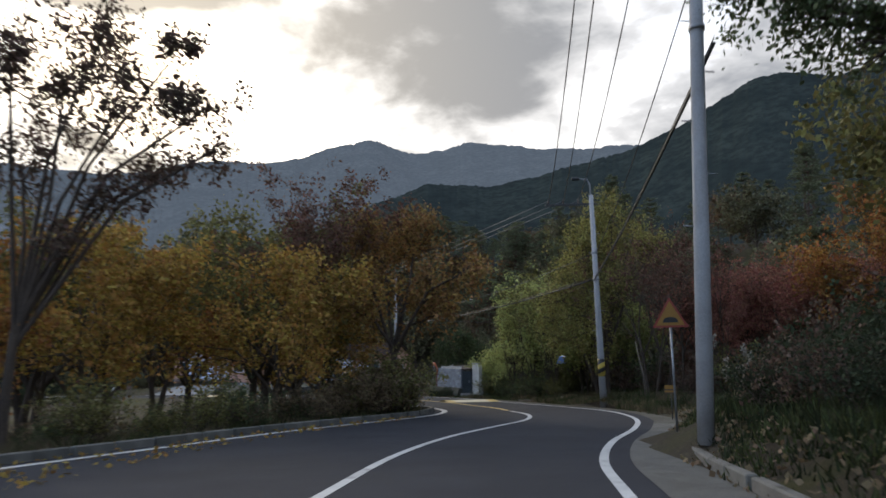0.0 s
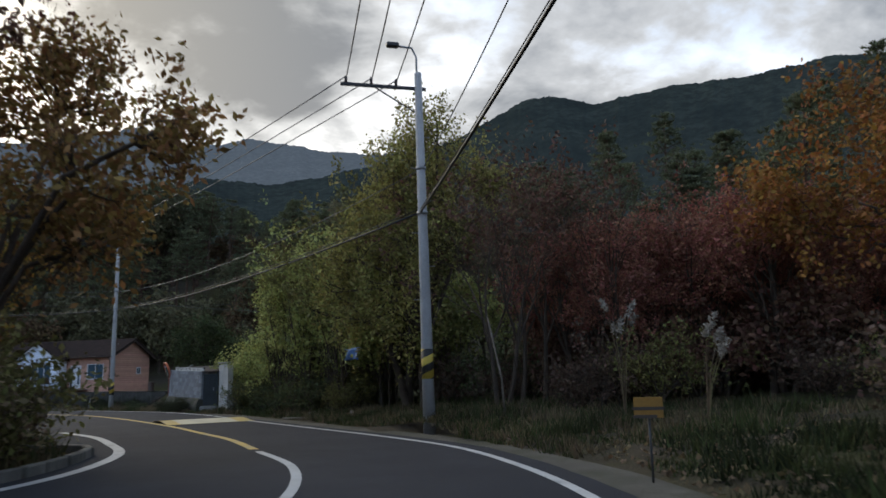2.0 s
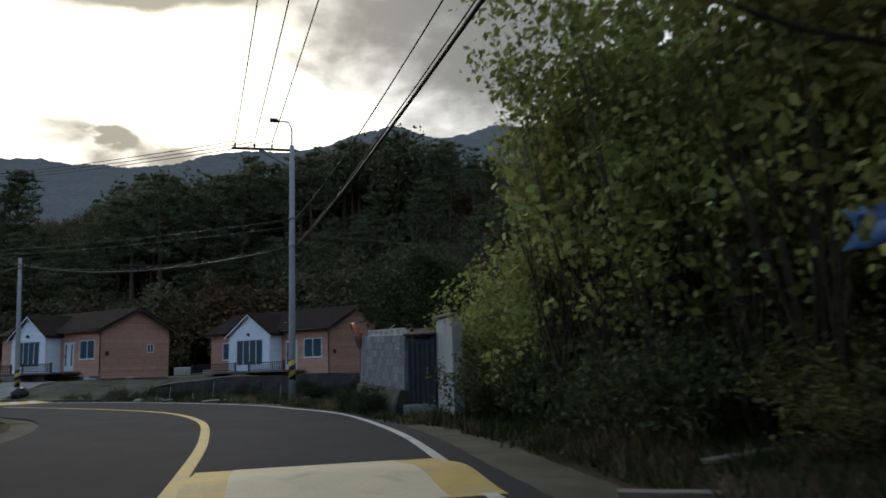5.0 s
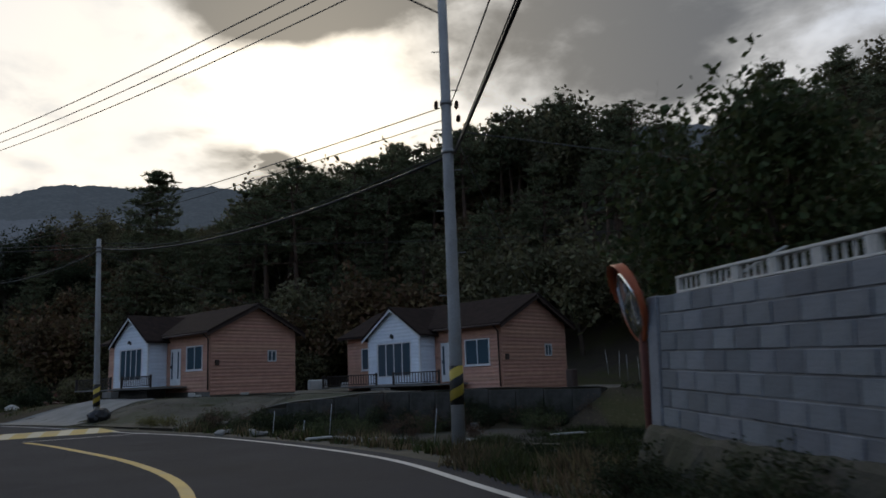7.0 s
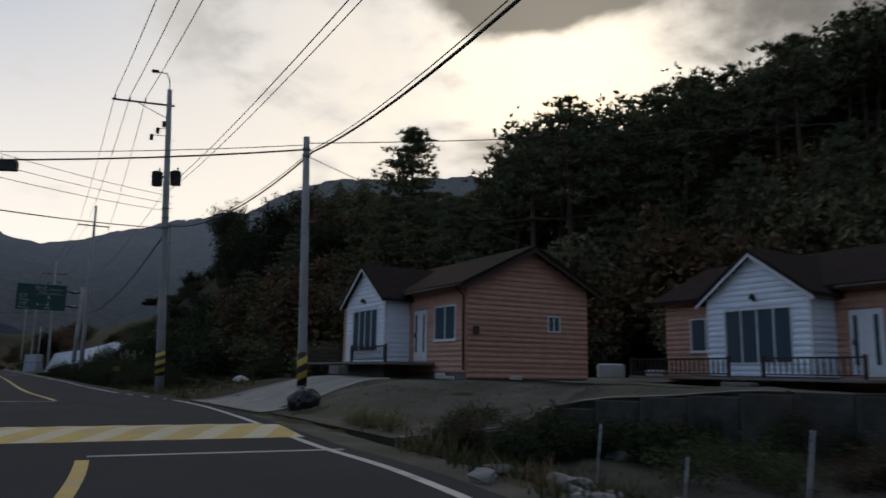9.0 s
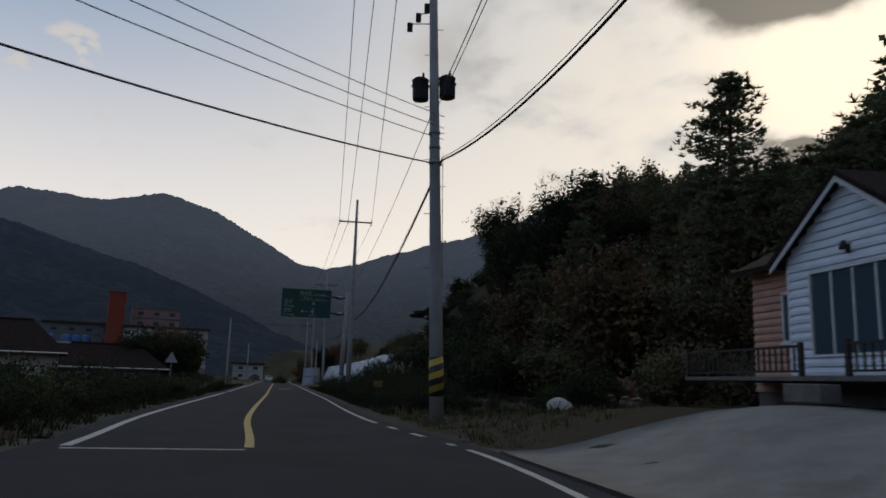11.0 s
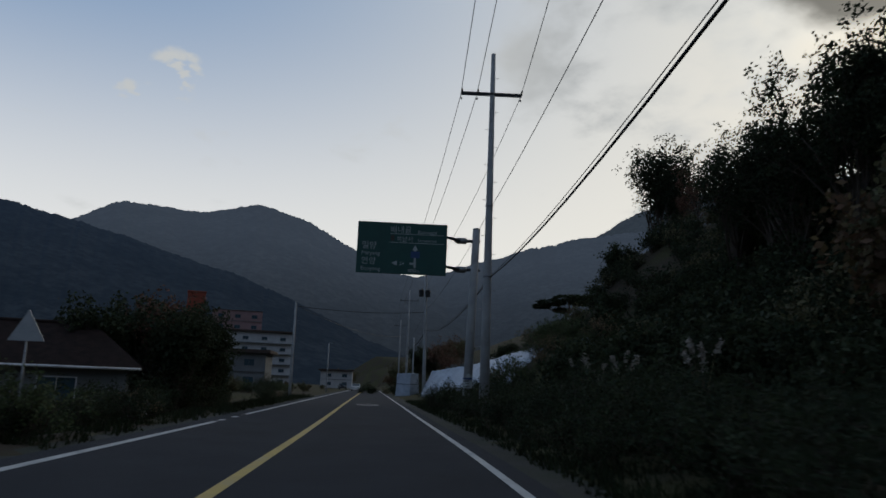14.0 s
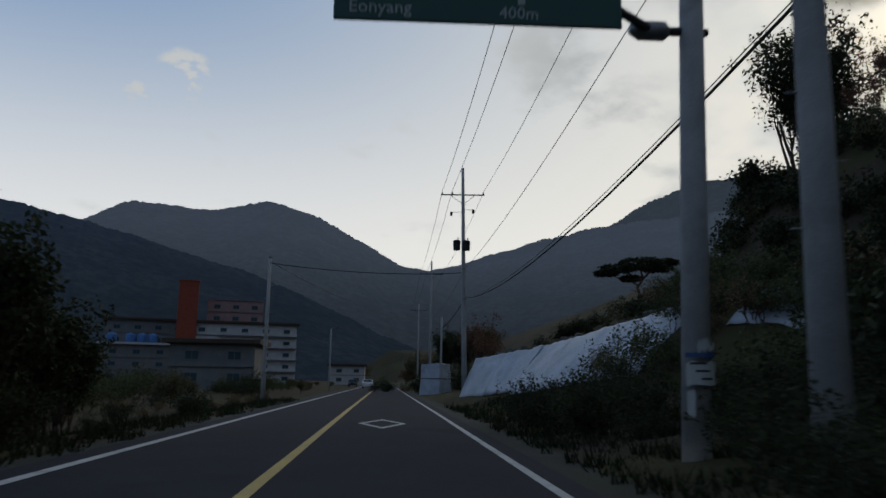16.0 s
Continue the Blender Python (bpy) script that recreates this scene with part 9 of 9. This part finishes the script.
def flat_building(x, y, turn, w, d, floors, fh, mat, label, parapet=True, name="apartment_building", balcony=False):
    g = thing(name, pose(x, y, -0.3, 0, 0, turn), label, "building")
    h = floors * fh + 0.3
    child("wall", box("wall", 0, w, 0, d, 0, h, mat), g)
    if parapet:
        child("roof", box("roof", -0.9, w + 0.9, -1.1, d + 0.4, h + 0.004, h + 0.6, RENDER_PALE if floors == 3 else FASCIA), g)
    n = max(int(w / 5.5), 1)
    for k in range(floors):
        for i in range(n):
            m = Matrix(((1, 0, 0, (i + 0.5) * w / n - 0.8), (0, -1, 0, 0), (0, 0, 1, k * fh + 1.1), (0, 0, 0, 1)))
            window_unit(g, m, 1.9, 1.25, 2, "window", True, RENDER_DIM)
        child("ledge", box("ledge", -0.15, w + 0.15, -0.28, -0.004, (k + 1) * fh + 0.1, (k + 1) * fh + 0.28, RENDER_DIM), g)
        if balcony and k:
            rl = child("balcony", box("balcony", w * 0.25, w, -1.3, -0.29, k * fh + 0.1, k * fh + 0.26, RENDER_DIM), g)
            for j in range(12):
                q = w * 0.25 + (w * 0.75) * j / 11
                child("baluster", box("baluster", q - 0.05, q + 0.05, -1.28, -1.18, k * fh + 0.26, k * fh + 1.1, RENDER_PALE), rl)
            child("handrail", box("handrail", w * 0.25, w, -1.3, -1.16, k * fh + 1.1, k * fh + 1.2, RENDER_PALE), rl)
    return g

# dead pale trunk leaning on the bank
thing("leaning_pole", None, "thin pale dead trunk leaning among the brush", "pole", "", "", tube("leaning_pole", [(8.02, 39.45, 0.3), (8.0, 39.55, 1.3), (7.81, 39.9, 2.85)], [0.03, 0.028, 0.02], BARK_PALE, 8))

for t_ in (0.12, 0.3, 0.36, 0.55, 0.62, 0.8, 0.9):
    x, y = -46.5 - 23.8 * t_, 107.0 + 11.2 * t_
    plant("bush", BRUSH[2], x, y, 0.55 + 0.5 * (t_ * 7 % 1), BRUSH_L[2], "bush", "brush west of the cottages", rnd=rnd_l)

# dark growth along the retaining wall's foot
for i in range(22):
    x, y = (-17.2 + rnd_l.uniform(-0.3, 0.8), rnd_l.uniform(82.5, 87.0)) if i < 7 else (rnd_l.uniform(-17.0, -4.5), rnd_l.uniform(85.6, 87.3))
    plant("shrub", UNDER_W, x, y, rnd_l.uniform(0.12, 0.22), "low dark weedy shrub at the wall's foot", "shrub", "growth along the retaining wall", rnd=rnd_l)
# bushes on the lot's front
for x, y, sc in ((-19.1, 86.3, 0.42), (-19.7, 86.0, 0.36), (-21.0, 83.6, 0.26), (-20.4, 83.2, 0.3), (-19.4, 82.8, 0.32)):
    plant("bush", BRUSH[2 if y > 85 else 0], x, y, sc, BRUSH_L[2 if y > 85 else 0], "bush", "bushes on the front lot", rnd=rnd_l)


flat_building(-313, 121, 82, 38, 14, 3, 3.5, RENDER_DIM, "low grey wing of the guesthouse with a flat roof terrace")
flat_building(-320.5, 122.5, 82, 23, 8, 5, 3.62, RENDER_DIM, "set-back upper storeys of the guesthouse wing")
flat_building(-309.2, 144.6, 78, 31, 12, 5, 3.5, RENDER_PALE, "pale middle block of the guesthouse with balustraded balcony", balcony=True)
flat_building(-311.5, 149.5, 78, 16.5, 11, 7, 3.55, RENDER_PINK, "dusky pink upper block of the guesthouse", parapet=False)
tower = thing("stair_tower", pose(-308.5, 140.5, -0.3, 0, 0, 80), "red stair tower of the guesthouse", "tower")
child("body", box("body", 0, 5.6, 0.0, 5, 0, 29.7, BRICK_RED, 0.1), tower)
child("cap", box("cap", -0.2, 5.8, -0.2, 5.2, 29.704, 30.1, BRICK_RED, 0.05), tower)
for i, (dy, dx) in enumerate(((3.0, 2.5), (8.0, 2.6), (11.0, 2.4), (14.0, 2.7))):
    thing("water_tank", pose(-313 - dx + 0.14 * dy, 121 + dy, 10.95), "round blue plastic water tank on the roof terrace", "water tank", "roof tanks", "", lathe("water_tank", [(1.2, 0.0), (1.35, 0.3), (1.38, 2.2), (1.1, 2.7), (0.3, 2.9), (0.28, 3.05), (0.05, 3.1)], BLUE_SHEET, 16))
# outside stair of the guesthouse
st = thing("outside_stair", pose(-302.5, 150.5, -0.3, 0, 0, 80), "white concrete outside stair of the guesthouse", "stair")
v, f = box_data(0, 13, 0, 2.2, -0.35, 0.35)
child("flight", mesh_of("flight", [(x_, y_, z_ + 9.8 - 0.72 * x_) for x_, y_, z_ in v], f, RENDER_PALE), st)
child("parapet", mesh_of("parapet", [(x_, y_ * 0.08 - 0.2, z_ * 1.6 + 10.6 - 0.72 * x_) for x_, y_, z_ in v], f, RENDER_PALE), st)
for q in (0.4, 5.5, 10.0):
    child("column", box("column", q, q + 0.5, 0.8, 1.3, 0, 9.3 - 0.72 * q, RENDER_PALE), st)
flat_building(-192, 122, 66, 12, 9, 2, 3.1, RENDER_DIM, "low grey flat-roofed shop by the road", name="shop_building")
flat_building(-290, 226, 66, 10, 9, 2, 3.1, RENDER_DIM, "grey house far along the road", name="village_house")
flat_building(-330, 196, 66, 12, 9, 2, 3.1, RENDER_PALE, "pale house far along the road", name="village_house")


def car(x, y, turn, paint, label):
    """A parked saloon seen from afar."""
    g = thing("car", pose(x, y, 0.0, 0, 0, turn), label, "car")
    side = [(-2.2, 0.35), (-2.2, 0.8), (-1.9, 0.95), (-1.2, 1.0), (-0.7, 1.42), (0.7, 1.45), (1.4, 1.02), (2.1, 0.92), (2.2, 0.7), (2.2, 0.35)]
    child("body", prism("body", side, 1.7, paint), g, pose(0, -0.85, 0, 0, 0, 0))
    child("windscreen", box("windscreen", 0.72, 1.3, -0.7, 0.7, 1.06, 1.36, GLASS), g)
    wheel = tube("wheel", [(0, -0.1, 0), (0, 0.1, 0)], 0.33, RUBBER, 16)
    for a in (-1.35, 1.35):
        for b in (-0.78, 0.78):
            child("wheel", wheel, g, pose(a, b, 0.33))
    for b in (-0.6, 0.6):
        child("headlight", box("headlight", 2.17, 2.23, b - 0.18, b + 0.18, 0.68, 0.82, SIGN_WHITE, 0.02), g)


cx, cy = on_line(S_WEST + 150, -1.4)
car(cx, cy, heading(S_WEST + 150) - 90, CAR_WHITE, "white saloon standing in the far lane")
cx, cy = on_line(S_WEST + 175, -5.0)
car(cx, cy, heading(S_WEST + 175) - 90, CAR_DARK, "dark saloon parked at the roadside")
